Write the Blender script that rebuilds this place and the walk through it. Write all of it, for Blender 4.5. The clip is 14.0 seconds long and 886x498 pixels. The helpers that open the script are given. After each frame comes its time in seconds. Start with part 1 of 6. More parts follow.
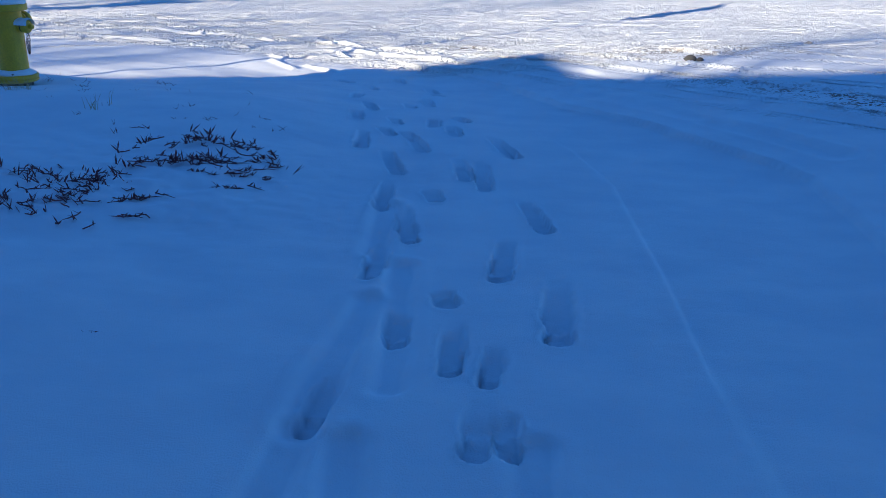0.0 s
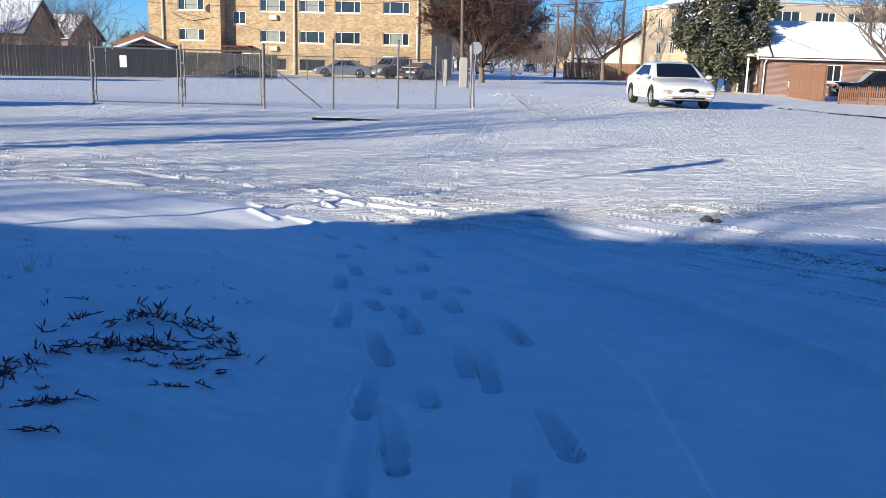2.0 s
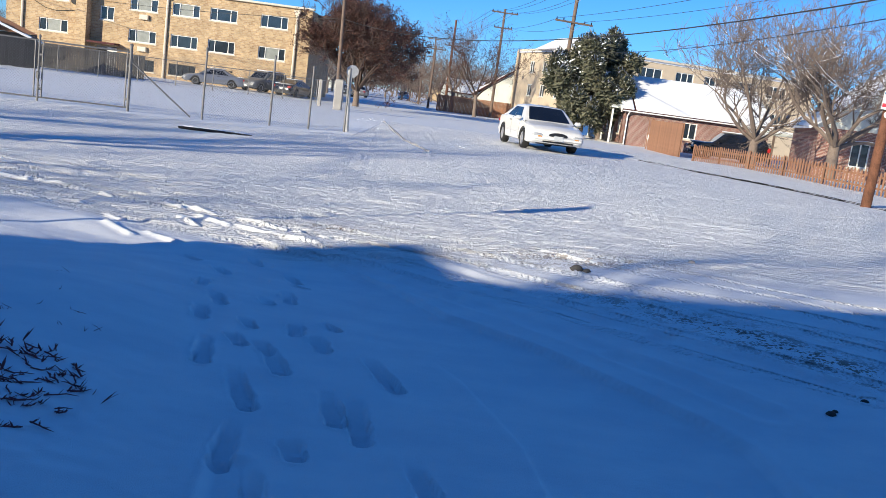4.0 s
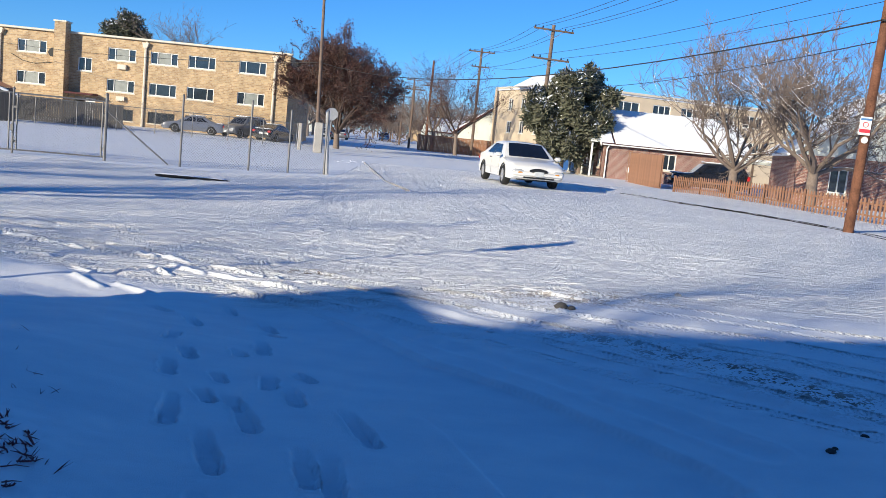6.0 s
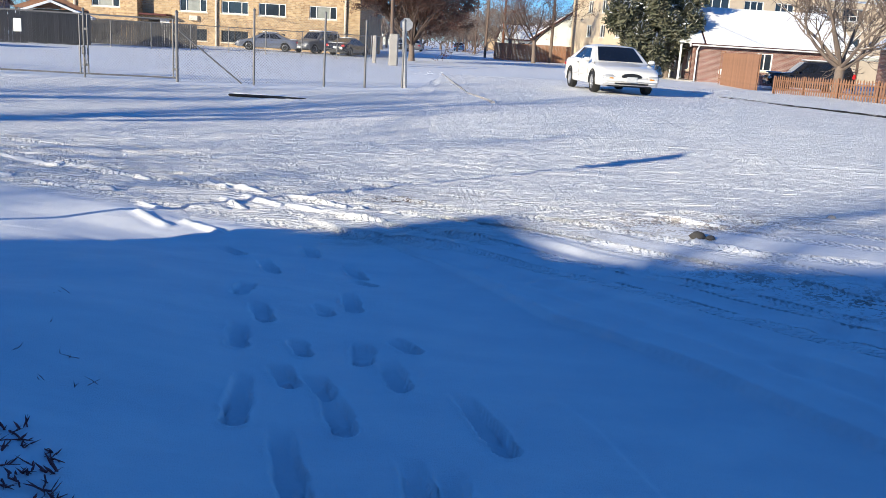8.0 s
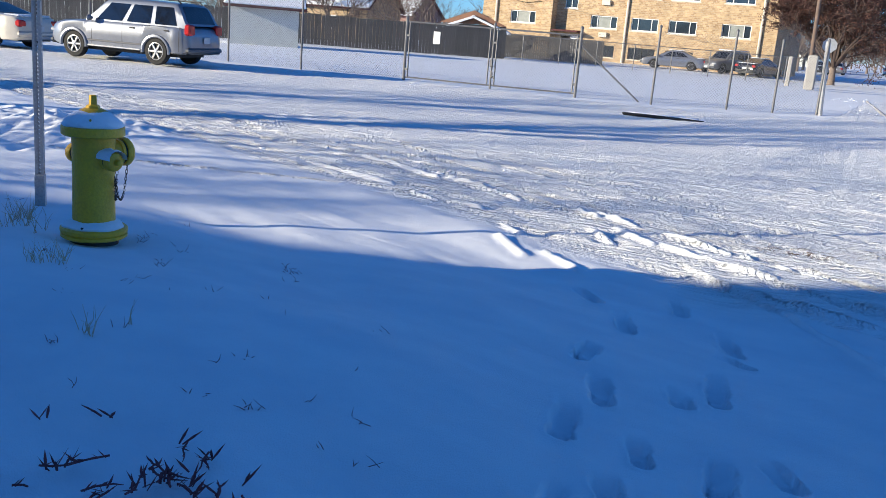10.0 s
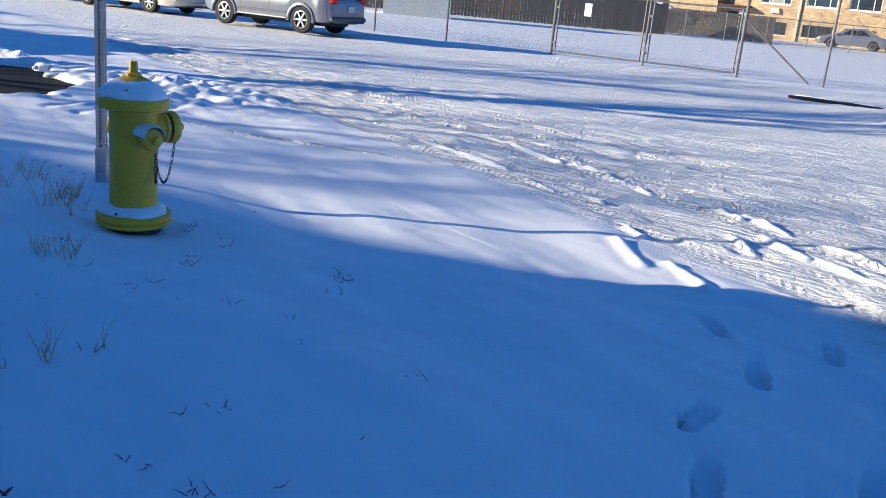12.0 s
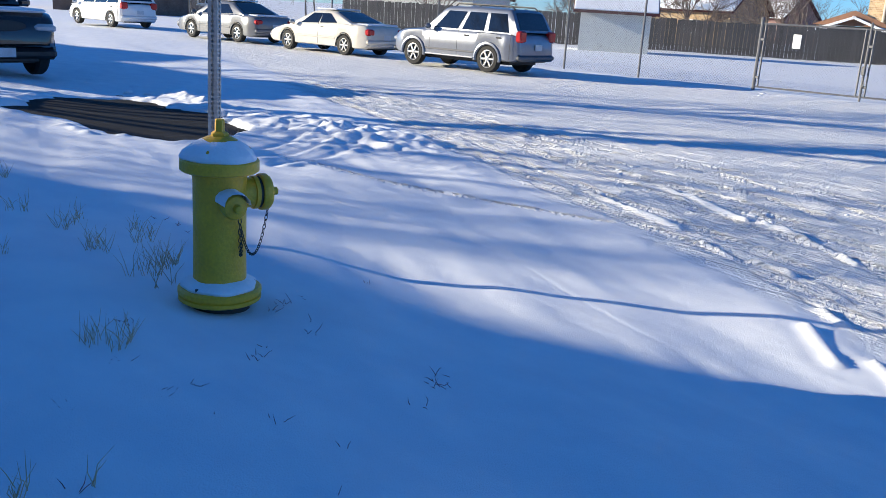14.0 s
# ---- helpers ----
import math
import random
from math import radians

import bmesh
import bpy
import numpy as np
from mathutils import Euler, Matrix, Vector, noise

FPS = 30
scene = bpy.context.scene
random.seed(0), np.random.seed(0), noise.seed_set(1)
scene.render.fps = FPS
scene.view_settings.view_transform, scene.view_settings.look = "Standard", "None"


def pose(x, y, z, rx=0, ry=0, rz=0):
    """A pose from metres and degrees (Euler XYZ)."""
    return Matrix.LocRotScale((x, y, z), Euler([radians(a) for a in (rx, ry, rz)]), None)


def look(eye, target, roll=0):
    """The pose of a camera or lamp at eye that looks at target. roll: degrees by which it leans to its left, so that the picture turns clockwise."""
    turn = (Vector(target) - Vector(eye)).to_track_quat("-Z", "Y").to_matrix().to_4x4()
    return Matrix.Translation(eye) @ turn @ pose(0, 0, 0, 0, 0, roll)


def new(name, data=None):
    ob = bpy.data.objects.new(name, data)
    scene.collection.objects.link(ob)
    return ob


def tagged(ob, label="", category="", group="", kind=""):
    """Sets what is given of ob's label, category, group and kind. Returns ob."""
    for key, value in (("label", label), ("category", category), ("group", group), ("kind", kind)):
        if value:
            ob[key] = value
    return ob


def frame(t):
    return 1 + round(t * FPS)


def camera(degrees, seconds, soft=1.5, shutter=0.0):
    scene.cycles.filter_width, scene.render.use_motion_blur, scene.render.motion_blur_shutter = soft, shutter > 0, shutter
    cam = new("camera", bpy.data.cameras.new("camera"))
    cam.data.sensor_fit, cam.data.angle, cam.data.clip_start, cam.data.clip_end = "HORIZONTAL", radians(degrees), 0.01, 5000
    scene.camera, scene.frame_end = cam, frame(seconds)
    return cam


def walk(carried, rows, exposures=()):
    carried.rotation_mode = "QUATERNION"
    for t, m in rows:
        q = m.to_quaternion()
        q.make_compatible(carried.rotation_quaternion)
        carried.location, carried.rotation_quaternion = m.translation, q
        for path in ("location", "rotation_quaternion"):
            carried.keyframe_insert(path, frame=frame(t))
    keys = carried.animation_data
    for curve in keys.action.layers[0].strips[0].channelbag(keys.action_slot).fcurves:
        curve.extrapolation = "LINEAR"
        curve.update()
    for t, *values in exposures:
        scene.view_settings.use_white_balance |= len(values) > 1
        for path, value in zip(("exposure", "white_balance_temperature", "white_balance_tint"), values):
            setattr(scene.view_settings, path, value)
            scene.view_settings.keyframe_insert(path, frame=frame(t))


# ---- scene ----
cam = camera(53.3, 14.0, 0.75)
PATH = [
    (0, (0.53, -0.273, 1.667), (0.354, 1.587, 0.952), 0.2),
    (0.5, (0.437, -0.056, 1.661), (0.2, 1.856, 1.122), 0.2),
    (1, (0.361, 0.251, 1.643), (0.174, 2.182, 1.159), 1.0),
    (1.5, (0.425, 0.474, 1.671), (0.228, 2.412, 1.214), 1.7),
    (2, (0.373, 0.759, 1.669), (0.216, 2.708, 1.25), 1.6),
    (2.5, (0.327, 0.8, 1.665), (0.41, 2.763, 1.291), 7.3),
    (2.7, (0.299, 0.842, 1.707), (0.464, 2.803, 1.348), 9.4),
    (4.8, (0.223, 1.028, 1.711), (0.387, 2.999, 1.413), 6.0),
    (5, (0.208, 1.04, 1.727), (0.397, 3.012, 1.451), 6.2),
    (5.5, (0.24, 1.059, 1.691), (0.393, 3.037, 1.441), 5.1),
    (6, (0.327, 1.212, 1.704), (0.502, 3.188, 1.454), 5.7),
    (6.5, (0.365, 1.555, 1.705), (0.503, 3.536, 1.463), 5.7),
    (7, (0.251, 1.834, 1.667), (0.342, 3.794, 1.28), 4.9),
    (7.2, (0.224, 1.951, 1.656), (0.323, 3.9, 1.219), 4.9),
    (9.3, (0.073, 3.169, 1.6), (-0.415, 5.047, 1.115), 3.2),
    (9.5, (0.097, 3.236, 1.62), (-0.504, 5.079, 1.128), 4.1),
    (10, (0.06, 3.436, 1.618), (-0.751, 5.2, 1.136), 4.7),
    (10.5, (0.023, 3.713, 1.609), (-0.786, 5.476, 1.122), 6.1),
    (11, (0.062, 4.015, 1.596), (-0.901, 5.685, 1.064), 5.0),
    (11.5, (0.007, 4.222, 1.586), (-1.156, 5.763, 1.063), 4.0),
    (12, (-0.108, 4.469, 1.579), (-1.192, 6.051, 1.014), 5.4),
    (12.5, (-0.11, 4.719, 1.55), (-1.127, 6.33, 0.943), 5.5),
    (13, (-0.104, 4.988, 1.58), (-1.246, 6.516, 0.981), 4.9),
    (13.5, (-0.262, 5.193, 1.596), (-1.56, 6.609, 1.04), 4.1),
    (14, (-0.394, 5.357, 1.616), (-1.821, 6.658, 1.093), 3.5),
]
walk(cam, [(t, look(eye, target, roll)) for t, eye, target, roll in PATH],
     [(t, e, 4900, 4) for t, e in ((0.0, 1.12), (0.6, 0.90), (1.5, 0.78), (2.5, 0.80), (5.0, 0.68), (5.5, 0.84), (6.0, 0.68), (6.5, 0.80), (7.2, 0.84), (9.5, 0.89), (11.5, 0.99), (14.0, 1.0))])

# ---- light ----
SUN_DIR = Vector((-0.727, -0.686, math.tan(radians(15.0)))).normalized()
world = bpy.data.worlds.new("sky")
scene.world = world
world.use_nodes = True
sky = world.node_tree.nodes.new("ShaderNodeTexSky")
sky.sky_type, sky.sun_disc = "NISHITA", False
sky.sun_elevation, sky.sun_rotation = radians(15.0), math.atan2(SUN_DIR.x, SUN_DIR.y)
sky.altitude, sky.air_density, sky.dust_density, sky.ozone_density = 2000, 1.0, 0.15, 5.5
world.node_tree.links.new(sky.outputs[0], world.node_tree.nodes["Background"].inputs[0])
world.node_tree.nodes["Background"].inputs[1].default_value = 0.077
sun = new("sun", bpy.data.lights.new("sun", "SUN"))
sun.data.energy, sun.data.angle, sun.data.color = 5.0, radians(0.5), (1.0, 0.72, 0.41)
sun.rotation_mode = "QUATERNION"
sun.rotation_quaternion = SUN_DIR.to_track_quat("Z", "Y")

# ---- materials ----
def mat(name, color, rough=0.6, metal=0.0, vary=0.25, scale=6.0, bump=0.0, bscale=60.0, color2=None, spec=0.5, per_object=0.0, coat=0.0):
    """A surface with two scales of mottling and an optional fine relief."""
    m = bpy.data.materials.new(name)
    m.use_nodes = True
    nt = m.node_tree
    N, L = nt.nodes, nt.links
    b = N["Principled BSDF"]
    b.inputs["Roughness"].default_value, b.inputs["Metallic"].default_value = rough, metal
    b.inputs["Specular IOR Level"].default_value = spec
    b.inputs["Coat Weight"].default_value = coat
    tc = N.new("ShaderNodeTexCoord")
    n1, n2 = N.new("ShaderNodeTexNoise"), N.new("ShaderNodeTexNoise")
    n1.inputs["Scale"].default_value, n2.inputs["Scale"].default_value = scale, scale * 9
    n1.inputs["Detail"].default_value = 5
    for n in (n1, n2):
        L.new(tc.outputs["Object"], n.inputs["Vector"])
    add = N.new("ShaderNodeMath")
    add.operation = "ADD"
    L.new(n1.outputs[0], add.inputs[0])
    L.new(n2.outputs[0], add.inputs[1])
    ramp = N.new("ShaderNodeMapRange")
    ramp.inputs["From Min"].default_value, ramp.inputs["From Max"].default_value = 0.7, 1.3
    src = add.outputs[0]
    if per_object:
        oi, ma = N.new("ShaderNodeObjectInfo"), N.new("ShaderNodeMath")
        ma.operation = "MULTIPLY_ADD"
        L.new(oi.outputs["Random"], ma.inputs[0])
        ma.inputs[1].default_value = per_object
        L.new(src, ma.inputs[2])
        src = ma.outputs[0]
        ramp.inputs["From Max"].default_value = 1.3 + per_object
    L.new(src, ramp.inputs["Value"])
    mix = N.new("ShaderNodeMix")
    mix.data_type = "RGBA"
    L.new(ramp.outputs[0], mix.inputs[0])
    c2 = color2 or tuple(max(0.0, c * (1 - vary)) for c in color)
    mix.inputs[6].default_value, mix.inputs[7].default_value = (*c2, 1), (*color, 1)
    L.new(mix.outputs[2], b.inputs["Base Color"])
    if bump:
        n3, bp = N.new("ShaderNodeTexNoise"), N.new("ShaderNodeBump")
        n3.inputs["Scale"].default_value, n3.inputs["Detail"].default_value = bscale, 4
        L.new(tc.outputs["Object"], n3.inputs["Vector"])
        bp.inputs["Strength"].default_value, bp.inputs["Distance"].default_value = bump, 0.02
        L.new(n3.outputs[0], bp.inputs["Height"])
        L.new(bp.outputs[0], b.inputs["Normal"])
    return m


def brick_mat(name, c1, c2, mortar, width=0.21, height=0.075):
    m = mat(name, c1, 0.85)
    N, L = m.node_tree.nodes, m.node_tree.links
    b = N["Principled BSDF"]
    tc = N.new("ShaderNodeTexCoord")
    sep, comb, add = N.new("ShaderNodeSeparateXYZ"), N.new("ShaderNodeCombineXYZ"), N.new("ShaderNodeMath")
    L.new(tc.outputs["Object"], sep.inputs[0])
    add.operation = "ADD"
    L.new(sep.outputs[0], add.inputs[0])
    L.new(sep.outputs[1], add.inputs[1])
    L.new(add.outputs[0], comb.inputs[0])
    L.new(sep.outputs[2], comb.inputs[1])
    br = N.new("ShaderNodeTexBrick")
    br.inputs["Scale"].default_value = 1.0
    br.inputs["Brick Width"].default_value, br.inputs["Row Height"].default_value = width, height
    br.inputs["Mortar Size"].default_value = 0.009
    br.inputs["Color1"].default_value, br.inputs["Color2"].default_value, br.inputs["Mortar"].default_value = (*c1, 1), (*c2, 1), (*mortar, 1)
    L.new(comb.outputs[0], br.inputs["Vector"])
    no = N.new("ShaderNodeTexNoise")
    no.inputs["Scale"].default_value, no.inputs["Detail"].default_value = 0.9, 6
    L.new(tc.outputs["Object"], no.inputs["Vector"])
    mr, mx = N.new("ShaderNodeMapRange"), N.new("ShaderNodeMix")
    mr.inputs["From Min"].default_value, mr.inputs["From Max"].default_value = 0.3, 0.7
    mr.inputs["To Min"].default_value, mr.inputs["To Max"].default_value = 0.78, 1.12
    L.new(no.outputs[0], mr.inputs["Value"])
    mx.data_type, mx.blend_type = "RGBA", "MULTIPLY"
    mx.inputs[0].default_value = 1.0
    L.new(br.outputs["Color"], mx.inputs[6])
    L.new(mr.outputs[0], mx.inputs[7])
    L.new(mx.outputs[2], b.inputs["Base Color"])
    bp = N.new("ShaderNodeBump")
    bp.inputs["Strength"].default_value, bp.inputs["Distance"].default_value = 0.6, 0.01
    L.new(br.outputs["Fac"], bp.inputs["Height"])
    bp.invert = True
    L.new(bp.outputs[0], b.inputs["Normal"])
    return m


def snow_ground_mat():
    """Fresh snow; where the 'packed' value is high, driven-over road snow with streaks and grit."""
    m = bpy.data.materials.new("snow_ground")
    m.use_nodes = True
    N, L = m.node_tree.nodes, m.node_tree.links
    b = N["Principled BSDF"]
    b.inputs["Roughness"].default_value = 0.7
    b.inputs["Specular IOR Level"].default_value = 0.25
    tc, at, grit = N.new("ShaderNodeTexCoord"), N.new("ShaderNodeAttribute"), N.new("ShaderNodeAttribute")
    at.attribute_name, grit.attribute_name = "packed", "grit"
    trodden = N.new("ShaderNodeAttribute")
    trodden.attribute_name = "print_shade"
    tread, run, off = (N.new("ShaderNodeAttribute") for k in range(3))
    tread.attribute_name, run.attribute_name, off.attribute_name = "tread", "run", "off"

    def noise_of(scale, sx=1.0, sy=1.0, detail=4.0, turn=0.0):
        mp, n = N.new("ShaderNodeMapping"), N.new("ShaderNodeTexNoise")
        mp.inputs["Scale"].default_value = (sx, sy, 1)
        mp.inputs["Rotation"].default_value = (0, 0, turn)
        L.new(tc.outputs["Object"], mp.inputs[0])
        L.new(mp.outputs[0], n.inputs["Vector"])
        n.inputs["Scale"].default_value, n.inputs["Detail"].default_value = scale, detail
        return n.outputs[0]

    def rng(v, a, z, lo=0.0, hi=1.0):
        r = N.new("ShaderNodeMapRange")
        for k, x in zip(("From Min", "From Max", "To Min", "To Max"), (a, z, lo, hi)):
            r.inputs[k].default_value = x
        L.new(v, r.inputs["Value"])
        return r.outputs[0]

    def op(kind, a, c):
        n = N.new("ShaderNodeMath")
        n.operation = kind
        for i, v in enumerate((a, c)):
            if isinstance(v, float):
                n.inputs[i].default_value = v
            else:
                L.new(v, n.inputs[i])
        return n.outputs[0]

    def blend(f, c1, c2):
        n = N.new("ShaderNodeMix")
        n.data_type = "RGBA"
        L.new(f, n.inputs[0])
        for i, c in ((6, c1), (7, c2)):
            if isinstance(c, tuple):
                n.inputs[i].default_value = (*c, 1)
            else:
                L.new(c, n.inputs[i])
        return n.outputs[2]

    packed, gritty = at.outputs["Fac"], grit.outputs["Fac"]
    streak = noise_of(1.0, 0.5, 7.0, 6.0, 0.10)
    streak2 = noise_of(1.0, 1.4, 26.0, 5.0, -0.12)
    lumps = noise_of(34.0, 1.0, 1.0, 6.0)
    fine = noise_of(160.0, detail=3.0)
    drift = noise_of(2.2, 1.0, 1.6, 4.0)
    fresh = blend(rng(drift, 0.35, 0.65), (0.775, 0.805, 0.865), (0.845, 0.868, 0.91))
    trod = blend(rng(op("ADD", streak, streak2), 0.75, 1.25), (0.77, 0.78, 0.80), (0.93, 0.935, 0.94))
    col = blend(packed, fresh, trod)
    speck = op("MULTIPLY", rng(op("ADD", noise_of(34.0, detail=2.0), noise_of(7.0, detail=3.0)), 1.02, 1.10), gritty)
    col = blend(speck, col, (0.16, 0.12, 0.09))
    # boot-pressed snow is greyer than loose snow; the hollows' shade is coloured in too
    shade_tone = op("MULTIPLY", trodden.outputs["Fac"], rng(noise_of(40.0, detail=4.0), 0.25, 0.6, 0.45, 1.0))
    col = blend(shade_tone, col, (0.70, 0.74, 0.82))
    L.new(col, b.inputs["Base Color"])
    h_fresh = op("ADD", op("ADD", op("MULTIPLY", fine, 0.09), op("MULTIPLY", drift, 0.5)), 2.03)
    h_road = op("ADD", op("ADD", op("MULTIPLY", streak, 1.5), op("MULTIPLY", streak2, 1.1)), op("ADD", op("MULTIPLY", lumps, 0.75), op("MULTIPLY", fine, 0.26)))
    # tyre blocks: bars across the run, broken by grooves along it
    bars = op("SINE", op("ADD", op("MULTIPLY", run.outputs["Fac"], 78.0), op("MULTIPLY", op("ABSOLUTE", off.outputs["Fac"], 0.0), 55.0)), 0.0)
    grooves = op("COSINE", op("MULTIPLY", off.outputs["Fac"], 130.0), 0.0)
    blocks = op("MULTIPLY", rng(op("ADD", bars, op("MULTIPLY", grooves, 0.6)), -0.3, 0.5), rng(noise_of(5.0, detail=3.0), 0.35, 0.6))
    h_road = op("ADD", h_road, op("MULTIPLY", op("MULTIPLY", blocks, tread.outputs["Fac"]), 0.7))
    h_fresh = op("ADD", h_fresh, op("MULTIPLY", op("MULTIPLY", blocks, tread.outputs["Fac"]), 0.7))
    hm = N.new("ShaderNodeMix")
    L.new(packed, hm.inputs[0])
    L.new(h_fresh, hm.inputs[2])
    L.new(h_road, hm.inputs[3])
    bp = N.new("ShaderNodeBump")
    bp.inputs["Strength"].default_value, bp.inputs["Distance"].default_value = 1.0, 0.034
    L.new(hm.outputs[0], bp.inputs["Height"])
    L.new(bp.outputs[0], b.inputs["Normal"])
    return m


def glass_mat(name, color, rough=0.08):
    m = mat(name, color, rough, vary=0.5, scale=1.5, spec=0.8)
    return m


SNOW_G = snow_ground_mat()
SNOW = mat("snow", (0.88, 0.90, 0.94), 0.7, vary=0.06, bump=0.5, bscale=25, spec=0.25)
ASPHALT = mat("asphalt", (0.018, 0.018, 0.02), 0.85, spec=0.25, vary=0.5, scale=9, bump=0.9, bscale=120)
CONCRETE = mat("concrete", (0.42, 0.40, 0.37), 0.9, scale=3, bump=0.3)
TAN_BRICK = brick_mat("tan_brick", (0.54, 0.40, 0.22), (0.33, 0.22, 0.115), (0.50, 0.43, 0.32), 0.27, 0.14)
RED_BRICK = brick_mat("red_brick", (0.27, 0.125, 0.10), (0.19, 0.09, 0.075), (0.45, 0.38, 0.33))
TRIM = mat("pale_trim", (0.70, 0.64, 0.52), 0.6, scale=3)
WHITE = mat("white_paint", (0.80, 0.80, 0.78), 0.5, vary=0.1)
SIDING = mat("white_siding", (0.62, 0.64, 0.60), 0.6, vary=0.12, scale=2)
PANE = glass_mat("window_glass", (0.035, 0.045, 0.06))
CURTAIN = mat("pale_curtain", (0.27, 0.29, 0.27), 0.5, vary=0.35, scale=2.5, spec=0.6)
GALV = mat("galvanised_steel", (0.50, 0.50, 0.50), 0.5, 0.4, vary=0.35, scale=8)
HYD = mat("yellow_enamel", (0.72, 0.47, 0.02), 0.42, vary=0.3, scale=7, bump=0.25, bscale=45, color2=(0.56, 0.35, 0.02), spec=0.5)
HYD_DARK = mat("dark_iron", (0.03, 0.03, 0.03), 0.6)
POLE_WOOD = mat("pole_wood", (0.20, 0.095, 0.055), 0.9, vary=0.5, scale=4, bump=0.5, bscale=30, color2=(0.07, 0.035, 0.022), spec=0.2)
FENCE_STEEL = mat("dull_fence_steel", (0.20, 0.20, 0.205), 0.6, 0.4, vary=0.35, scale=8)
POLE_GREY = mat("grey_pole_wood", (0.20, 0.145, 0.11), 0.9, vary=0.5, scale=3)
CEDAR = mat("cedar_wood", (0.34, 0.18, 0.10), 0.75, vary=0.45, scale=5, bump=0.3, per_object=0.4)
FENCE_GREY = mat("weathered_wood", (0.10, 0.095, 0.09), 0.9, vary=0.5, scale=4, per_object=0.5)
BARK = mat("bark", (0.24, 0.19, 0.155), 0.9, vary=0.5, scale=6, bump=0.6, bscale=20)
DARK_TWIG = mat("dark_twig", (0.085, 0.06, 0.05), 0.9, vary=0.4)
BEIGE = mat("beige_stucco", (0.60, 0.50, 0.36), 0.9, vary=0.15, scale=1.5, bump=0.3, bscale=40)
TWIG = mat("twig", (0.19, 0.15, 0.125), 0.9, vary=0.4)
RUST_LEAF = mat("dry_leaves", (0.13, 0.06, 0.042), 0.8, vary=0.5)
FIR = mat("evergreen", (0.19, 0.18, 0.12), 0.85, vary=0.5, scale=1.5, color2=(0.04, 0.055, 0.03))
WEED = mat("dead_weed", (0.20, 0.075, 0.085), 0.85, vary=0.5, scale=20)
STRAW = mat("dry_grass", (0.60, 0.48, 0.28), 0.85, vary=0.4, scale=20)
RUBBER = mat("tyre_rubber", (0.018, 0.018, 0.018), 0.8)
RIM = mat("alloy_rim", (0.62, 0.62, 0.63), 0.35, 0.7, vary=0.2)
BLACK = mat("black_plastic", (0.015, 0.015, 0.016), 0.5)
CARGLASS = glass_mat("car_glass", (0.012, 0.014, 0.02), 0.04)
CAR_WHITE = mat("white_car_paint", (0.80, 0.79, 0.76), 0.3, vary=0.08, coat=0.6)
CAR_SILVER = mat("silver_car_paint", (0.22, 0.235, 0.28), 0.3, 0.45, vary=0.15, coat=0.6)
CAR_GREY = mat("grey_car_paint", (0.20, 0.20, 0.205), 0.3, 0.35, vary=0.15, coat=0.6)
CAR_CREAM = mat("pale_car_paint", (0.62, 0.58, 0.50), 0.35, vary=0.12, coat=0.5)
CAR_BLACK = mat("black_car_paint", (0.015, 0.015, 0.018), 0.25, vary=0.3, coat=0.8)
TAIL = mat("red_lens", (0.45, 0.02, 0.02), 0.2)
HEADL = mat("clear_lens", (0.55, 0.56, 0.58), 0.15, vary=0.3)
PLATE = mat("number_plate", (0.60, 0.62, 0.64), 0.5)
AMBER = mat("amber_lens", (0.75, 0.33, 0.03), 0.2)
SIGN_RED = mat("sign_red", (0.55, 0.04, 0.06), 0.5)
SIGN_BLUE = mat("sign_blue", (0.10, 0.22, 0.45), 0.5)
BLUE = mat("blue_paint", (0.03, 0.10, 0.32), 0.5)
SHINGLE = mat("dark_shingle", (0.10, 0.035, 0.035), 0.9, vary=0.4, scale=5)
CABLE = mat("cable", (0.02, 0.02, 0.02), 0.7)

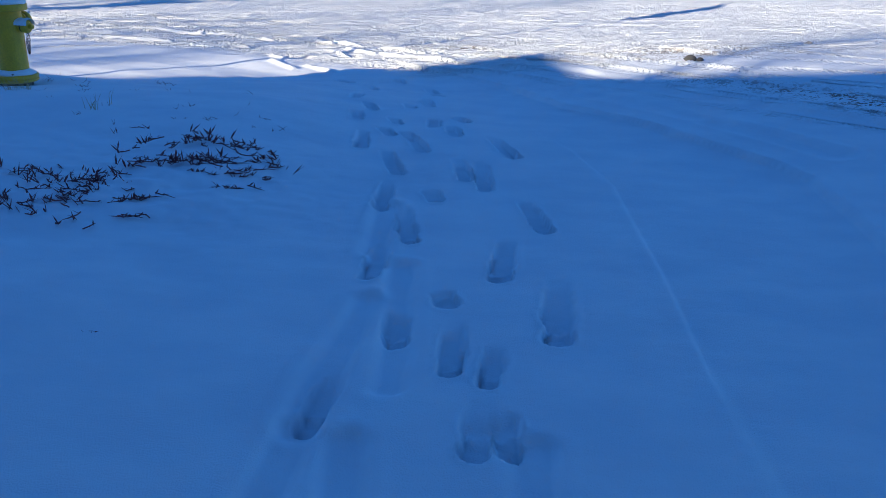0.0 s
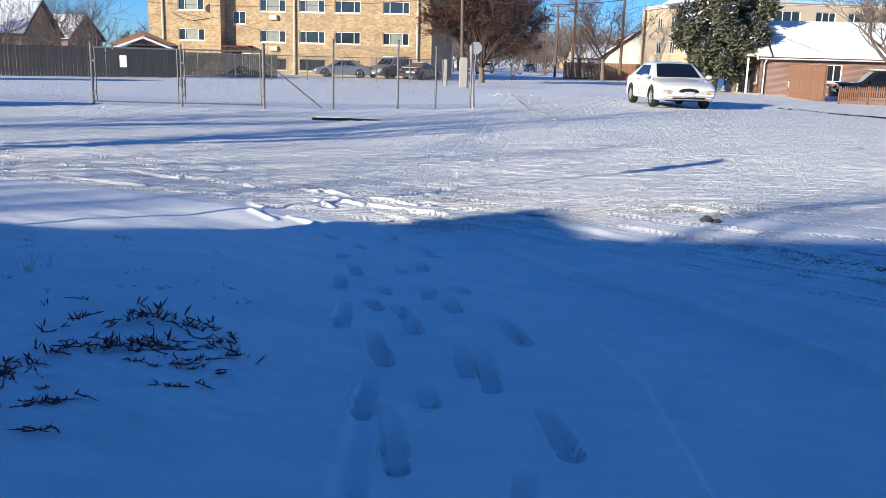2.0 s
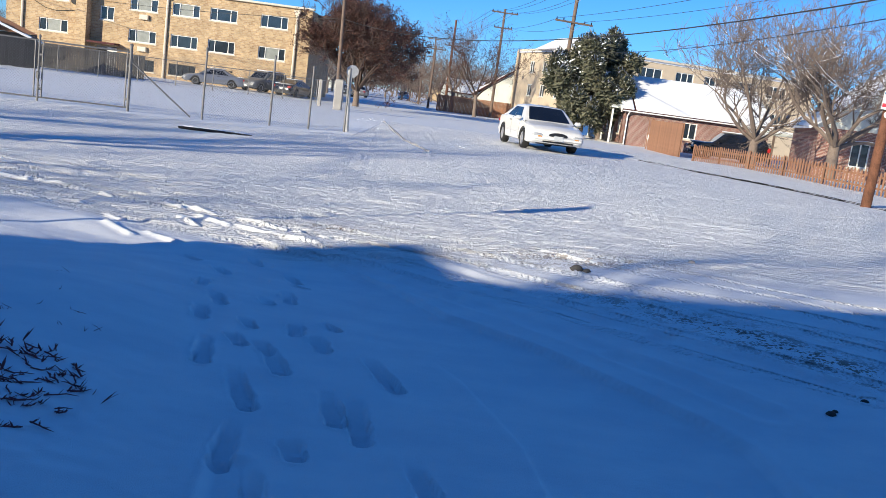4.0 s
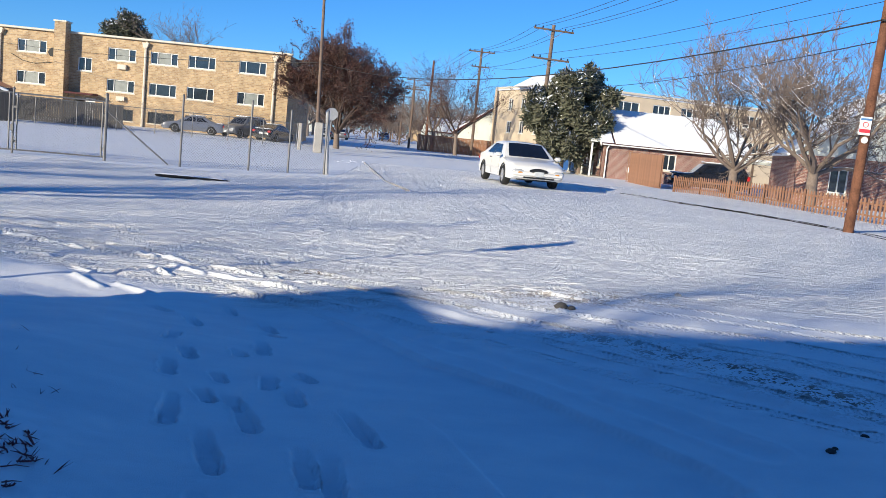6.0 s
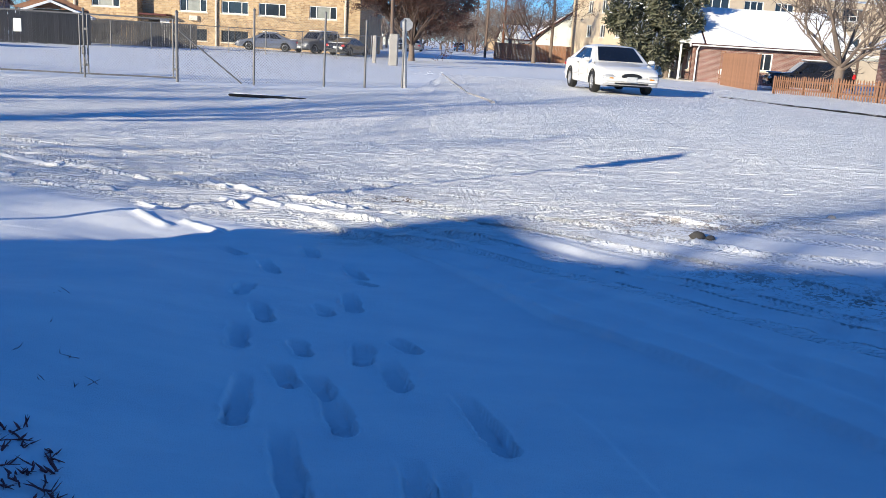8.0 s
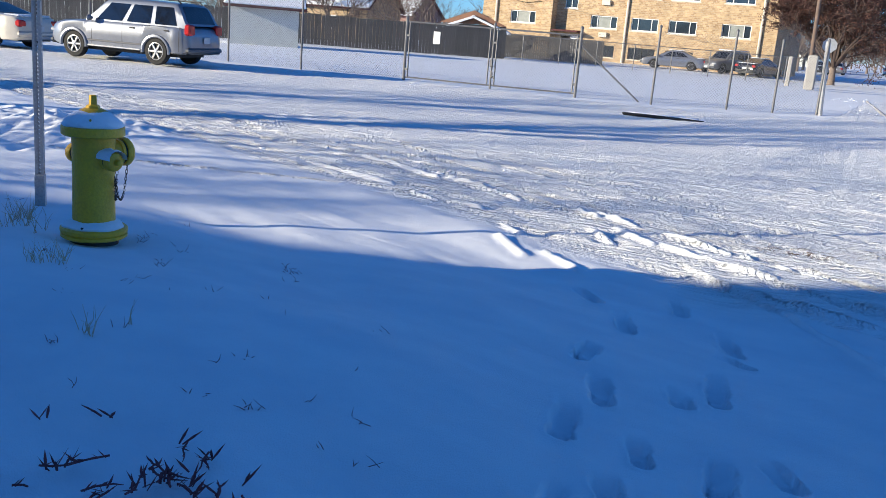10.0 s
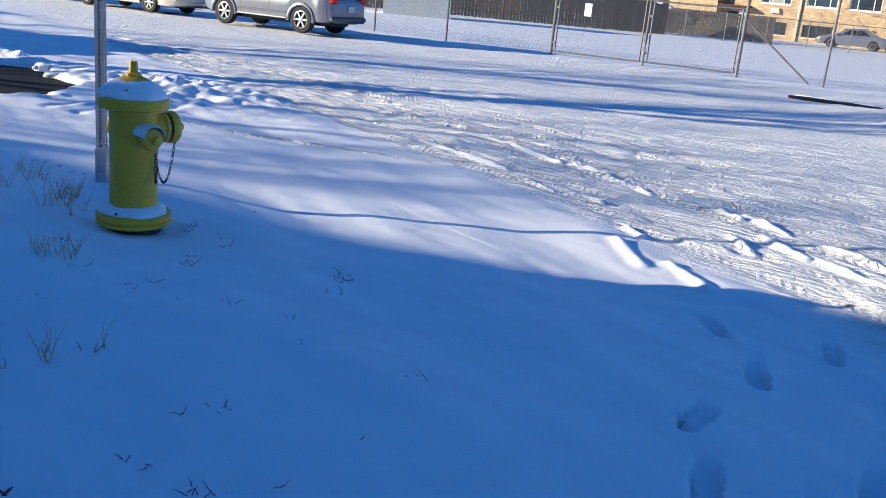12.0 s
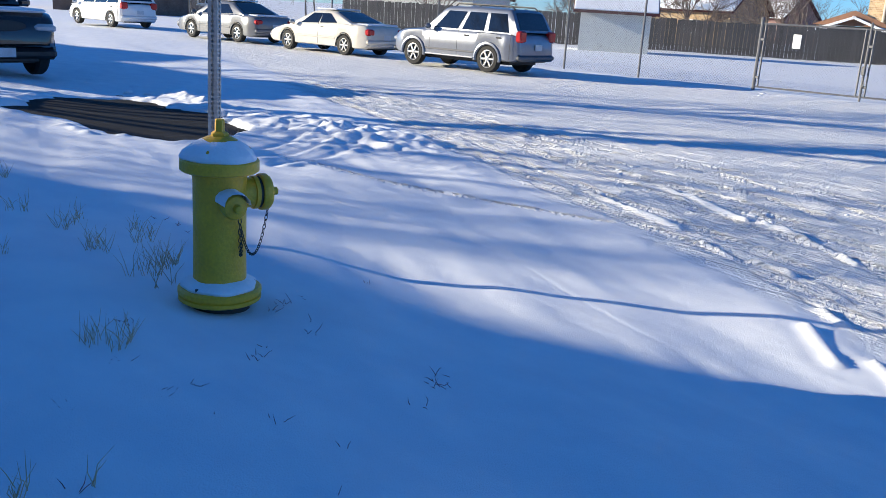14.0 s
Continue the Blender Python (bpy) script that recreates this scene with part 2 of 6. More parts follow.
# ---- mesh tools ----
class Shape:
    """Collects faces of one mesh."""

    def __init__(self):
        self.v, self.f = [], []

    def add(self, verts, faces):
        o = len(self.v)
        self.v += [tuple(p) for p in verts]
        self.f += [tuple(i + o for i in f) for f in faces]
        return self

    def box(self, c, s, m=None, bevel=0.0):
        x, y, z = (k / 2 for k in s)
        if bevel:
            b = min(bevel, x * 0.9, y * 0.9, z * 0.9)
            ring = lambda X, Y, Z: [(X - b, -Y, Z), (X, -Y + b, Z), (X, Y - b, Z), (X - b, Y, Z), (-X + b, Y, Z), (-X, Y - b, Z), (-X, -Y + b, Z), (-X + b, -Y, Z)]
            rings = [ring(x - b, y - b, -z), ring(x, y, -z + b), ring(x, y, z - b), ring(x - b, y - b, z)]
            vs = [p for r in rings for p in r]
            fs = [tuple(range(7, -1, -1)), tuple(range(24, 32))]
            fs += [(k * 8 + i, k * 8 + (i + 1) % 8, k * 8 + 8 + (i + 1) % 8, k * 8 + 8 + i) for k in range(3) for i in range(8)]
        else:
            vs = [(i, j, k) for i in (-x, x) for j in (-y, y) for k in (-z, z)]
            fs = [(0, 1, 3, 2), (4, 6, 7, 5), (0, 4, 5, 1), (2, 3, 7, 6), (0, 2, 6, 4), (1, 5, 7, 3)]
        vs = [Vector(p) + Vector(c) for p in vs]
        if m:
            vs = [m @ p for p in vs]
        return self.add(vs, fs)

    def tube(self, pts, radii, n=6, caps=True):
        pts = [Vector(p) for p in pts]
        if isinstance(radii, (int, float)):
            radii = [radii] * len(pts)
        vs, fs = [], []
        side = None
        for i, p in enumerate(pts):
            d = (pts[min(i + 1, len(pts) - 1)] - pts[max(i - 1, 0)]).normalized()
            if side is None:
                side = d.orthogonal().normalized()
            side = (side - d * side.dot(d)).normalized()
            up = d.cross(side)
            for k in range(n):
                a = 2 * math.pi * k / n
                vs.append(p + (side * math.cos(a) + up * math.sin(a)) * radii[i])
        for i in range(len(pts) - 1):
            for k in range(n):
                fs.append((i * n + k, i * n + (k + 1) % n, (i + 1) * n + (k + 1) % n, (i + 1) * n + k))
        if caps:
            fs += [tuple(range(n - 1, -1, -1)), tuple(range((len(pts) - 1) * n, len(pts) * n))]
        return self.add(vs, fs)

    def lathe(self, profile, n=32, m=None, wob=None):
        """profile: (radius, height) from bottom to top."""
        vs, fs = [], []
        for i, (r, z) in enumerate(profile):
            for k in range(n):
                a = 2 * math.pi * k / n
                w = wob(a, i) if wob else 1.0
                vs.append(Vector((r * w * math.cos(a), r * w * math.sin(a), z)))
        for i in range(len(profile) - 1):
            for k in range(n):
                fs.append((i * n + k, i * n + (k + 1) % n, (i + 1) * n + (k + 1) % n, (i + 1) * n + k))
        fs += [tuple(range(n - 1, -1, -1)), tuple(range((len(profile) - 1) * n, len(profile) * n))]
        if m:
            vs = [m @ p for p in vs]
        return self.add(vs, fs)

    def prism(self, outline, y0, y1, m=None):
        """An (x, z) outline, pulled from y0 to y1."""
        n = len(outline)
        vs = [Vector((x, y0, z)) for x, z in outline] + [Vector((x, y1, z)) for x, z in outline]
        if m:
            vs = [m @ p for p in vs]
        fs = [tuple(range(n)), tuple(range(2 * n - 1, n - 1, -1))]
        fs += [(i, n + i, n + (i + 1) % n, (i + 1) % n) for i in range(n)]
        return self.add(vs, fs)

    def mesh(self, name, material, smooth=False):
        me = bpy.data.meshes.new(name)
        me.from_pydata(self.v, [], self.f)
        me.materials.append(material)
        bm = bmesh.new()
        bm.from_mesh(me)
        bmesh.ops.recalc_face_normals(bm, faces=bm.faces)
        bm.to_mesh(me)
        bm.free()
        if smooth:
            me.polygons.foreach_set("use_smooth", [True] * len(me.polygons))
            if smooth != "all":
                me.set_sharp_from_angle(angle=radians(38))
        return me


def part(name, shape, material, parent=None, label="", smooth=False):
    ob = new(name, shape.mesh(name, material, smooth) if isinstance(shape, Shape) else shape)
    if parent:
        ob.parent = parent
    if label:
        ob["label"] = label
    return ob


def thing(name, m, label, category, group="", kind=""):
    ob = new(name)
    ob.empty_display_size = 0.2
    ob.matrix_basis = m
    return tagged(ob, label, category, group, kind)


def S(a, b, v):
    t = np.clip((np.asarray(v, float) - a) / (b - a), 0, 1)
    return t * t * (3 - 2 * t)


def G(x, y):
    """Height of the snow's broad shape."""
    x, y = np.asarray(x, float), np.asarray(y, float)
    z = 0.36 * S(-6, 6, x) * S(12, 22, y) * S(54, 34, y)
    z = z + 0.2 * S(-0.2, -2.0, x) * S(10.0, 6.0, y + 0.1 * (x + 3)) * (0.3 + 0.7 * S(3.2, 6.6, y)) + 0.10 * S(9.2, 6.2, y)
    # the drive's mouth climbs to one side and dips before the yard
    z = z + 0.24 * S(-0.8, 4.0, x) * S(5.0, 9.0, y) * S(14.5, 10.0, y)
    return z - 0.07 * np.exp(-((x + 1.6) / 1.2) ** 2 - ((y - 9.6) / 1.3) ** 2)


def gz(x, y):
    return float(G(x, y))


def vnoise(x, y, seed):
    """Smooth lattice noise, -1 to 1."""
    xi, yi = np.floor(x).astype(np.int64), np.floor(y).astype(np.int64)
    fx, fy = x - xi, y - yi
    fx, fy = fx * fx * (3 - 2 * fx), fy * fy * (3 - 2 * fy)

    def h(i, j):
        n = (i * 374761393 + j * 668265263 + seed * 1442695041) & 0xFFFFFFFF
        n = ((n ^ (n >> 13)) * 1274126177) & 0xFFFFFFFF
        return ((n ^ (n >> 16)) & 0xFFFF) / 32767.5 - 1
    return (h(xi, yi) * (1 - fx) + h(xi + 1, yi) * fx) * (1 - fy) + (h(xi, yi + 1) * (1 - fx) + h(xi + 1, yi + 1) * fx) * fy


def seg_dist(x, y, a, b):
    """Distance to a segment, the signed side, and the share of the way along it."""
    dx, dy = b[0] - a[0], b[1] - a[1]
    l2 = dx * dx + dy * dy
    t = np.clip(((x - a[0]) * dx + (y - a[1]) * dy) / l2, 0, 1)
    px, py = x - a[0] - t * dx, y - a[1] - t * dy
    return np.hypot(px, py), np.sign(dx * (y - a[1]) - dy * (x - a[0])), t

# ---- ground: one snow sheet to the horizon ----
def axis(fine, mid, far_lo, far_hi):
    """Grid lines: fine, medium and ever wider steps."""
    a0, a1, da = fine
    b0, b1, db = mid
    core = list(np.arange(b0, a0, db)) + list(np.arange(a0, a1, da)) + list(np.arange(a1, b1 + db, db))
    up, s = [core[-1]], db
    while up[-1] < far_hi:
        s *= 1.11
        up.append(up[-1] + s)
    down, s = [core[0]], db
    while down[-1] > far_lo:
        s *= 1.11
        down.append(down[-1] - s)
    return np.array(down[:0:-1] + core + up[1:])


# footprints: heel, heading in degrees from straight ahead, length of the drag ahead of it, breadth
PRINTS = [
    (-0.15, 2.13, 6, 0.38, 1), (-0.16, 3.37, -1, 0.57, 1), (0.06, 2.74, -6, 0.38, 1), (0.24, 3.09, -17, 0.24, 1.15), (0.43, 3.4, 3, 0.66, 1.1), (0.69, 2.81, 1, 0.66, 1.25),
    (0.41, 1.99, 0, 0.32, 1), (0.52, 2.01, -6, 0.31, 0.85), (0.43, 2.43, 3, 0.36, 0.85), (0.29, 2.49, -2, 0.49, 0.95), (-0.29, 4.46, -2, 0.54, 1), (-0.03, 3.89, -11, 0.66, 1),
    (-0.26, 5.09, -17, 0.66, 1), (-0.61, 5.64, -8, 0.58, 1), (0.04, 4.59, -18, 0.24, 1), (0.18, 5.0, -11, 0.51, 1), (0.31, 4.82, -7, 0.65, 1), (0.67, 4.11, -13, 0.66, 1),
    (0.48, 5.56, -19, 0.64, 1), (-0.16, 5.65, -18, 0.49, 1), (-1.29, 8.85, -36, 0.48, 1), (-0.94, 8.2, -19, 0.58, 1), (-1.0, 7.42, -3, 0.41, 1), (-0.74, 6.94, -19, 0.43, 1),
    (-0.79, 6.47, -11, 0.42, 1), (-0.45, 6.08, -25, 0.35, 1), (-0.77, 8.95, -16, 0.53, 1), (-0.35, 8.34, -18, 0.52, 1), (-0.31, 7.35, -10, 0.58, 1), (-0.45, 7.21, -15, 0.24, 1),
    (0.08, 6.63, -31, 0.29, 1), (-0.17, 6.42, -7, 0.39, 1), (0.04, 6.1, -15, 0.43, 1), (-0.29, 6.03, -24, 0.24, 1), (-0.24, 8.13, -58, 0.24, 1), (-0.46, 6.5, -20, 0.3, 0.9),
]
TROUGHS = [((-0.19, 1.77), (-0.17, 2.1)), ((0.04, 1.8), (0.01, 2.05)), ((-0.17, 2.16), (-0.12, 3.16)), ((0.09, 2.41), (-0.03, 3.57)), ((0.59, 1.85), (0.61, 2.08)), ((-0.2, 3.78), (-0.23, 4.5))]
CREASE = [(1.33, 0.9), (1.31, 1.92), (1.24, 2.57), (1.19, 3.62), (1.08, 5.04), (0.85, 5.9), (0.66, 6.29)]
LIP = [(-0.6, 9.9), (-0.16, 9.44), (0.36, 8.57), (0.85, 7.36), (1.01, 7.22), (1.52, 6.56), (2.22, 5.64), (2.36, 5.31), (2.4, 4.2), (2.42, 2.5)]
# snow thrown up beside the wheel ruts
RIDGES = [
    ((-5.67, 12.05), (-4.32, 11.52)), ((-3.95, 11.28), (-3.53, 11.07)), ((-3.42, 11.12), (-3.08, 11.04)), ((-5.54, 12.98), (-4.2, 12.38)),
    ((-4.06, 12.42), (-2.96, 11.77)), ((-2.5, 10.1), (-2.15, 9.75)), ((-2.3, 11.68), (-2.09, 11.54)), ((-2.1, 11.7), (-1.65, 11.38)),
    ((-2.05, 9.95), (-1.67, 9.66)), ((-2.59, 10.5), (-2.42, 10.39)), ((-1.98, 10.97), (-1.71, 10.67)), ((-1.77, 11.11), (-1.4, 10.86)),
    ((-1.36, 11.3), (-1.1, 11.2)), ((-1.36, 10.94), (-0.35, 10.26)), ((-1.07, 11.17), (-0.78, 10.97)), ((-0.64, 10.98), (0.18, 10.39)),
    ((2.09, 10.53), (2.62, 9.91)), ((2.23, 9.45), (2.66, 8.96)),
]
# the line along which cars swing off the road on to the drive, and the road's own lines: points, offsets, breadth, depth
SWING = [(-16, 14.6), (-12, 13.9), (-9.0, 12.95), (-7.0, 12.15), (-5.9, 11.75), (-4.7, 11.35), (-3.4, 10.95), (-2.4, 10.45), (-0.9, 10.0), (0.35, 9.2), (1.3, 8.2), (2.3, 7.0), (3.5, 6.1)]
TURN = [(-16, 15.6), (-9.6, 13.75), (-7.5, 13.85), (-5.85, 13.75), (-4.5, 13.5), (-2.5, 12.6), (-0.5, 11.6), (1.3, 10.2), (2.6, 9.0), (4.6, 8.0), (7, 7.2)]
TRACKS = [
    (SWING, (0.05, 0.42, 0.95, 1.35), 0.10, 0.011), (TURN, (-0.5, 0.0, 0.55, 1.0), 0.10, 0.012),
    ([(-8.6, 10.3), (-8.0, 10.44), (-6.44, 10.72), (-5.44, 10.9), (-4.77, 11.2)], (0.0,), 0.055, 0.012),
]
# wheel scrapes beside the bare asphalt, and creases in the wind-laid snow
SCRAPES = [[(-8.3, 9.83), (-8.52, 10.5), (-8.81, 11.14), (-9.36, 11.7), (-9.9, 11.9)], [(-8.65, 9.7), (-8.9, 10.4), (-9.2, 10.95), (-9.6, 11.4)], [(-8.0, 10.1), (-8.2, 10.8), (-8.5, 11.4), (-9.1, 12.0)]]
FOLDS = [[(-4.4, 9.6), (-3.67, 9.37), (-3.13, 9.22), (-2.5, 9.12)], [(-7.6, 9.2), (-6.51, 9.45), (-5.59, 9.57), (-4.6, 9.7)]]
# older ruts along the drive, half filled with snow
OLD_RUTS = [((-0.31, 9.7), (0.9, 8.15)), ((0.9, 8.15), (1.98, 6.63)), ((1.98, 6.63), (2.66, 5.86)), ((0.11, 9.88), (1.35, 8.41)), ((1.35, 8.41), (2.41, 7.18)), ((2.41, 7.18), (3.41, 6.3)), ((0.67, 9.64), (1.62, 8.66)), ((1.62, 8.66), (3.23, 7.66))]


# outline of the asphalt kept bare by a parked car
BARE = [(-12.5, 8.7), (-14.4, 9.9), (-14.2, 11.1), (-12.65, 11.4), (-10.4, 11.1), (-9.7, 10.35), (-9.65, 9.6), (-10.0, 9.1), (-11.1, 9.05)]


def build_ground():
    xs = axis((-1.6, 1.25, 0.0125), (-15.2, 5.5, 0.032), -1500, 1500)
    ys = axis((1.8, 9.5, 0.0135), (-1.0, 15.5, 0.027), -600, 2500)
    X, Y = np.meshgrid(xs, ys)
    near = (np.abs(X) < 60) & (Y > -5) & (Y < 90)
    edge = 9.3 + 0.16 * X + 0.35 * vnoise(X * 0.5, Y * 0 + 3.3, 5)
    packed = S(-0.3, 0.5, Y - edge + 0.12 * vnoise(X * 3, Y * 3, 8))
    smooth_apron = S(-0.4, -1.2, X) * S(11.5, 11.05, Y + 0.36 * (X + 5) + 0.12 * vnoise(X * 2, Y * 2, 7))
    packed = packed * (1 - 0.97 * smooth_apron) * S(27.5, 26.5, Y - 0.11 * (X + 13) * (X < 0) - 20 * S(-1, 0.5, X))
    Z = G(X, Y)
    Z += np.where(near, 0.022 * vnoise(X * 0.55, Y * 0.7, 1) + 0.010 * vnoise(X * 1.5, Y * 2.1, 2), 0)
    Z += np.where(Y > 40, 0.05 * vnoise(X * 0.05, Y * 0.05, 6), 0)
    # wind-laid waves on the apron
    Z += np.where(near, smooth_apron * (0.030 * vnoise(X * 0.45, (Y + 0.3 * X) * 1.5, 9) + 0.006 * vnoise(X * 1.6, (Y + 0.3 * X) * 6, 19)), 0)
    # driven-over road: long streaks and lumps
    st = vnoise(X * 0.45 + 2, (Y + 0.12 * X) * 9, 11) * 0.009 + vnoise(X * 0.9, (Y - 0.16 * X) * 5.5, 12) * 0.010
    lump = vnoise(X * 9, Y * 9, 13) * 0.008 + np.maximum(0, vnoise(X * 4.2, Y * 5.2, 14) - 0.45) * 0.03
    Z += np.where(near, packed * (st + lump), 0)
    tread, run, off = np.zeros(X.shape), np.zeros(X.shape), np.zeros(X.shape)

    def lay(line, reach, shift=0.0):
        """The part of the grid about a line, with the distance to it, the side and the way along it."""
        px, py = [p[0] for p in line], [p[1] for p in line]
        cut = np.ix_((ys > min(py) - reach) & (ys < max(py) + reach), (xs > min(px) - reach) & (xs < max(px) + reach))
        x, y = X[cut], Y[cut]
        best, across, along, far = np.full(x.shape, 99.0), np.zeros(x.shape), np.zeros(x.shape), 0.0
        for a, b in zip(line, line[1:]):
            d, side, t = seg_dist(x, y, a, b)
            closer = d < best
            best, across = np.where(closer, d, best), np.where(closer, d * side, across)
            along = np.where(closer, far + t * math.dist(a, b), along)
            far += math.dist(a, b)
        return cut, x, y, across - shift, along

    for line, shifts, wide, deep in TRACKS:
        for k, shift in enumerate(shifts):
            cut, x, y, across, along = lay(line, abs(shift) + 0.6, shift)
            across = across + 0.03 * vnoise(along * 0.5 + k * 9, along * 0 + 4.5, 81)
            d = np.abs(across)
            worn = 0.55 + 0.45 * S(-0.5, 0.3, vnoise(along * 0.35 + 5 * k, x * 0 + k, 82))
            bed = S(wide, wide * 0.75, d) * worn
            Z[cut] += -bed * deep + 0.8 * deep * np.exp(-((d - wide * 1.15) / 0.03) ** 2) * worn * (0.5 + 0.6 * vnoise(x * 7, y * 7, 83))
            mine = bed > tread[cut]
            tread[cut] = np.where(mine, bed, tread[cut])
            run[cut], off[cut] = np.where(mine, along, run[cut]), np.where(mine, across, off[cut])
    for line in SCRAPES:
        cut, x, y, across, along = lay(line, 0.5)
        Z[cut] += 0.030 * np.exp(-(across / 0.07) ** 2) * (0.6 + 0.5 * vnoise(x * 4, y * 4, 84)) - 0.022 * np.exp(-((across - 0.15) / 0.06) ** 2)
    for line in FOLDS:
        cut, x, y, across, along = lay(line, 0.9)
        ends = S(0, 0.5, along) * S(along.max(), along.max() - 0.6, along)
        Z[cut] += ends * (0.0015 * S(-0.012, 0.012, across) * S(0.5, 0.05, across) - 0.002 * np.exp(-((across + 0.02) / 0.02) ** 2))
    for a, b in OLD_RUTS:
        d, side, t = seg_dist(X, Y, a, b)
        d = d + 0.02 * vnoise(X * 3, Y * 3, 16)
        Z -= np.where(near, 0.020 * S(0.13, 0.05, d), 0)
        Z += np.where(near, 0.013 * np.exp(-((d - 0.17) / 0.04) ** 2) * (0.6 + 0.5 * vnoise(X * 5, Y * 5, 17)), 0)
    for a, b in RIDGES:
        d, side, t = seg_dist(X, Y, a, b)
        w = 0.038 + 0.014 * vnoise(X * 5, Y * 5, 21)
        packed = packed * (1 - 0.85 * S(1.3, 0.7, d / w))
        Z += 0.030 * S(1.0, 0.55, d / w) * (0.75 + 0.35 * vnoise(X * 11, Y * 11, 22))
        Z -= 0.005 * np.exp(-((d - 0.10) / 0.04) ** 2)
    # lumps thrown aside where the parked car was dug out
    heap = np.exp(-(((X + 9.6) / 1.6) ** 2 + ((Y - 12.0) / 0.75) ** 2)) + np.exp(-(((X + 13.5) / 1.6) ** 2 + ((Y - 11.75) / 0.3) ** 2))
    Z += heap * (0.05 + 0.09 * np.maximum(0, vnoise(X * 3.2, Y * 4.0, 31)) + 0.05 * vnoise(X * 8, Y * 8, 32) + 0.025 * vnoise(X * 15, Y * 15, 36))
    # snow shovelled and blown off the bare asphalt
    out = np.full(X.shape, 99.0)
    inside = np.zeros(X.shape, bool)
    for (ax, ay), (bx, by) in zip(BARE, BARE[1:] + BARE[:1]):
        out = np.minimum(out, seg_dist(X, Y, (ax, ay), (bx, by))[0])
        inside ^= ((ay > Y) != (by > Y)) & (X < (bx - ax) * (Y - ay) / (by - ay + 1e-9) + ax)
    rim = np.where(inside, -out, out) + 0.16 * vnoise(X * 2.2, Y * 2.2, 86) + 0.08 * vnoise(X * 7, Y * 7, 87)
    gone = S(0.05, -0.07, rim)
    Z = Z * (1 - gone) + gone * (G(X, Y) - 0.10 + 0.075 * np.maximum(0, vnoise(X * 5, Y * 9, 88) - 0.25) * S(-0.9, -0.1, rim))
    Z += 0.035 * np.exp(-((rim - 0.16) / 0.12) ** 2) * (0.4 + 0.8 * np.maximum(0, vnoise(X * 6, Y * 6, 89)))
    packed = packed * (1 - 0.6 * S(0.5, 0.1, rim))
    heap2 = np.exp(-((Y - (26.4 + 0.11 * (X + 13))) / 0.6) ** 2) * S(3, -2, X) * (np.abs(X) < 45)
    Z += heap2 * (0.05 + 0.06 * vnoise(X * 1.5, Y * 2.5, 33) + 0.03 * vnoise(X * 5, Y * 5, 34))
    # troughs dragged by boots
    for a, b in TROUGHS:
        d, side, t = seg_dist(X, Y, a, b)
        d = d + 0.018 * vnoise(X * 7, Y * 4, 40)
        Z -= np.where(near, 0.024 * S(0.095, 0.035, d) - 0.008 * np.exp(-((d - 0.115) / 0.03) ** 2) * (0.6 + 0.5 * vnoise(X * 9, Y * 5, 39)), 0)
    # mask of the print floors, where shade is mixed into the snow colour
    print_shade = np.zeros(X.shape)
    for k, (px, py, turn, ln, wide) in enumerate(PRINTS):
        c, s = math.cos(radians(turn)), math.sin(radians(turn))
        box = (np.abs(xs - px) < 0.8), (np.abs(ys - py) < 0.95)
        x, y = X[np.ix_(box[1], box[0])], Y[np.ix_(box[1], box[0])]
        u = (x - px) * c - (y - py) * s
        v = (x - px) * s + (y - py) * c
        hw = 0.050 * wide
        fine = 0.09 * vnoise(x * 22 + k * 3.1, y * 22, 43)
        wob = 0.12 * vnoise(x * 8 + k * 7.3, y * 8, 41) + fine
        # crisp round heel, sides that soften and a floor that rises ahead of it
        end = ln + 0.05 * vnoise(x * 9 + k, y * 9, 46)
        soft = 0.07 + 0.22 * S(0.15, ln, v)
        flare = hw * (1 + 0.15 * np.exp(-((v - 0.22 * wide) / 0.07) ** 2) - 0.12 * np.exp(-((v - 0.13 * wide) / 0.04) ** 2))
        r = np.hypot(u / flare, np.minimum(0, v - hw * 1.2) / (hw * 1.2)) + wob * 0.8
        hole = np.clip((1.02 - r) / soft, 0, 1)
        hole = hole * hole * (3 - 2 * hole) * S(end * 1.03, end * 0.62, v)
        tilt = 0.024 + 0.038 * np.clip(1 - v / (ln * 0.9), 0, 1)
        # the sole's edge: a thin broken bar across
        step = 0.125 * wide + 0.012 * vnoise(x * 13 + k, y * 3, 45) + 0.3 * u * (1 if k % 2 else -1)
        bar = S(step - 0.016, step, v) * S(step + 0.075, step, v) * S(0.95, 0.7, r) * (0.55 + 0.45 * vnoise(x * 30 + k, y * 30, 47))
        crumb = np.maximum(0, vnoise(x * 48, y * 48, 44)) * 0.010 * S(1.7, 1.0, r) * S(-0.04, 0.03, v) * S(end * 0.9, end * 0.3, v) * S(0.0, 0.5, vnoise(x * 6 + k, y * 6, 48))
        rim = 0.008 * np.exp(-((r - 1.25) / 0.2) ** 2) * (0.5 + 0.6 * vnoise(x * 14, y * 14, 42)) * S(end, end * 0.6, v)
        dz = -hole * tilt + hole * S(ln * 0.6, 0.05, v) * (0.009 * vnoise(x * 26 + k, y * 26, 49) + 0.005 * vnoise(x * 55, y * 55 + k, 50)) + bar * 0.022 + crumb + rim
        # the boot's edge cut deeper along one side and round the heel
        keen = np.clip(0.5 - 0.9 * (u / hw) * (1 if k % 3 else -1), 0, 1) * S(end * 0.75, 0.02, v) + S(0.10, 0.0, v)
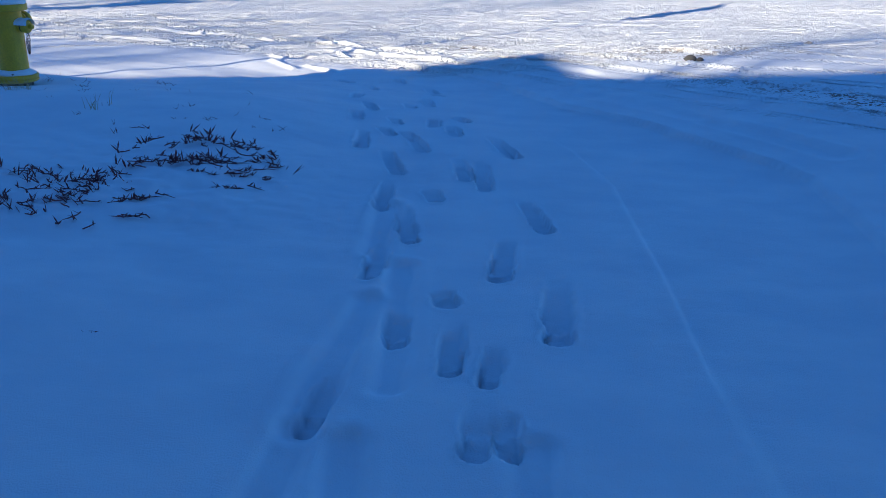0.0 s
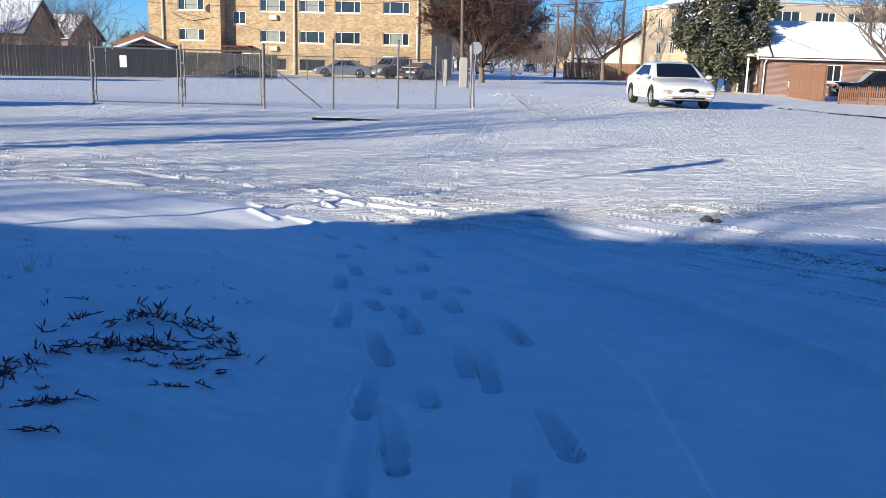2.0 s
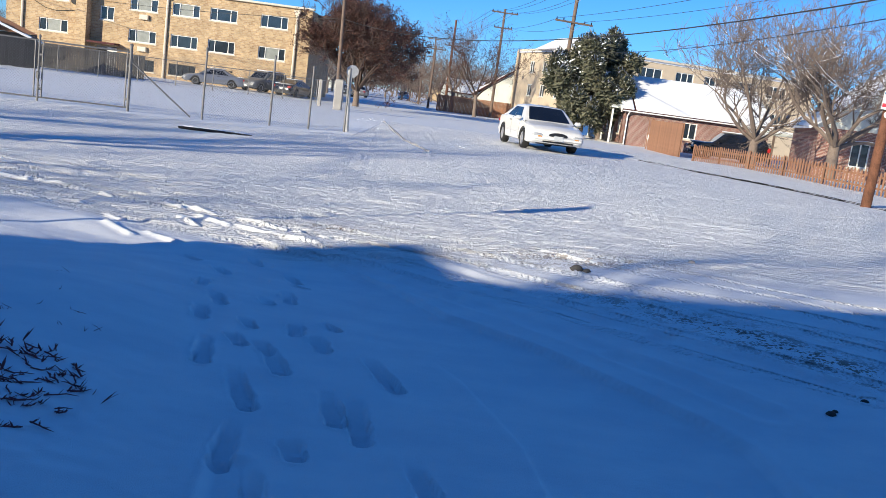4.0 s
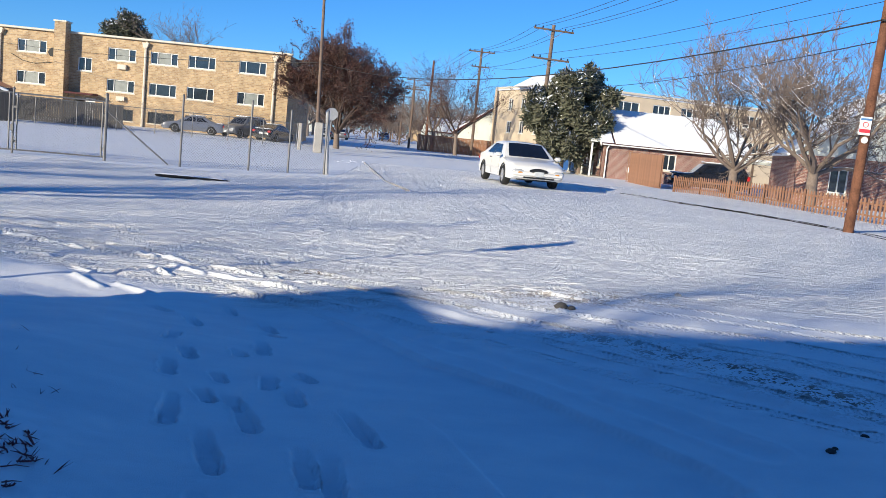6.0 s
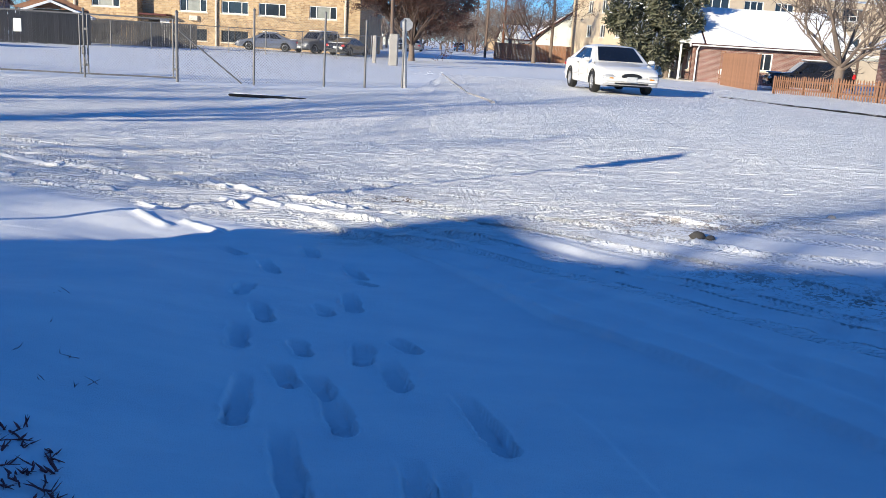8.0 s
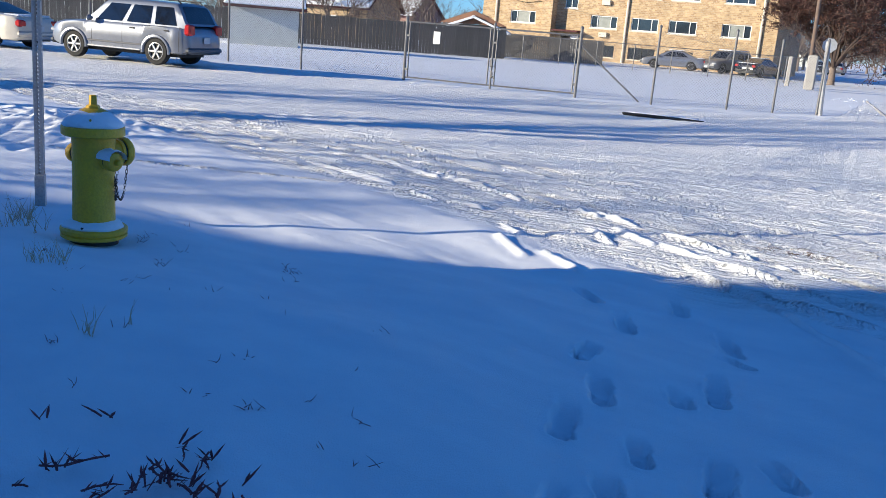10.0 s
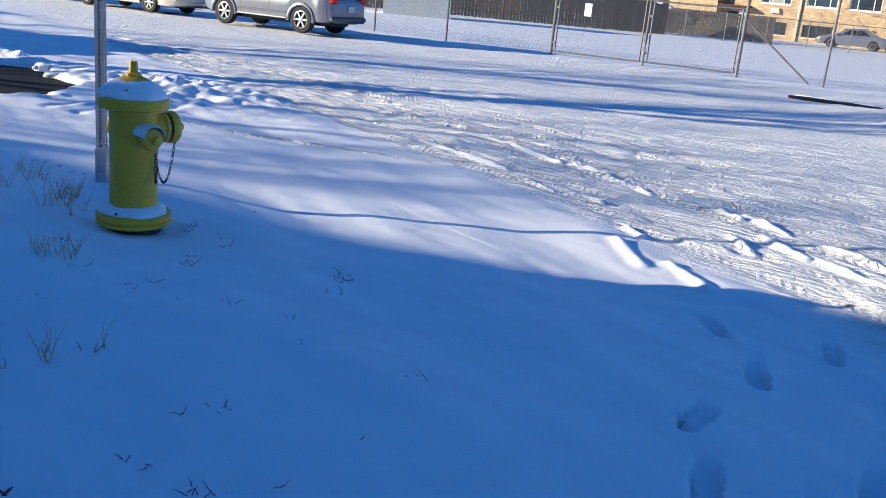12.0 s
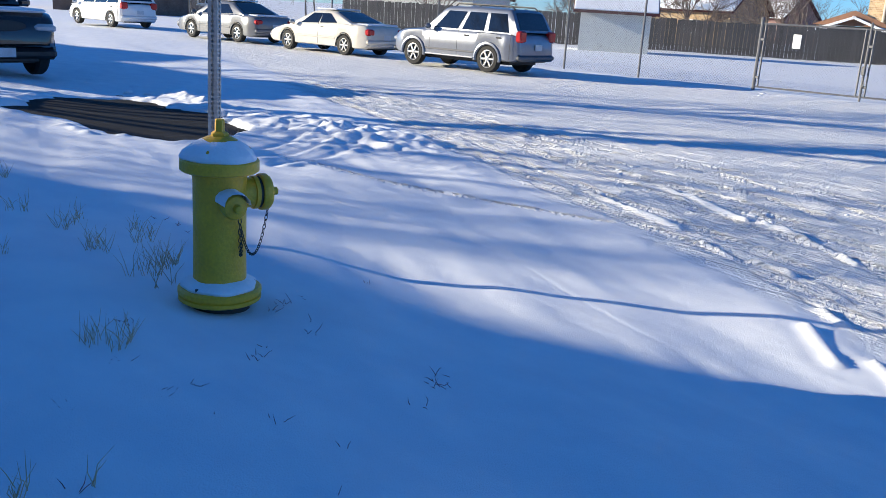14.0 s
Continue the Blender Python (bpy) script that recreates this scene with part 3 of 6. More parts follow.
        dz -= 0.042 * np.exp(-((r - 0.92) / 0.13) ** 2) * np.clip(keen, 0, 1) * S(-0.35, 0.25, vnoise(x * 10 + k, y * 10, 52))
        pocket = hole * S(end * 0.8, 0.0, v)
        Z[np.ix_(box[1], box[0])] += dz
        print_shade[np.ix_(box[1], box[0])] = np.maximum(print_shade[np.ix_(box[1], box[0])], pocket)
    for line, fall, lip in ((CREASE, 0.016, 0.004), (LIP, 0.034, 0.014)):
        best, sgn, tt = np.full(X.shape, 9.0), np.zeros(X.shape), np.zeros(X.shape)
        for a, b in zip(line, line[1:]):
            d, s, t = seg_dist(X, Y, a, b)
            sgn = np.where(d < best, s, sgn)
            best = np.minimum(best, d)
        inside = S(line[0][1] - 0.2, line[0][1] + 0.5, Y) if line is CREASE else 1.0
        if line is CREASE:
            inside = inside * S(6.5, 5.2, Y)
        right = -sgn * best
        Z -= inside * fall * S(-0.006, 0.016, right) * S(1.3, 0.2, right)
        Z += inside * lip * np.exp(-((right + 0.03) / 0.045) ** 2) * (0.7 + 0.6 * vnoise(X * 2.3, Y * 2.3, 51))
    # the plant bed: small humps
    bed = np.exp(-(((X + 1.9) / 1.1) ** 2 + ((Y - 4.5) / 0.8) ** 2))
    Z += bed * (0.018 * vnoise(X * 5, Y * 5, 61) + 0.012 * vnoise(X * 14, Y * 14, 62))
    pit = np.hypot(X + 4.03, Y - 7.26)
    Z -= 0.008 * S(0.29, 0.20, pit + 0.03 * vnoise(X * 9, Y * 9, 71))
    grit = np.exp(-(((X - 3.4) / 1.3) ** 2 + ((Y - 7.1 + 1.1 * (X - 3.4)) / 0.42) ** 2)) + 0.7 * np.exp(-(((X - 2.4) / 1.2) ** 2 + ((Y - 10.1) / 0.5) ** 2)) + np.exp(-(((X + 0.25) / 0.42) ** 2 + ((Y - 11.45) / 0.22) ** 2)) + 0.8 * np.exp(-(((X - 0.38) / 0.2) ** 2 + ((Y - 11.84) / 0.14) ** 2))
    n, k = X.shape
    me = bpy.data.meshes.new("ground")
    me.vertices.add(n * k)
    me.vertices.foreach_set("co", np.stack([X, Y, Z], -1).astype(np.float32).ravel())
    i = np.arange((n - 1) * k).reshape(n - 1, k)[:, :-1].ravel()
    quads = np.stack([i, i + 1, i + k + 1, i + k], -1).astype(np.int32)
    me.loops.add(quads.size)
    me.loops.foreach_set("vertex_index", quads.ravel())
    me.polygons.add(len(quads))
    me.polygons.foreach_set("loop_start", np.arange(0, quads.size, 4, dtype=np.int32))
    me.polygons.foreach_set("use_smooth", np.ones(len(quads), bool))
    for nm, val in (("packed", packed), ("grit", np.clip(grit, 0, 1)), ("print_shade", print_shade), ("tread", tread), ("run", run), ("off", off)):
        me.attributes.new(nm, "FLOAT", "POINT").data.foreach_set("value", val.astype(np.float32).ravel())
    me.update(calc_edges=True)
    me.materials.append(SNOW_G)
    tagged(new("ground", me), "snow-covered yard and road with footprints and tyre tracks", "ground", kind="structure")


build_ground()


def patch(name, outline, z_of, material, lift, label, seed=0):
    """A flat area with a frayed edge, just above the snow."""
    n = len(outline)
    pts = []
    rnd = random.Random(seed)
    for i in range(n):
        a, b = outline[i], outline[(i + 1) % n]
        m = max(2, int(math.dist(a, b) / 0.12))
        for k in range(m):
            t = k / m
            pts.append((a[0] + (b[0] - a[0]) * t + rnd.uniform(-.07, .07), a[1] + (b[1] - a[1]) * t + rnd.uniform(-.05, .05)))
    # a fine sheet cut to the frayed outline
    bm = bmesh.new()
    vs = [bm.verts.new((x, y, 0)) for x, y in pts]
    bm.faces.new(vs)
    for k in range(3):
        bmesh.ops.triangulate(bm, faces=bm.faces[:])
        bmesh.ops.subdivide_edges(bm, edges=[e for e in bm.edges if e.calc_length() > 0.35], cuts=2, use_grid_fill=True)
    bmesh.ops.triangulate(bm, faces=bm.faces[:])
    bm.normal_update()
    for v in bm.verts:
        v.co.z = z_of(v.co.x, v.co.y) + lift
    sh = Shape()
    bm.verts.index_update()
    sh.add([v.co.copy() for v in bm.verts], [[v.index for v in f.verts] for f in bm.faces])
    bm.free()
    return tagged(part(name, sh, material), label, "road", kind="structure")


patch("road_asphalt", [(-12.4, 8.3), (-14.9, 9.7), (-14.7, 11.5), (-12.6, 11.85), (-10.2, 11.5), (-9.25, 10.5), (-9.2, 9.4), (-9.8, 8.7), (-11.1, 8.6)], gz, ASPHALT, -0.05, "bare wet asphalt where a parked car kept snow off", 3)


def yard_edge():
    """The edge of the drive, dark where it breaks through the snow."""
    rnd = random.Random(9)
    line, radii = [], []
    for a, b in zip(LIP[1:], LIP[2:]):
        m = max(3, int(math.dist(a, b) / 0.08))
        for k in range(m):
            t = k / m
            x, y = a[0] + (b[0] - a[0]) * t + 0.034 + rnd.gauss(0, .002), a[1] + (b[1] - a[1]) * t
            line.append((x, y, gz(x, y) - (0.021 if math.sin(y * 4.3 + 1.0) + 0.5 * math.sin(y * 9.7) > 0.95 else 0.055)))
            radii.append(rnd.uniform(0.005, 0.007))
    tagged(part("drive_edge", Shape().tube(line, radii, 5), ASPHALT, smooth=True), "dark edge of a drive breaking through snow", "kerb", kind="structure")


yard_edge()

# ---- houses out of view behind the walker: they throw the shade over the yard ----
def shade_house(name, outline, m, depth, label):
    ob = thing(name, m, label, "house")
    part("wall", Shape().prism(outline, -depth, 0), TAN_BRICK, ob)
    return ob


# roof edge parallel to the front edge of the shade, one raised piece of parapet
EAVE_Z, EAVE_L = 6.2, 6.2 / math.tan(radians(15.0))
ox, oy = -0.727 * EAVE_L, -0.686 * EAVE_L
shade_house("apartment_house", [(-11, -0.3), (-11, 5.75), (-8.5, 5.95), (-7.45, 6.1), (-7.0, 6.21), (-5.3, 6.17), (-3.9, 6.13), (-3.5, 6.16), (-3.2, 6.24), (-3.04, 6.4), (-2.9, 6.53), (-2.4, 6.6), (-1.94, 6.7), (-1.36, 6.86), (-0.73, 6.67), (0.33, 6.33), (0.94, 6.13), (1.87, 6.03), (3.17, 5.94), (4.6, 5.86), (6.0, 5.93), (26, 5.98), (26, -0.3)],
            pose(ox + 0.6, oy + 9.35, 0, 0, 0, 8.0), 9.0, "two-storey brick apartment house whose shade covers the yard")
shade_house("gabled_house", [(-12, -0.3), (-12, 5.0), (-9.5, 6.2), (-7, 7.4), (-3.8, 6.5), (0, 7.4), (2.0, 6.6), (5, 5.0), (5, -0.3)], pose(-34.8, -3.9, 0, 0, 0, -14.8), 8.0, "gabled house further along the street")


# ---- window unit used by the far buildings ----
def window(parent, x, z, w, h, y=0.0, lights=(1, 2, 1), curtain=None, frame_mat=None):
    """A framed window on a wall facing -y of its parent: frame, sill and a pane for each light."""
    fm = frame_mat or WHITE
    t = 0.07
    sh = wall_with_holes(x - w / 2, x + w / 2, z - h / 2, z + h / 2, [(x, z, w - 2 * t, h - 2 * t)], y - 0.05, y + 0.05)
    total, at = sum(lights), x - w / 2
    edges = []
    for k in lights[:-1]:
        at += w * k / total
        edges.append(at)
    win = part("window", sh, fm, parent)
    for at in edges:
        part("mullion", Shape().box((at, y, z), (0.06, 0.09, h - 2 * t)), fm, win)
    part("sill", Shape().box((x, y - 0.06, z - h / 2 - 0.05), (w + 0.16, 0.2, 0.10)), TRIM, win)
    lo = x - w / 2
    for i, k in enumerate(lights):
        hi = lo + w * k / total
        mt = curtain if curtain and i == len(lights) // 2 else PANE
        part("pane", Shape().box(((lo + hi) / 2, y + 0.03, z), (hi - lo - 0.05, 0.02, h - 0.12)), mt, win)
        lo = hi
    return win


def wall_with_holes(x0, x1, z0, z1, holes, y0, y1):
    """A wall slab in x and z with rectangular openings (x, z, w, h)."""
    xs = sorted({x0, x1, *[h[0] - h[2] / 2 for h in holes], *[h[0] + h[2] / 2 for h in holes]})
    zs = sorted({z0, z1, *[h[1] - h[3] / 2 for h in holes], *[h[1] + h[3] / 2 for h in holes]})
    solid = lambda i, j: 0 <= i < len(xs) - 1 and 0 <= j < len(zs) - 1 and not any(abs((xs[i] + xs[i + 1]) / 2 - h[0]) < h[2] / 2 and abs((zs[j] + zs[j + 1]) / 2 - h[1]) < h[3] / 2 for h in holes)
    sh = Shape()
    for i in range(len(xs) - 1):
        for j in range(len(zs) - 1):
            if not solid(i, j):
                continue
            a, b, c, d = xs[i], xs[i + 1], zs[j], zs[j + 1]
            sh.add([(a, y0, c), (b, y0, c), (b, y0, d), (a, y0, d)], [(0, 1, 2, 3)])
            sh.add([(a, y1, c), (b, y1, c), (b, y1, d), (a, y1, d)], [(3, 2, 1, 0)])
            for di, dj, q in ((-1, 0, [(a, y0, c), (a, y0, d), (a, y1, d), (a, y1, c)]), (1, 0, [(b, y0, c), (b, y1, c), (b, y1, d), (b, y0, d)]), (0, -1, [(a, y0, c), (a, y1, c), (b, y1, c), (b, y0, c)]), (0, 1, [(a, y0, d), (b, y0, d), (b, y1, d), (a, y1, d)])):
                if not solid(i + di, j + dj):
                    sh.add(q, [(0, 1, 2, 3)])
    return sh


# ---- tan brick apartment building across the snowy lot ----
def apartments():
    ob = thing("apartment_building", pose(-7.5, 79.8, 0, 0, 0, -4.1), "three-storey tan brick apartment building behind the snowy lot", "building")
    cols = [(-22.25, 2.5), (-14.5, 2.4), (-10.85, 2.35), (-7.6, 2.35), (-3.2, 2.35)]
    holes = [(x, z, w, 1.06) for x, w in cols for z in (6.0, 3.32)] + [(x, 0.88, w, 0.98) for x, w in cols]
    holes += [(-17.65, 4.9, 1.2, 1.15)]
    door = (-17.55, 1.05, 1.9, 2.1)
    part("wall", wall_with_holes(-26.4, 0, -0.5, 7.35, holes + [door], 0, 0.3), TAN_BRICK, ob)
    part("wall", Shape().box((0.0 - 0.15, 6.15, 3.42), (0.3, 11.7, 7.85)), TAN_BRICK, ob)
    part("wall", Shape().box((-26.25, 6.15, 3.42), (0.3, 11.7, 7.85)), TAN_BRICK, ob)
    part("wall", Shape().box((-13.2, 12.15, 3.42), (26.4, 0.3, 7.85)), TAN_BRICK, ob)
    part("floor_slab", Shape().box((-13.2, 6.1, 2.0), (25.6, 11.4, 0.2)), CONCRETE, ob)
    part("floor_slab", Shape().box((-13.2, 6.1, 4.7), (25.6, 11.4, 0.2)), CONCRETE, ob)
    part("parapet", Shape().box((-13.2, -0.03, 7.45), (26.8, 0.5, 0.18), bevel=0.03), TRIM, ob, "pale metal coping")
    part("roof", Shape().box((-13.2, 6.2, 7.28), (26.0, 11.8, 0.16)), SNOW, ob)
    chim = part("stair_tower", Shape().box((-19.45, -0.55, 3.85), (0.95, 1.1, 8.7)), TAN_BRICK, ob)
    part("cap", Shape().box((-19.45, -0.55, 8.25), (1.1, 1.25, 0.12)), TRIM, chim)
    for x in (-24.95, -12.45, -1.25):
        sp = part("downspout", Shape().tube([(x, -0.12, 0), (x, -0.12, 6.9), (x + 0.1, -0.05, 7.3)], 0.11, 8), TRIM, ob, "tan painted downspout")
        part("hopper", Shape().prism([(x - .14, 6.75), (x + .14, 6.75), (x + .3, 7.2), (x - .3, 7.2)], -0.32, -0.02), TRIM, sp)
    rnd = random.Random(4)
    for i, (x, w) in enumerate(cols):
        for z in (6.0, 3.32):
            window(ob, x, z, w, 1.06, 0.12, (1, 2, 1), CURTAIN if rnd.random() < 0.4 else None)
        window(ob, x, 0.88, w, 0.98, 0.12, (1, 1, 1, 1), None, BLACK)
    window(ob, -17.65, 4.9, 1.2, 1.15, 0.12, (1, 1))
    for z in (4.95, 2.25):
        part("air_conditioner", Shape().box((-14.4, -0.1, z), (0.75, 0.35, 0.42), bevel=0.03), TRIM, ob)
    dr = part("door", Shape().box((-17.0, 0.12, 1.0), (0.95, 0.08, 2.05)), WHITE, ob, "white entrance door")
    part("canopy", Shape().box((-17.6, -0.6, 2.35), (2.4, 1.3, 0.15)), SHINGLE, ob)
    part("satellite_dish", Shape().lathe([(0.02, 0), (0.25, 0.03), (0.38, 0.1), (0.40, 0.14)], 16, pose(-20.3, -0.2, 5.6, 80)), CABLE, ob)
    part("utility_cable", Shape().tube([(-24, -0.05, 5.2), (-23, -0.05, 4.7), (-22, -0.05, 4.55), (-20.5, -0.05, 4.75)], 0.03, 4), CABLE, ob)
    part("balcony", Shape().box((0.7, 4.5, 4.6), (1.4, 3.0, 0.2)).box((1.35, 4.5, 5.2), (0.06, 3.0, 1.0)).box((0.7, 4.5, 7.2), (1.5, 3.2, 0.15)), POLE_GREY, ob)


apartments()


# ---- tan block behind the evergreen ----
def tan_block():
    ob = thing("apartment_building", pose(17.2, 85.0, 0, 0, 0, 13.0), "tan apartment block partly hidden by an evergreen tree", "building")
    xs = [(7.5, 2.6), (11.3, 2.0), (14.5, 2.0), (18.0, 2.4), (22, 2.4)]
    holes = [(x, z, w, 1.2) for x, w in xs for z in (6.3, 3.6)]
    part("wall", wall_with_holes(0, 26, -0.4, 7.6, holes, 0, 0.3), BEIGE, ob)
    part("wall", Shape().box((26.15, 8, 3.6), (0.3, 16, 8.0)), BEIGE, ob)
    part("wall", Shape().box((13, 16.15, 3.6), (26.6, 0.3, 8.0)), BEIGE, ob)
    side = [(y, z, 1.3, 1.25) for y in (2.0, 4.6, 8.4, 12.0) for z in (5.9, 3.5, 1.1)]
    w = part("wall", wall_with_holes(-16, 0, -0.4, 7.6, [(-a, z, c, d) for a, z, c, d in side], 0, 0.3), BEIGE, ob)
    w.matrix_local = pose(0, 0, 0, 0, 0, -90)
    for a, z, c, d in side:
        window(w, -a, z, c, d, 0.1, (1, 1))
    for x, wd in xs:
        for z in (6.3, 3.6):
            window(ob, x, z, wd, 1.2, 0.12, (1, 1, 1))
    part("roof", Shape().box((13, 8, 7.55), (26.4, 16.2, 0.2)), SNOW, ob)
    part("parapet", Shape().box((13, -0.05, 7.7), (26.6, 0.5, 0.2)).box((-0.05, 8, 7.7), (0.5, 16.2, 0.2)), TRIM, ob)
    part("roof_gable", Shape().prism([(-1.2, 7.6), (3.6, 7.6), (1.2, 9.0)], 3.2, 9), SNOW, ob)


tan_block()


# ---- red brick house with a snowy roof ----
def brick_house():
    ob = thing("brick_house", pose(16.0, 60.6, 0, 0, 0, -2.0), "low red brick house with snowy roof and white gable", "house")
    L, D, E, R = 9.6, 8.0, 2.55, 4.75
    holes = [(4.4, 1.5, 1.0, 1.1)]
    part("wall", wall_with_holes(0, L, -0.3, E, holes, 0, 0.25), RED_BRICK, ob)
    end = wall_with_holes(-D, 0, -0.3, E, [(-2.0, 1.5, 0.9, 1.5), (-4.0, 1.05, 0.95, 2.1), (-6.0, 1.5, 0.9, 1.5)], 0, 0.25)
    w = part("wall", end, RED_BRICK, ob)
    w.matrix_local = pose(0, 0, 0, 0, 0, -90)
    window(w, -2.0, 1.5, 0.9, 1.5, 0.1, (1, 1))
    window(w, -6.0, 1.5, 0.9, 1.5, 0.1, (1, 1))
    part("door", Shape().box((-4.0, 0.1, 1.05), (0.95, 0.06, 2.1)), WHITE, w, "white front door")
    part("wall", Shape().box((L + .12, D / 2, E / 2 - .15), (0.25, D, E + .3)), RED_BRICK, ob)
    part("wall", Shape().box((L / 2, D + .12, E / 2 - .15), (L, 0.25, E + .3)), RED_BRICK, ob)
    for x, z, wd, h in holes:
        window(ob, x, z, wd, h, 0.1, (1, 1))
    gm = Matrix(((0, 1, 0, 0), (1, 0, 0, 0), (0, 0, 1, 0), (0, 0, 0, 1)))
    part("gable", Shape().prism([(0, E), (D, E), (D / 2, R - 0.06)], -0.02, 0.2, gm), SIDING, ob, "white clapboard gable")
    for k in range(7):
        z = E + 0.15 + k * 0.29
        half = (R - z) / (R - E) * D / 2
        part("board", Shape().box((-0.04, D / 2, z), (0.03, 2 * half - 0.1, 0.26)), SIDING, ob)
    part("gable_vent", Shape().prism([(3.5, E + .75), (4.5, E + .75), (4.5, E + 1.2), (4, E + 1.5), (3.5, E + 1.2)], -0.1, 0.0, gm), WHITE, ob)
    sl = math.atan2(R - E, D / 2)
    for sgn in (1, -1):
        ln = (D / 2 + 0.45) / math.cos(sl)
        m = Matrix.Translation((L / 2, D / 2, R)) @ pose(0, 0, 0, sgn * math.degrees(sl))
        roof = part("roof", Shape().box((0, -sgn * ln / 2, 0.02), (L + 0.9, ln, 0.12), m), SHINGLE, ob, "dark red shingle roof")
        part("snow_cover", Shape().box((0.45, -sgn * ln / 2, 0.14), (L - 0.1, ln - 0.02, 0.12), m, bevel=0.05), SNOW, roof)
        part("snow_cover", Shape().box((-L / 2 - 0.03, -sgn * (ln * 0.74), 0.14), (0.82, ln * 0.5, 0.115), m, bevel=0.05), SNOW, roof)
        part("rake_board", Shape().box((-L / 2 - 0.46, -sgn * ln / 2, 0.0), (0.05, ln, 0.24), m), WHITE, roof)
    part("gutter", Shape().box((L / 2, -0.42, E - 0.22), (L + 0.8, 0.12, 0.12), bevel=0.03), WHITE, ob)
    part("downspout", Shape().tube([(0.1, -0.4, E - 0.25), (0.05, -0.08, E - 0.55), (0.05, -0.08, 0.05), (-0.3, -0.4, 0.0)], 0.05, 6), WHITE, ob)
    porch = part("porch_roof", Shape().box((-0.55, D / 2, E - 0.05), (1.1, D, 0.14)), SIDING, ob, "white porch roof with snow")
    part("snow_cover", Shape().box((-0.55, D / 2, E + 0.08), (1.05, D - .1, 0.10), bevel=0.04), SNOW, porch)
    for y in (0.15, 2.8, 5.2, 7.85):
        part("porch_post", Shape().box((-0.95, y, 1.1), (0.11, 0.11, 2.5)), WHITE, ob)
    for y0, y1 in ((0.2, 2.75), (5.25, 7.8)):
        sh = Shape().box((-0.95, (y0 + y1) / 2, 0.9), (0.04, y1 - y0, 0.04)).box((-0.95, (y0 + y1) / 2, 0.15), (0.04, y1 - y0, 0.04))
        for k in range(14):
            sh.box((-0.95, y0 + 0.1 + k * (y1 - y0 - .2) / 13, 0.5), (0.02, 0.02, 0.8))
        part("railing", sh, BLACK, ob, "black iron railing")
    part("porch_floor", Shape().box((-0.55, D / 2, -0.05), (1.1, D, 0.3)), CONCRETE, ob)
    part("electric_meter", Shape().box((2.2, -0.15, 1.0), (0.75, 0.3, 0.9), bevel=0.04).lathe([(0.16, 0), (0.16, 0.12), (0.1, 0.16)], 12, pose(2.1, -0.3, 1.1, 90)), GALV, ob)
    part("gas_meter", Shape().box((1.7, -0.25, 0.75), (0.35, 0.3, 0.4), bevel=0.08), WHITE, ob)
    part("carport_roof", Shape().box((12.6, -1.0, 2.05), (7.4, 4.2, 0.16), pose(0, 0, 0, 0, 0, 0)), SIDING, ob, "low carport roof with snow on it")
    part("snow_cover", Shape().box((12.6, -1.0, 2.20), (7.2, 4.1, 0.14), bevel=0.05), SNOW, ob)
    for x in (9.1, 16.1):
        part("post", Shape().box((x, -2.9, 0.95), (0.12, 0.12, 2.2)), POLE_GREY, ob)


brick_house()


# ---- second house further right, white siding over brick ----
def white_house():
    ob = thing("white_house", pose(22.9, 47.2, 0, 0, 0, -16.0), "house with white siding above red brick and a snowy gable roof", "house")
    holes = [(2.2, 1.45, 0.95, 1.3), (5.6, 1.45, 1.2, 1.2)]
    part("wall", wall_with_holes(0, 9, -0.3, 2.7, holes, 0, 0.25), RED_BRICK, ob)
    part("wall", Shape().box((0.12, 4.1, 1.2), (0.25, 8, 3.0)), RED_BRICK, ob)
    part("wall", Shape().box((4.5, 8.2, 1.2), (9, 0.25, 3.0)), RED_BRICK, ob)
    part("gable", Shape().prism([(-0.4, 2.7), (9.4, 2.7), (4.5, 6.4)], -0.05, 0.2), SIDING, ob, "white clapboard gable")
    for k in range(11):
        z = 2.85 + k * 0.3
        half = (6.4 - z) / 3.7 * 4.9
        part("board", Shape().box((4.5, -0.07, z), (2 * half - 0.1, 0.03, 0.27)), SIDING, ob)
    for sgn in (1, -1):
        m = Matrix.Translation((4.5, 4, 6.45)) @ pose(0, 0, 0, 0, sgn * 37, 0)
        part("roof", Shape().box((sgn * 3.2, 0, 0), (6.4, 9, 0.14), m), SNOW, ob, "snow-covered roof")
    for x, z, w, h in holes:
        window(ob, x, z, w, h, 0.1, (1, 1))


white_house()


# ---- chain-link fence with a double gate ----
FENCE = [(-44.0, 26.6), (-38.0, 26.9), (-32.0, 27.1), (-25.5, 27.3), (-19.45, 27.5), (-16.6, 27.6), (-12.97, 27.85), (-10.25, 28.25), (-7.75, 28.75), (-5.59, 29.15), (-3.55, 29.5), (-2.36, 29.9), (-1.23, 30.2)]
TALL = [2.35, 2.35, 2.35, 2.35, 2.3, 2.3, 1.86, 1.86, 1.95, 2.15, 2.15, 1.95, 2.0]


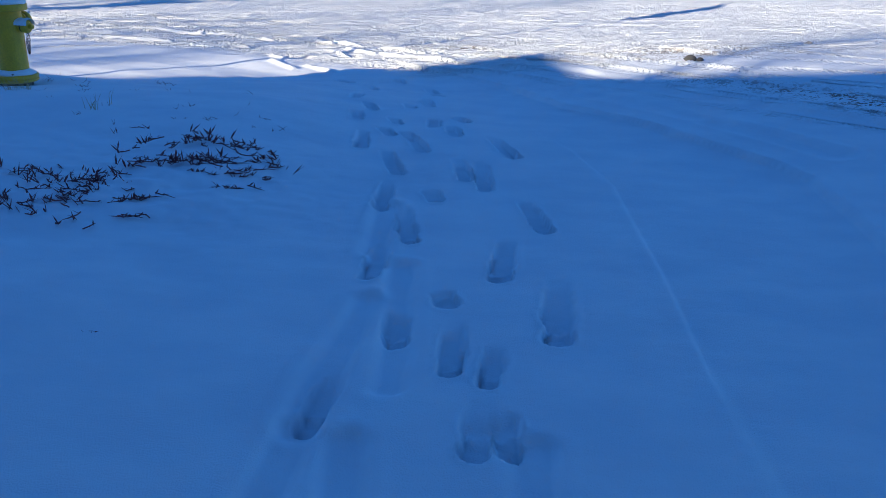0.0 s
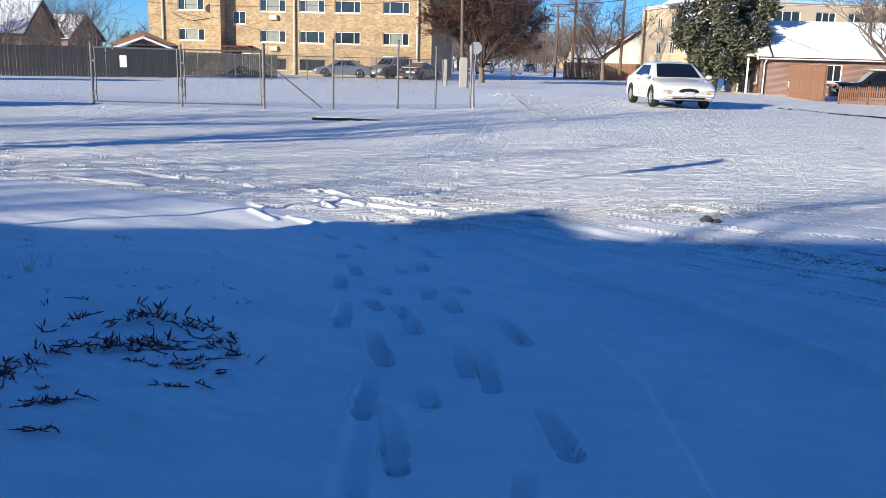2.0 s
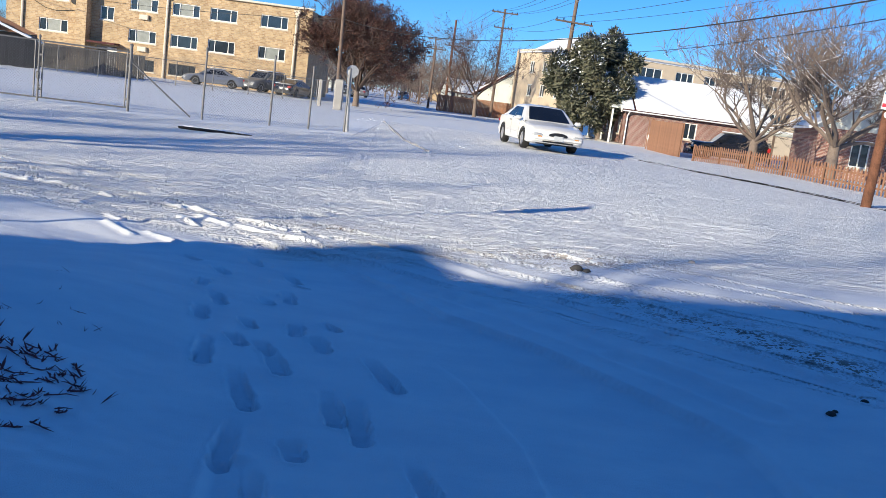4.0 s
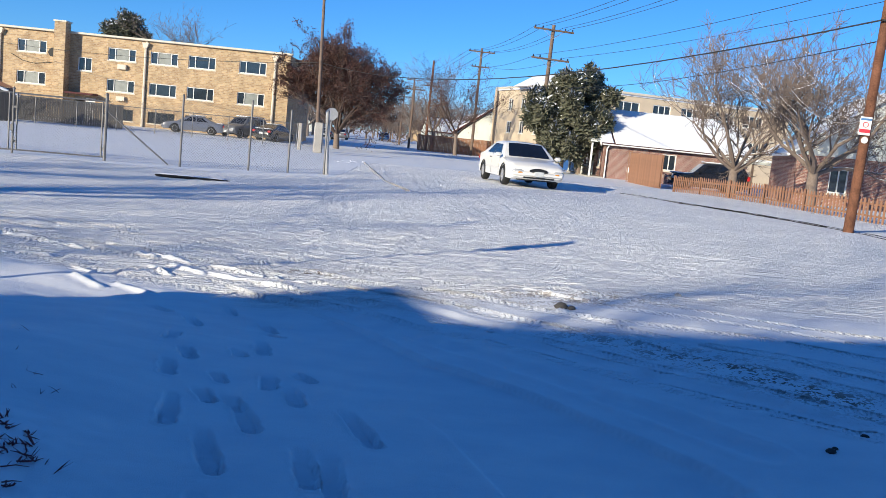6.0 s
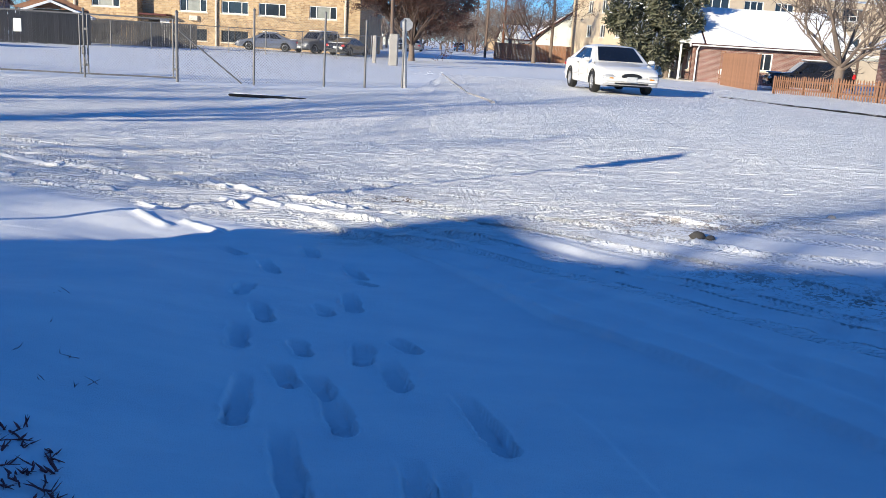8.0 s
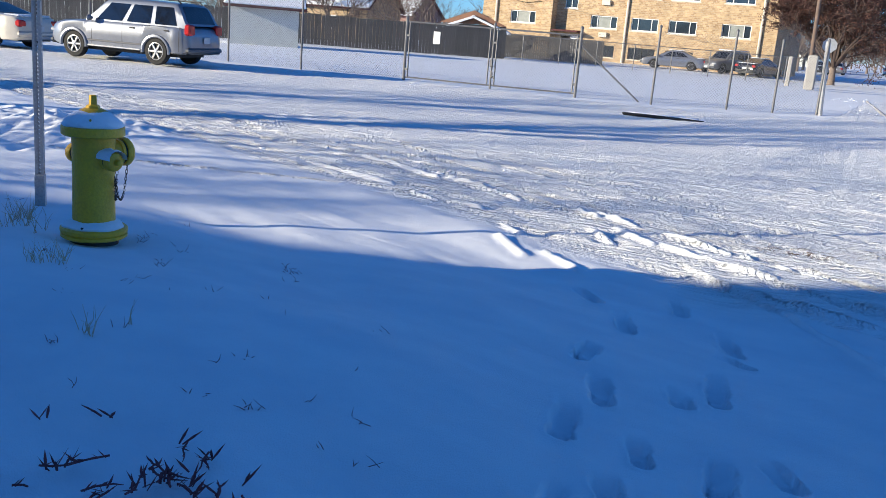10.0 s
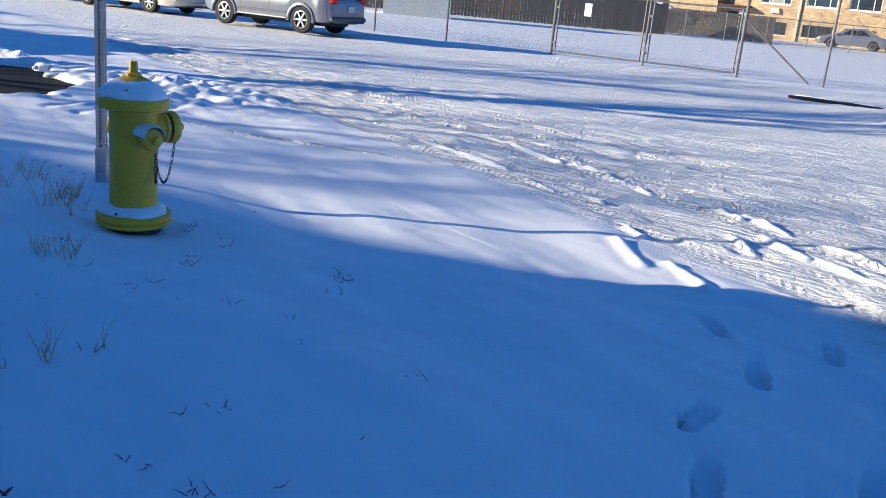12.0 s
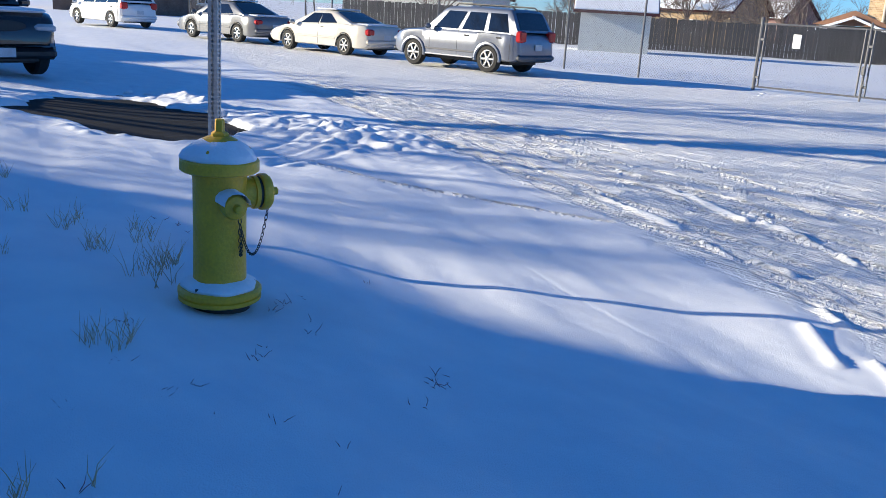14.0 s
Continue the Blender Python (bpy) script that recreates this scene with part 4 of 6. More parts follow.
def mesh_panel(a, b, z0, z1):
    """Woven diamonds between two posts."""
    sh = Shape()
    ln = math.dist(a, b)
    h, step = z1 - z0, 0.085
    k = -int(h / step) - 1
    while k * step < ln:
        for sgn in (1, -1):
            u0, u1 = k * step, k * step + h
            if sgn < 0:
                u0, u1 = u1, u0
            p, q = [u0, z0], [u1, z1]
            lo, hi = max(0, min(u0, u1)), min(ln, max(u0, u1))
            if hi - lo < 0.02:
                continue
            f = lambda u: z0 + (u - u0) / (u1 - u0) * h
            P = lambda u: (a[0] + (b[0] - a[0]) * u / ln, a[1] + (b[1] - a[1]) * u / ln, f(u))
            sh.tube([P(lo), P(hi)], 0.0023, 3, False)
        k += 1
    return sh


def chain_fence():
    ob = thing("chain_link_fence", pose(0, 0, 0), "galvanised chain-link fence with a double gate along the snowy lot", "fence")
    for i, ((x, y), h) in enumerate(zip(FENCE, TALL)):
        z = gz(x, y)
        r = 0.045 if i in (6, 8) else 0.032
        p = part("post", Shape().tube([(x, y, z - 0.15), (x, y, z + h)], r, 8), FENCE_STEEL, ob)
        part("cap", Shape().lathe([(r + .012, 0), (r + .012, .03), (r * .7, .06), (.005, .075)], 8, pose(x, y, z + h)), FENCE_STEEL, p)
        if i + 1 < len(FENCE):
            x2, y2 = FENCE[i + 1]
            z2, top = gz(x2, y2), min(h, TALL[i + 1]) - 0.1
            if i in (6, 7):
                gate = part("gate", Shape().tube([(x, y, z + top), (x2, y2, z2 + top)], 0.024, 6), FENCE_STEEL, ob, "framed gate leaf")
                part("bottom_rail", Shape().tube([(x, y, z + 0.1), (x2, y2, z2 + 0.1)], 0.024, 6), FENCE_STEEL, gate)
                fx = 0.04
                for sx in (fx, 1 - fx):
                    px, py = x + (x2 - x) * sx, y + (y2 - y) * sx
                    part("stile", Shape().tube([(px, py, z + 0.1), (px, py, z + top)], 0.024, 6), FENCE_STEEL, gate)
                part("wire_mesh", mesh_panel((x, y), (x2, y2), z + 0.1, z + top), FENCE_STEEL, gate)
            else:
                part("wire_mesh", mesh_panel((x, y), (x2, y2), (z + z2) / 2 + 0.04, (z + z2) / 2 + top), FENCE_STEEL, ob)
    a, b = FENCE[8], FENCE[9]
    part("brace", Shape().tube([(a[0], a[1], gz(*a) + 1.5), (b[0] - 0.35, b[1] - 0.06, gz(*b) + 0.03)], 0.026, 6), FENCE_STEEL, ob)
    lx, ly = FENCE[7]
    part("latch", Shape().box((lx, ly - 0.04, 0.75), (0.10, 0.08, 0.22), bevel=0.02).tube([(lx, ly - .05, .6), (lx + .07, ly - .06, .45), (lx, ly - .05, .3)], 0.012, 5), FENCE_STEEL, ob)
    for i in (6, 7, 8):
        x, y = FENCE[i]
        for z in (0.35, 1.35):
            part("hinge", Shape().box((x + (0.07 if i != 8 else -0.07), y, gz(x, y) + z), (0.12, 0.06, 0.07), bevel=0.01), FENCE_STEEL, ob)
    part("notice", Shape().box((-12.0, 28.0 - 0.02, 1.35), (0.22, 0.02, 0.36)), WHITE, ob, "small white notice")


chain_fence()


# ---- weathered board fence behind the lot and a wire fence on its far side ----
def board_fence():
    ob = thing("board_fence", pose(0, 0, 0), "dark weathered wooden board fence behind the lot", "fence")
    a, b = Vector((-48.0, 39.0, 0)), Vector((-22.5, 59.8, 0))
    n = 150
    ang = math.degrees(math.atan2(b.y - a.y, b.x - a.x))
    base = Shape().box((0, 0, 0.95), ((b - a).length / n * 0.93, 0.03, 1.9), bevel=0.006).mesh("board", FENCE_GREY)
    rnd = random.Random(6)
    for i in range(n):
        p = a + (b - a) * ((i + 0.5) / n)
        o = new("board", base)
        o.parent = ob
        o.matrix_local = pose(p.x, p.y, rnd.uniform(-.05, .03), 0, rnd.uniform(-.6, .6), ang)
    mid = (a + b) / 2
    for z in (0.4, 1.5):
        part("rail", Shape().box((0, 0.05, z), ((b - a).length, 0.05, 0.1), pose(mid.x, mid.y, 0, 0, 0, ang)), FENCE_GREY, ob)


board_fence()


# boards stand in for the dark stretch of hedge, wire fence and shade
def dark_boards():
    ob = thing("board_fence", pose(-27.5, 65.2, 0, 0, 0, 14.0), "dark boards standing in for shaded hedge and fence before the apartment entrance", "fence")
    base = Shape().box((0, 0, 0.85), (0.15, 0.03, 1.7), bevel=0.005).mesh("board", FENCE_GREY)
    for i in range(62):
        o = new("board", base)
        o.parent = ob
        o.matrix_local = pose(i * 0.16, 0, 0.0)
    for z in (0.4, 1.4):
        part("rail", Shape().box((4.9, 0.04, z), (9.9, 0.05, 0.09)), FENCE_GREY, ob)


dark_boards()


def rear_wire_fence():
    ob = thing("chain_link_fence", pose(0, 0, 0), "grey chain-link fence along the car park behind the lot", "fence")
    a, b = (-26.0, 58.5), (-3.0, 67.0)
    n = 11
    for i in range(n):
        t = i / (n - 1)
        x, y = a[0] + (b[0] - a[0]) * t, a[1] + (b[1] - a[1]) * t
        part("post", Shape().tube([(x, y, -0.1), (x, y, 1.7)], 0.035, 6), FENCE_STEEL, ob)
    part("top_rail", Shape().tube([(*a, 1.65), (*b, 1.65)], 0.025, 5), FENCE_STEEL, ob)
    part("wire_mesh", mesh_panel(a, b, 0.05, 1.62), FENCE_STEEL, ob)


rear_wire_fence()


# ---- cedar picket fence, gate fence and kerb on the right of the street ----
def picket_fence():
    ob = thing("picket_fence", pose(0, 0, 0), "low reddish cedar picket fence in front of brick houses", "fence")
    a, b = Vector((15.18, 44.0, 0)), Vector((16.6, 23.5, 0))
    d = b - a
    n, ang = 98, math.degrees(math.atan2(d.y, d.x))
    w = 0.085
    base = Shape().prism([(-w / 2, 0), (w / 2, 0), (w / 2, 0.72), (0, 0.80), (-w / 2, 0.72)], -0.011, 0.011).mesh("picket", CEDAR)
    rnd = random.Random(8)
    for i in range(n):
        p = a + d * ((i + 0.5) / n)
        o = new("picket", base)
        o.parent = ob
        o.matrix_local = pose(p.x, p.y, gz(p.x, p.y) - 0.02 + rnd.uniform(-.03, .02), 0, rnd.uniform(-1.2, 1.2), ang)
    k = 7
    for i in range(k):
        p, q = a + d * (i / k), a + d * ((i + 1) / k)
        for z in (0.2, 0.58):
            part("rail", Shape().tube([(p.x + .05, p.y, gz(p.x, p.y) + z), (q.x + .05, q.y, gz(q.x, q.y) + z)], 0.04, 4), CEDAR, ob)
        part("post", Shape().box((p.x + .07, p.y, gz(p.x, p.y) + 0.37), (0.09, 0.09, 0.84), bevel=0.01), CEDAR, ob)


picket_fence()


def cedar_gate():
    ob = thing("privacy_fence", pose(16.75, 57.2, 0, 0, 0, -92.0), "tall cedar board fence beside the brick house", "fence")
    base = Shape().box((0, 0, 0.95), (0.135, 0.025, 1.9), bevel=0.006).mesh("board", CEDAR)
    for i in range(50):
        o = new("board", base)
        o.parent = ob
        o.matrix_local = pose(0.07 + i * 0.142, 0, 0.02)
    for z in (0.4, 1.5):
        part("rail", Shape().box((3.55, 0.04, z), (7.1, 0.04, 0.09)), CEDAR, ob)
    for k in range(4):
        part("post", Shape().box((0.1 + k * 2.3, 0.07, 0.95), (0.1, 0.1, 2.0), bevel=0.01), CEDAR, ob)
    part("trellis", Shape().box((-0.4, 0, 1.0), (0.06, 0.05, 2.1)).box((-0.0, 0, 2.0), (0.8, 0.05, 0.06)).box((0.0, 0, 1.0), (0.8, 0.05, 0.06)).box((0.0, 0, 0.4), (0.8, 0.05, 0.06)), CEDAR, ob)


cedar_gate()


def kerb():
    pts = [(12.5, 20.5), (12.22, 22.79), (11.91, 24.65), (11.22, 26.86), (10.36, 28.34), (9.59, 29.98), (9.09, 32.0)]
    rnd = random.Random(2)
    for dx, nm in ((0.0, "kerb"), (0.4, "kerb_gutter")):
        line, radii = [], []
        for (x0, y0), (x1, y1) in zip(pts, pts[1:]):
            for k in range(14):
                t = k / 14
                x, y = x0 + (x1 - x0) * t + dx + rnd.gauss(0, .025), y0 + (y1 - y0) * t
                line.append((x, y, gz(x, y) + 0.006))
                radii.append(rnd.uniform(0.010, 0.026) * (1.0 if dx == 0 else 0.7))
        tagged(part(nm, Shape().tube(line, radii, 5), ASPHALT, smooth=True), "dark wet kerb edge showing through the snow", "kerb", kind="structure")
    left = [(1.3, 24.0), (0.75, 28), (0.3, 36.0), (-0.1, 46.0)]
    tagged(part("kerb_left", Shape().tube([(x, y, gz(x, y) + 0.0) for x, y in left], [0.05, 0.035, 0.035, 0.03], 6), CONCRETE, smooth=True), "grey kerb edge along the far street", "kerb", kind="structure")


kerb()
mh = thing("storm_drain", pose(-4.15, 24.3, 0, 0, 0, -4), "dark storm drain opening edged with snow", "drain", kind="structure")
part("grate", Shape().lathe([(1.0, -0.04), (1.05, 0.02), (1.02, 0.035)], 28, pose(0, 0, 0.02) @ Matrix.Diagonal((1, 0.22, 1, 1))), ASPHALT, mh)
part("snow_lip", Shape().box((-0.15, 0.3, 0.03), (1.7, 0.22, 0.08), bevel=0.04), SNOW, mh)

# ---- utility poles and cables ----
def utility_pole(x, y, h, r, lean=(0, 0), arms=(), material=None, label="", turn=0.0):
    z = gz(x, y)
    ob = thing("utility_pole", pose(x, y, z, lean[0], lean[1], turn), label, "pole")
    part("shaft", Shape().tube([(0, 0, -0.4), (0, 0, h * 0.5), (0, 0, h)], [r, r * 0.86, r * 0.7], 12), material or POLE_GREY, ob, smooth=True)
    for za, w in arms:
        arm = part("crossarm", Shape().box((0, -r, za), (w, 0.10, 0.13), bevel=0.015), POLE_GREY, ob)
        for sx in (-0.46, -0.28, 0.28, 0.46):
            part("insulator", Shape().lathe([(0.035, 0), (0.06, .04), (0.035, .08), (0.055, .11), (0.02, .17)], 8, pose(sx * w, -r, za + 0.065)), BLACK, arm)
        part("brace", Shape().tube([(-w * .25, -r, za - .05), (0, -r * .9, za - 0.6), (w * .25, -r, za - .05)], 0.02, 4), GALV, ob)
    return ob


p = utility_pole(12.16, 22.12, 9.5, 0.13, (0, 1.2), (), POLE_WOOD, "reddish-brown wooden utility pole with a small parking sign")
sg = part("sign_plate", Shape().box((-0.08, -0.15, 2.62), (0.27, 0.012, 0.44), pose(0, 0, 0, 0, 0, -14), bevel=0.01), WHITE, p, "white and red no parking plate")
part("red_band", Shape().box((-0.08, -0.16, 2.50), (0.25, 0.008, 0.09), pose(0, 0, 0, 0, 0, -14)), SIGN_RED, sg)
part("blue_band", Shape().box((-0.08, -0.16, 2.78), (0.25, 0.008, 0.05), pose(0, 0, 0, 0, 0, -14)), SIGN_BLUE, sg)
part("prohibition_ring", Shape().tube([pose(-0.115, -0.14, 2.65, 90, 0, -14) @ Vector((0.06 * math.cos(q * 0.3307), 0.06 * math.sin(q * 0.3307), 0)) for q in range(20)], 0.010, 5, False), SIGN_RED, sg)
part("tag", Shape().lathe([(0.07, 0), (0.08, 0.01)], 14, pose(-0.08, -0.135, 2.28, 90, 0, -14)), WHITE, p)
utility_pole(12.4, 66.5, 10.6, 0.18, (0, 1.0), ((10.2, 3.1), (8.1, 2.9)), None, "tall utility pole with two crossarms behind an evergreen", 8)
for x, y, h in ((4.4, 108.0, 7.4), (3.9, 132.0, 7.4), (3.0, 158.0, 7.6), (2.2, 190.0, 8.0), (0.9, 225.0, 8.6)):
    utility_pole(x, y, h, 0.15, (0, 1.0), ((h - 0.4, 2.4),), None, "brown utility pole with a crossarm along the far street", 6)
utility_pole(10.9, 98.0, 11.6, 0.17, (0, 0.3), ((11.2, 2.9), (9.6, 2.0)), None, "utility pole with two crossarms beside the far street", 5)
utility_pole(6.4, 108.0, 10.6, 0.17, (0, 0.5), ((7.6, 2.0),), POLE_WOOD, "reddish wooden utility pole beside the far street", 5)
utility_pole(-3.5, 60.9, 10.0, 0.13, (0, -1.5), (), None, "slim grey wooden pole at the fence corner")
for i, (x, y) in enumerate(((6.0, 150.0), (3.0, 190.0), (5.5, 210.0), (1.0, 250.0), (4.5, 290.0))):
    utility_pole(x, y, 11.0, 0.17, (0, 0), ((10.6, 2.6), (9.4, 2.6)), None, "distant utility pole with crossarms along the street", 3)


def cable(a, b, sag, r=0.018, label="thin black overhead power cable"):
    a, b = Vector(a), Vector(b)
    pts = []
    for k in range(17):
        t = k / 16
        q = a.lerp(b, t)
        pts.append((q.x, q.y, q.z - sag * 4 * t * (1 - t)))
    tagged(part("overhead_cable", Shape().tube(pts, r, 4, False), CABLE), label, "cable")


cable((12.1, 22.0, 5.5), (-3.6, 60.8, 5.75), 1.25, 0.022, "thick black overhead cable between poles")
cable((-3.6, 60.8, 5.75), (-33.0, 79.6, 6.0), 0.5, 0.02, "thick black overhead cable between poles")
cable((12.1, 22.0, 5.5), (60.0, 10.0, 7.0), 0.5, 0.03)
cable((12.1, 22.1, 5.0), (12.4, 66.4, 6.2), 0.5, 0.015)
for dx in (-1.3, -0.7, 0.7, 1.3):
    cable((12.5 + dx, 66.3, 10.4), (10.8 + dx, 98.0, 11.3), 0.5, 0.014)
    cable((12.5 + dx, 66.3, 10.4), (17.5 + dx, 14.0, 11.8), 0.9, 0.014)
    cable((10.8 + dx, 98.0, 11.3), (6.0 + dx, 150.0, 10.7), 0.6, 0.016)
for dx in (-1.1, 1.1):
    cable((12.5 + dx, 66.3, 8.3), (10.8 + dx, 98.0, 9.7), 0.5, 0.014)
    cable((12.5 + dx, 66.3, 8.3), (22.5 + dx, 16.0, 10.0), 0.7, 0.014)


def octagon(name, size, mat_face, parent, m, label):
    pts = [(size / 2 / math.cos(math.pi / 8) * math.cos(math.pi / 8 + k * math.pi / 4), size / 2 / math.cos(math.pi / 8) * math.sin(math.pi / 8 + k * math.pi / 4)) for k in range(8)]
    return part(name, Shape().prism(pts, -0.004, 0.004, m), mat_face, parent, label)


# stop sign seen from behind, concrete stub and leaning boards at the fence corner
ss = thing("stop_sign", pose(-2.75, 61.5, 0, 0, 1.5, 10), "bare metal back of a stop sign on a post", "sign")
part("post", Shape().box((0, 0, 1.35), (0.06, 0.05, 3.1)), GALV, ss)
octagon("sign_plate", 0.8, GALV, ss, pose(0, -0.05, 2.5), "bare aluminium back of the plate")
st = thing("concrete_bollard", pose(-3.2, 57.6, 0), "pale concrete post at the fence corner", "bollard")
part("shaft", Shape().box((0, 0, 0.9), (0.55, 0.5, 1.9), bevel=0.06), CONCRETE, st)
st = thing("concrete_bollard", pose(-4.6, 60.5, 0), "slim pale concrete post at the fence corner", "bollard")
part("shaft", Shape().box((0, 0, 0.8), (0.25, 0.25, 1.8), bevel=0.04), CONCRETE, st)
ep = thing("fence_end_post", pose(-1.15, 30.25, gz(-1.15, 30.25), 0, -3.0, 0), "weathered grey steel post leaning at the fence end", "post")
part("shaft", Shape().tube([(0, 0, -0.2), (0, 0, 1.0), (0, 0, 2.0)], [0.075, 0.07, 0.065], 9), GALV, ep, smooth=True)


# ---- perforated sign post behind the hydrant ----
def perforated_post():
    x, y = -5.12, 7.80
    z = gz(x, y)
    ob = thing("sign_post", pose(x, y, z, 0, 0.4, 40), "perforated galvanised steel sign post beside the hydrant", "sign post")
    w, h, n, r = 0.057, 3.4, 125, 0.010
    step = h / n
    for f in range(4):
        m = pose(0, 0, 0, 0, 0, 90 * f)
        sh = Shape()
        for k in range(n):
            zc = -0.1 + (k + 0.5) * step
            q = [(-w / 2, -w / 2, zc - step / 2), (w / 2, -w / 2, zc - step / 2), (w / 2, -w / 2, zc + step / 2), (-w / 2, -w / 2, zc + step / 2)]
            rr = min(r, step * 0.40)
            hole = [(rr * math.cos(a), -w / 2, zc + rr * math.sin(a)) for a in [math.pi * (1.25 + 0.25 * i) for i in range(8)]]
            vs = [m @ Vector(c) for c in q + hole]
            fs = [(0, 1, 6, 5, 4), (1, 2, 8, 7, 6), (2, 3, 10, 9, 8), (3, 0, 4, 11, 10)]
            sh.add(vs, fs)
        face = part("punched_face", sh, GALV, ob)
        bm = bmesh.new()
        bm.from_mesh(face.data)
        bmesh.ops.remove_doubles(bm, verts=bm.verts, dist=0.0004)
        bm.to_mesh(face.data)
        bm.free()
    part("anchor_sleeve", Shape().box((0, 0, 0.09), (0.066, 0.066, 0.26)), GALV, ob)
    octagon("sign_plate", 0.76, GALV, ob, pose(0.0, -0.05, 2.90, 0, 0, 24), "octagonal metal plate")


perforated_post()


# ---- fire hydrant ----
def hydrant():
    x, y = -4.03, 7.26
    z = gz(x, y) - 0.030
    ob = thing("fire_hydrant", pose(x, y, z, 0, 0.6, 0), "yellow fire hydrant capped with snow, standing in the snowy yard", "hydrant")
    ob.scale = (0.93, 0.93, 0.95)
    # foot kept near-black to give the shaded gap under the flange
    part("standpipe", Shape().lathe([(0.15, -0.06), (0.15, 0.045)], 28), HYD_DARK, ob, "near-black foot, dark like the shaded gap under the flange", smooth=True)
    fl = part("base_flange", Shape().lathe([(0.10, 0.035), (0.190, 0.035), (0.206, 0.045), (0.206, 0.062), (0.196, 0.066), (0.196, 0.074), (0.208, 0.078), (0.208, 0.096), (0.198, 0.105), (0.12, 0.11)], 36), HYD, ob, smooth=True)
    for k in range(8):
        a = radians(22 + 45 * k)
        part("bolt", Shape().lathe([(0.016, 0), (0.016, 0.018), (0.008, 0.022)], 6, pose(0.165 * math.cos(a), 0.165 * math.sin(a), 0.104)), HYD_DARK, fl)
    part("barrel", Shape().lathe([(0.136, 0.10), (0.132, 0.13), (0.130, 0.3), (0.130, 0.62), (0.133, 0.66), (0.133, 0.70)], 36), HYD, ob, smooth=True)
    part("bonnet_flange", Shape().lathe([(0.12, 0.68), (0.182, 0.682), (0.192, 0.69), (0.192, 0.735), (0.186, 0.742), (0.10, 0.745)], 36), HYD, ob, smooth=True)
    bn = part("bonnet", Shape().lathe([(0.172, 0.74), (0.160, 0.765), (0.130, 0.795), (0.090, 0.83), (0.062, 0.845), (0.05, 0.85)], 32), HYD, ob, smooth=True)
    for k in range(6):
        a = radians(10 + 60 * k)
        part("rib", Shape().box((0.115, 0, 0.782), (0.075, 0.024, 0.03), pose(0, 0, 0, 0, 0, math.degrees(a)), bevel=0.008), HYD, bn)
    part("operating_nut", Shape().lathe([(0.045, 0.845), (0.045, 0.862), (0.034, 0.868), (0.026, 0.872), (0.024, 0.925), (0.018, 0.93)], 5), HYD, ob)

    # nozzles: a wide one and two narrow ones, each with a cap and nut
    def nozzle(turn, zc, r, out, nm):
        m = pose(0, 0, zc, 0, 90, turn)
        nz = part(nm, Shape().lathe([(r * 0.95, 0.09), (r * 0.95, out - 0.03), (r * 1.06, out - 0.028), (r * 1.06, out - 0.008)], 28, m), HYD, ob, smooth=True)
        part("gasket", Shape().lathe([(r * 1.0, out - 0.01), (r * 1.0, out + 0.012)], 24, m), HYD_DARK, nz)
        cp = part("cap", Shape().lathe([(r * 1.12, out + 0.008), (r * 1.17, out + 0.014), (r * 1.17, out + 0.045), (r * 1.02, out + 0.06), (r * 0.4, out + 0.07), (0.022, out + 0.072), (0.02, out + 0.105), (0.016, out + 0.108)], 28, m), HYD, nz, smooth=True)
        return nz

    nozzle(82, 0.565, 0.078, 0.195, "pumper_nozzle")
    nozzle(-8, 0.545, 0.052, 0.165, "hose_nozzle")
    nozzle(172, 0.545, 0.052, 0.165, "hose_nozzle")

    # chains hanging between the caps
    def chain(a, b, sag, n):
        ch = Shape()
        a, b = Vector(a), Vector(b)
        for k in range(n):
            t0, t1 = k / n, (k + 1) / n
            P = lambda t: a.lerp(b, t) - Vector((0, 0, sag * 4 * t * (1 - t)))
            p, q = P(t0), P(t1)
            mid, d = (p + q) / 2, (q - p)
            m = Matrix.Translation(mid) @ d.to_track_quat("X", "Z").to_matrix().to_4x4() @ pose(0, 0, 0, 90 * (k % 2))
            ln = d.length * 0.66
            ring = [m @ Vector((ln * math.cos(s), 0.0075 * math.sin(s), 0)) for s in [2 * math.pi * i / 8 for i in range(9)]]
            ch.tube(ring, 0.0022, 4, False)
        part("chain", ch, HYD_DARK, ob, "rusty steel chain")

    chain((0.035, 0.255, 0.50), (0.15, 0.03, 0.44), 0.20, 30)
    chain((0.20, 0.0, 0.49), (0.13, 0.05, 0.40), 0.15, 22)

    # snow lying on it
    rnd = lambda s: (lambda a, i: 1 + 0.035 * math.sin(3 * a + s) + 0.025 * math.sin(7 * a + 2 * s + i))
    part("snow_cap", Shape().lathe([(0.176, 0.738), (0.184, 0.752), (0.166, 0.780), (0.132, 0.808), (0.094, 0.830), (0.074, 0.836), (0.058, 0.828)], 36, None, rnd(1)), SNOW, ob, "snow on the bonnet", smooth="all")
    part("snow_cap", Shape().lathe([(0.188, 0.104), (0.182, 0.122), (0.155, 0.138), (0.128, 0.152), (0.11, 0.155)], 36, None, rnd(2)), SNOW, ob, "snow on the base flange", smooth="all")
    mm = pose(0, 0, 0.545, 0, 90, -8)
    cap = Shape()
    for i in range(7):
        for j in range(9):
            s = radians(-78 + 156 * j / 8)
            rr = 0.064 + 0.016 * math.cos(s) * (0.7 + 0.3 * math.sin(i * 2.1 + j))
            cap.v.append(tuple(mm @ Vector((-rr * math.cos(s), rr * math.sin(s), 0.115 + 0.135 * i / 6))))
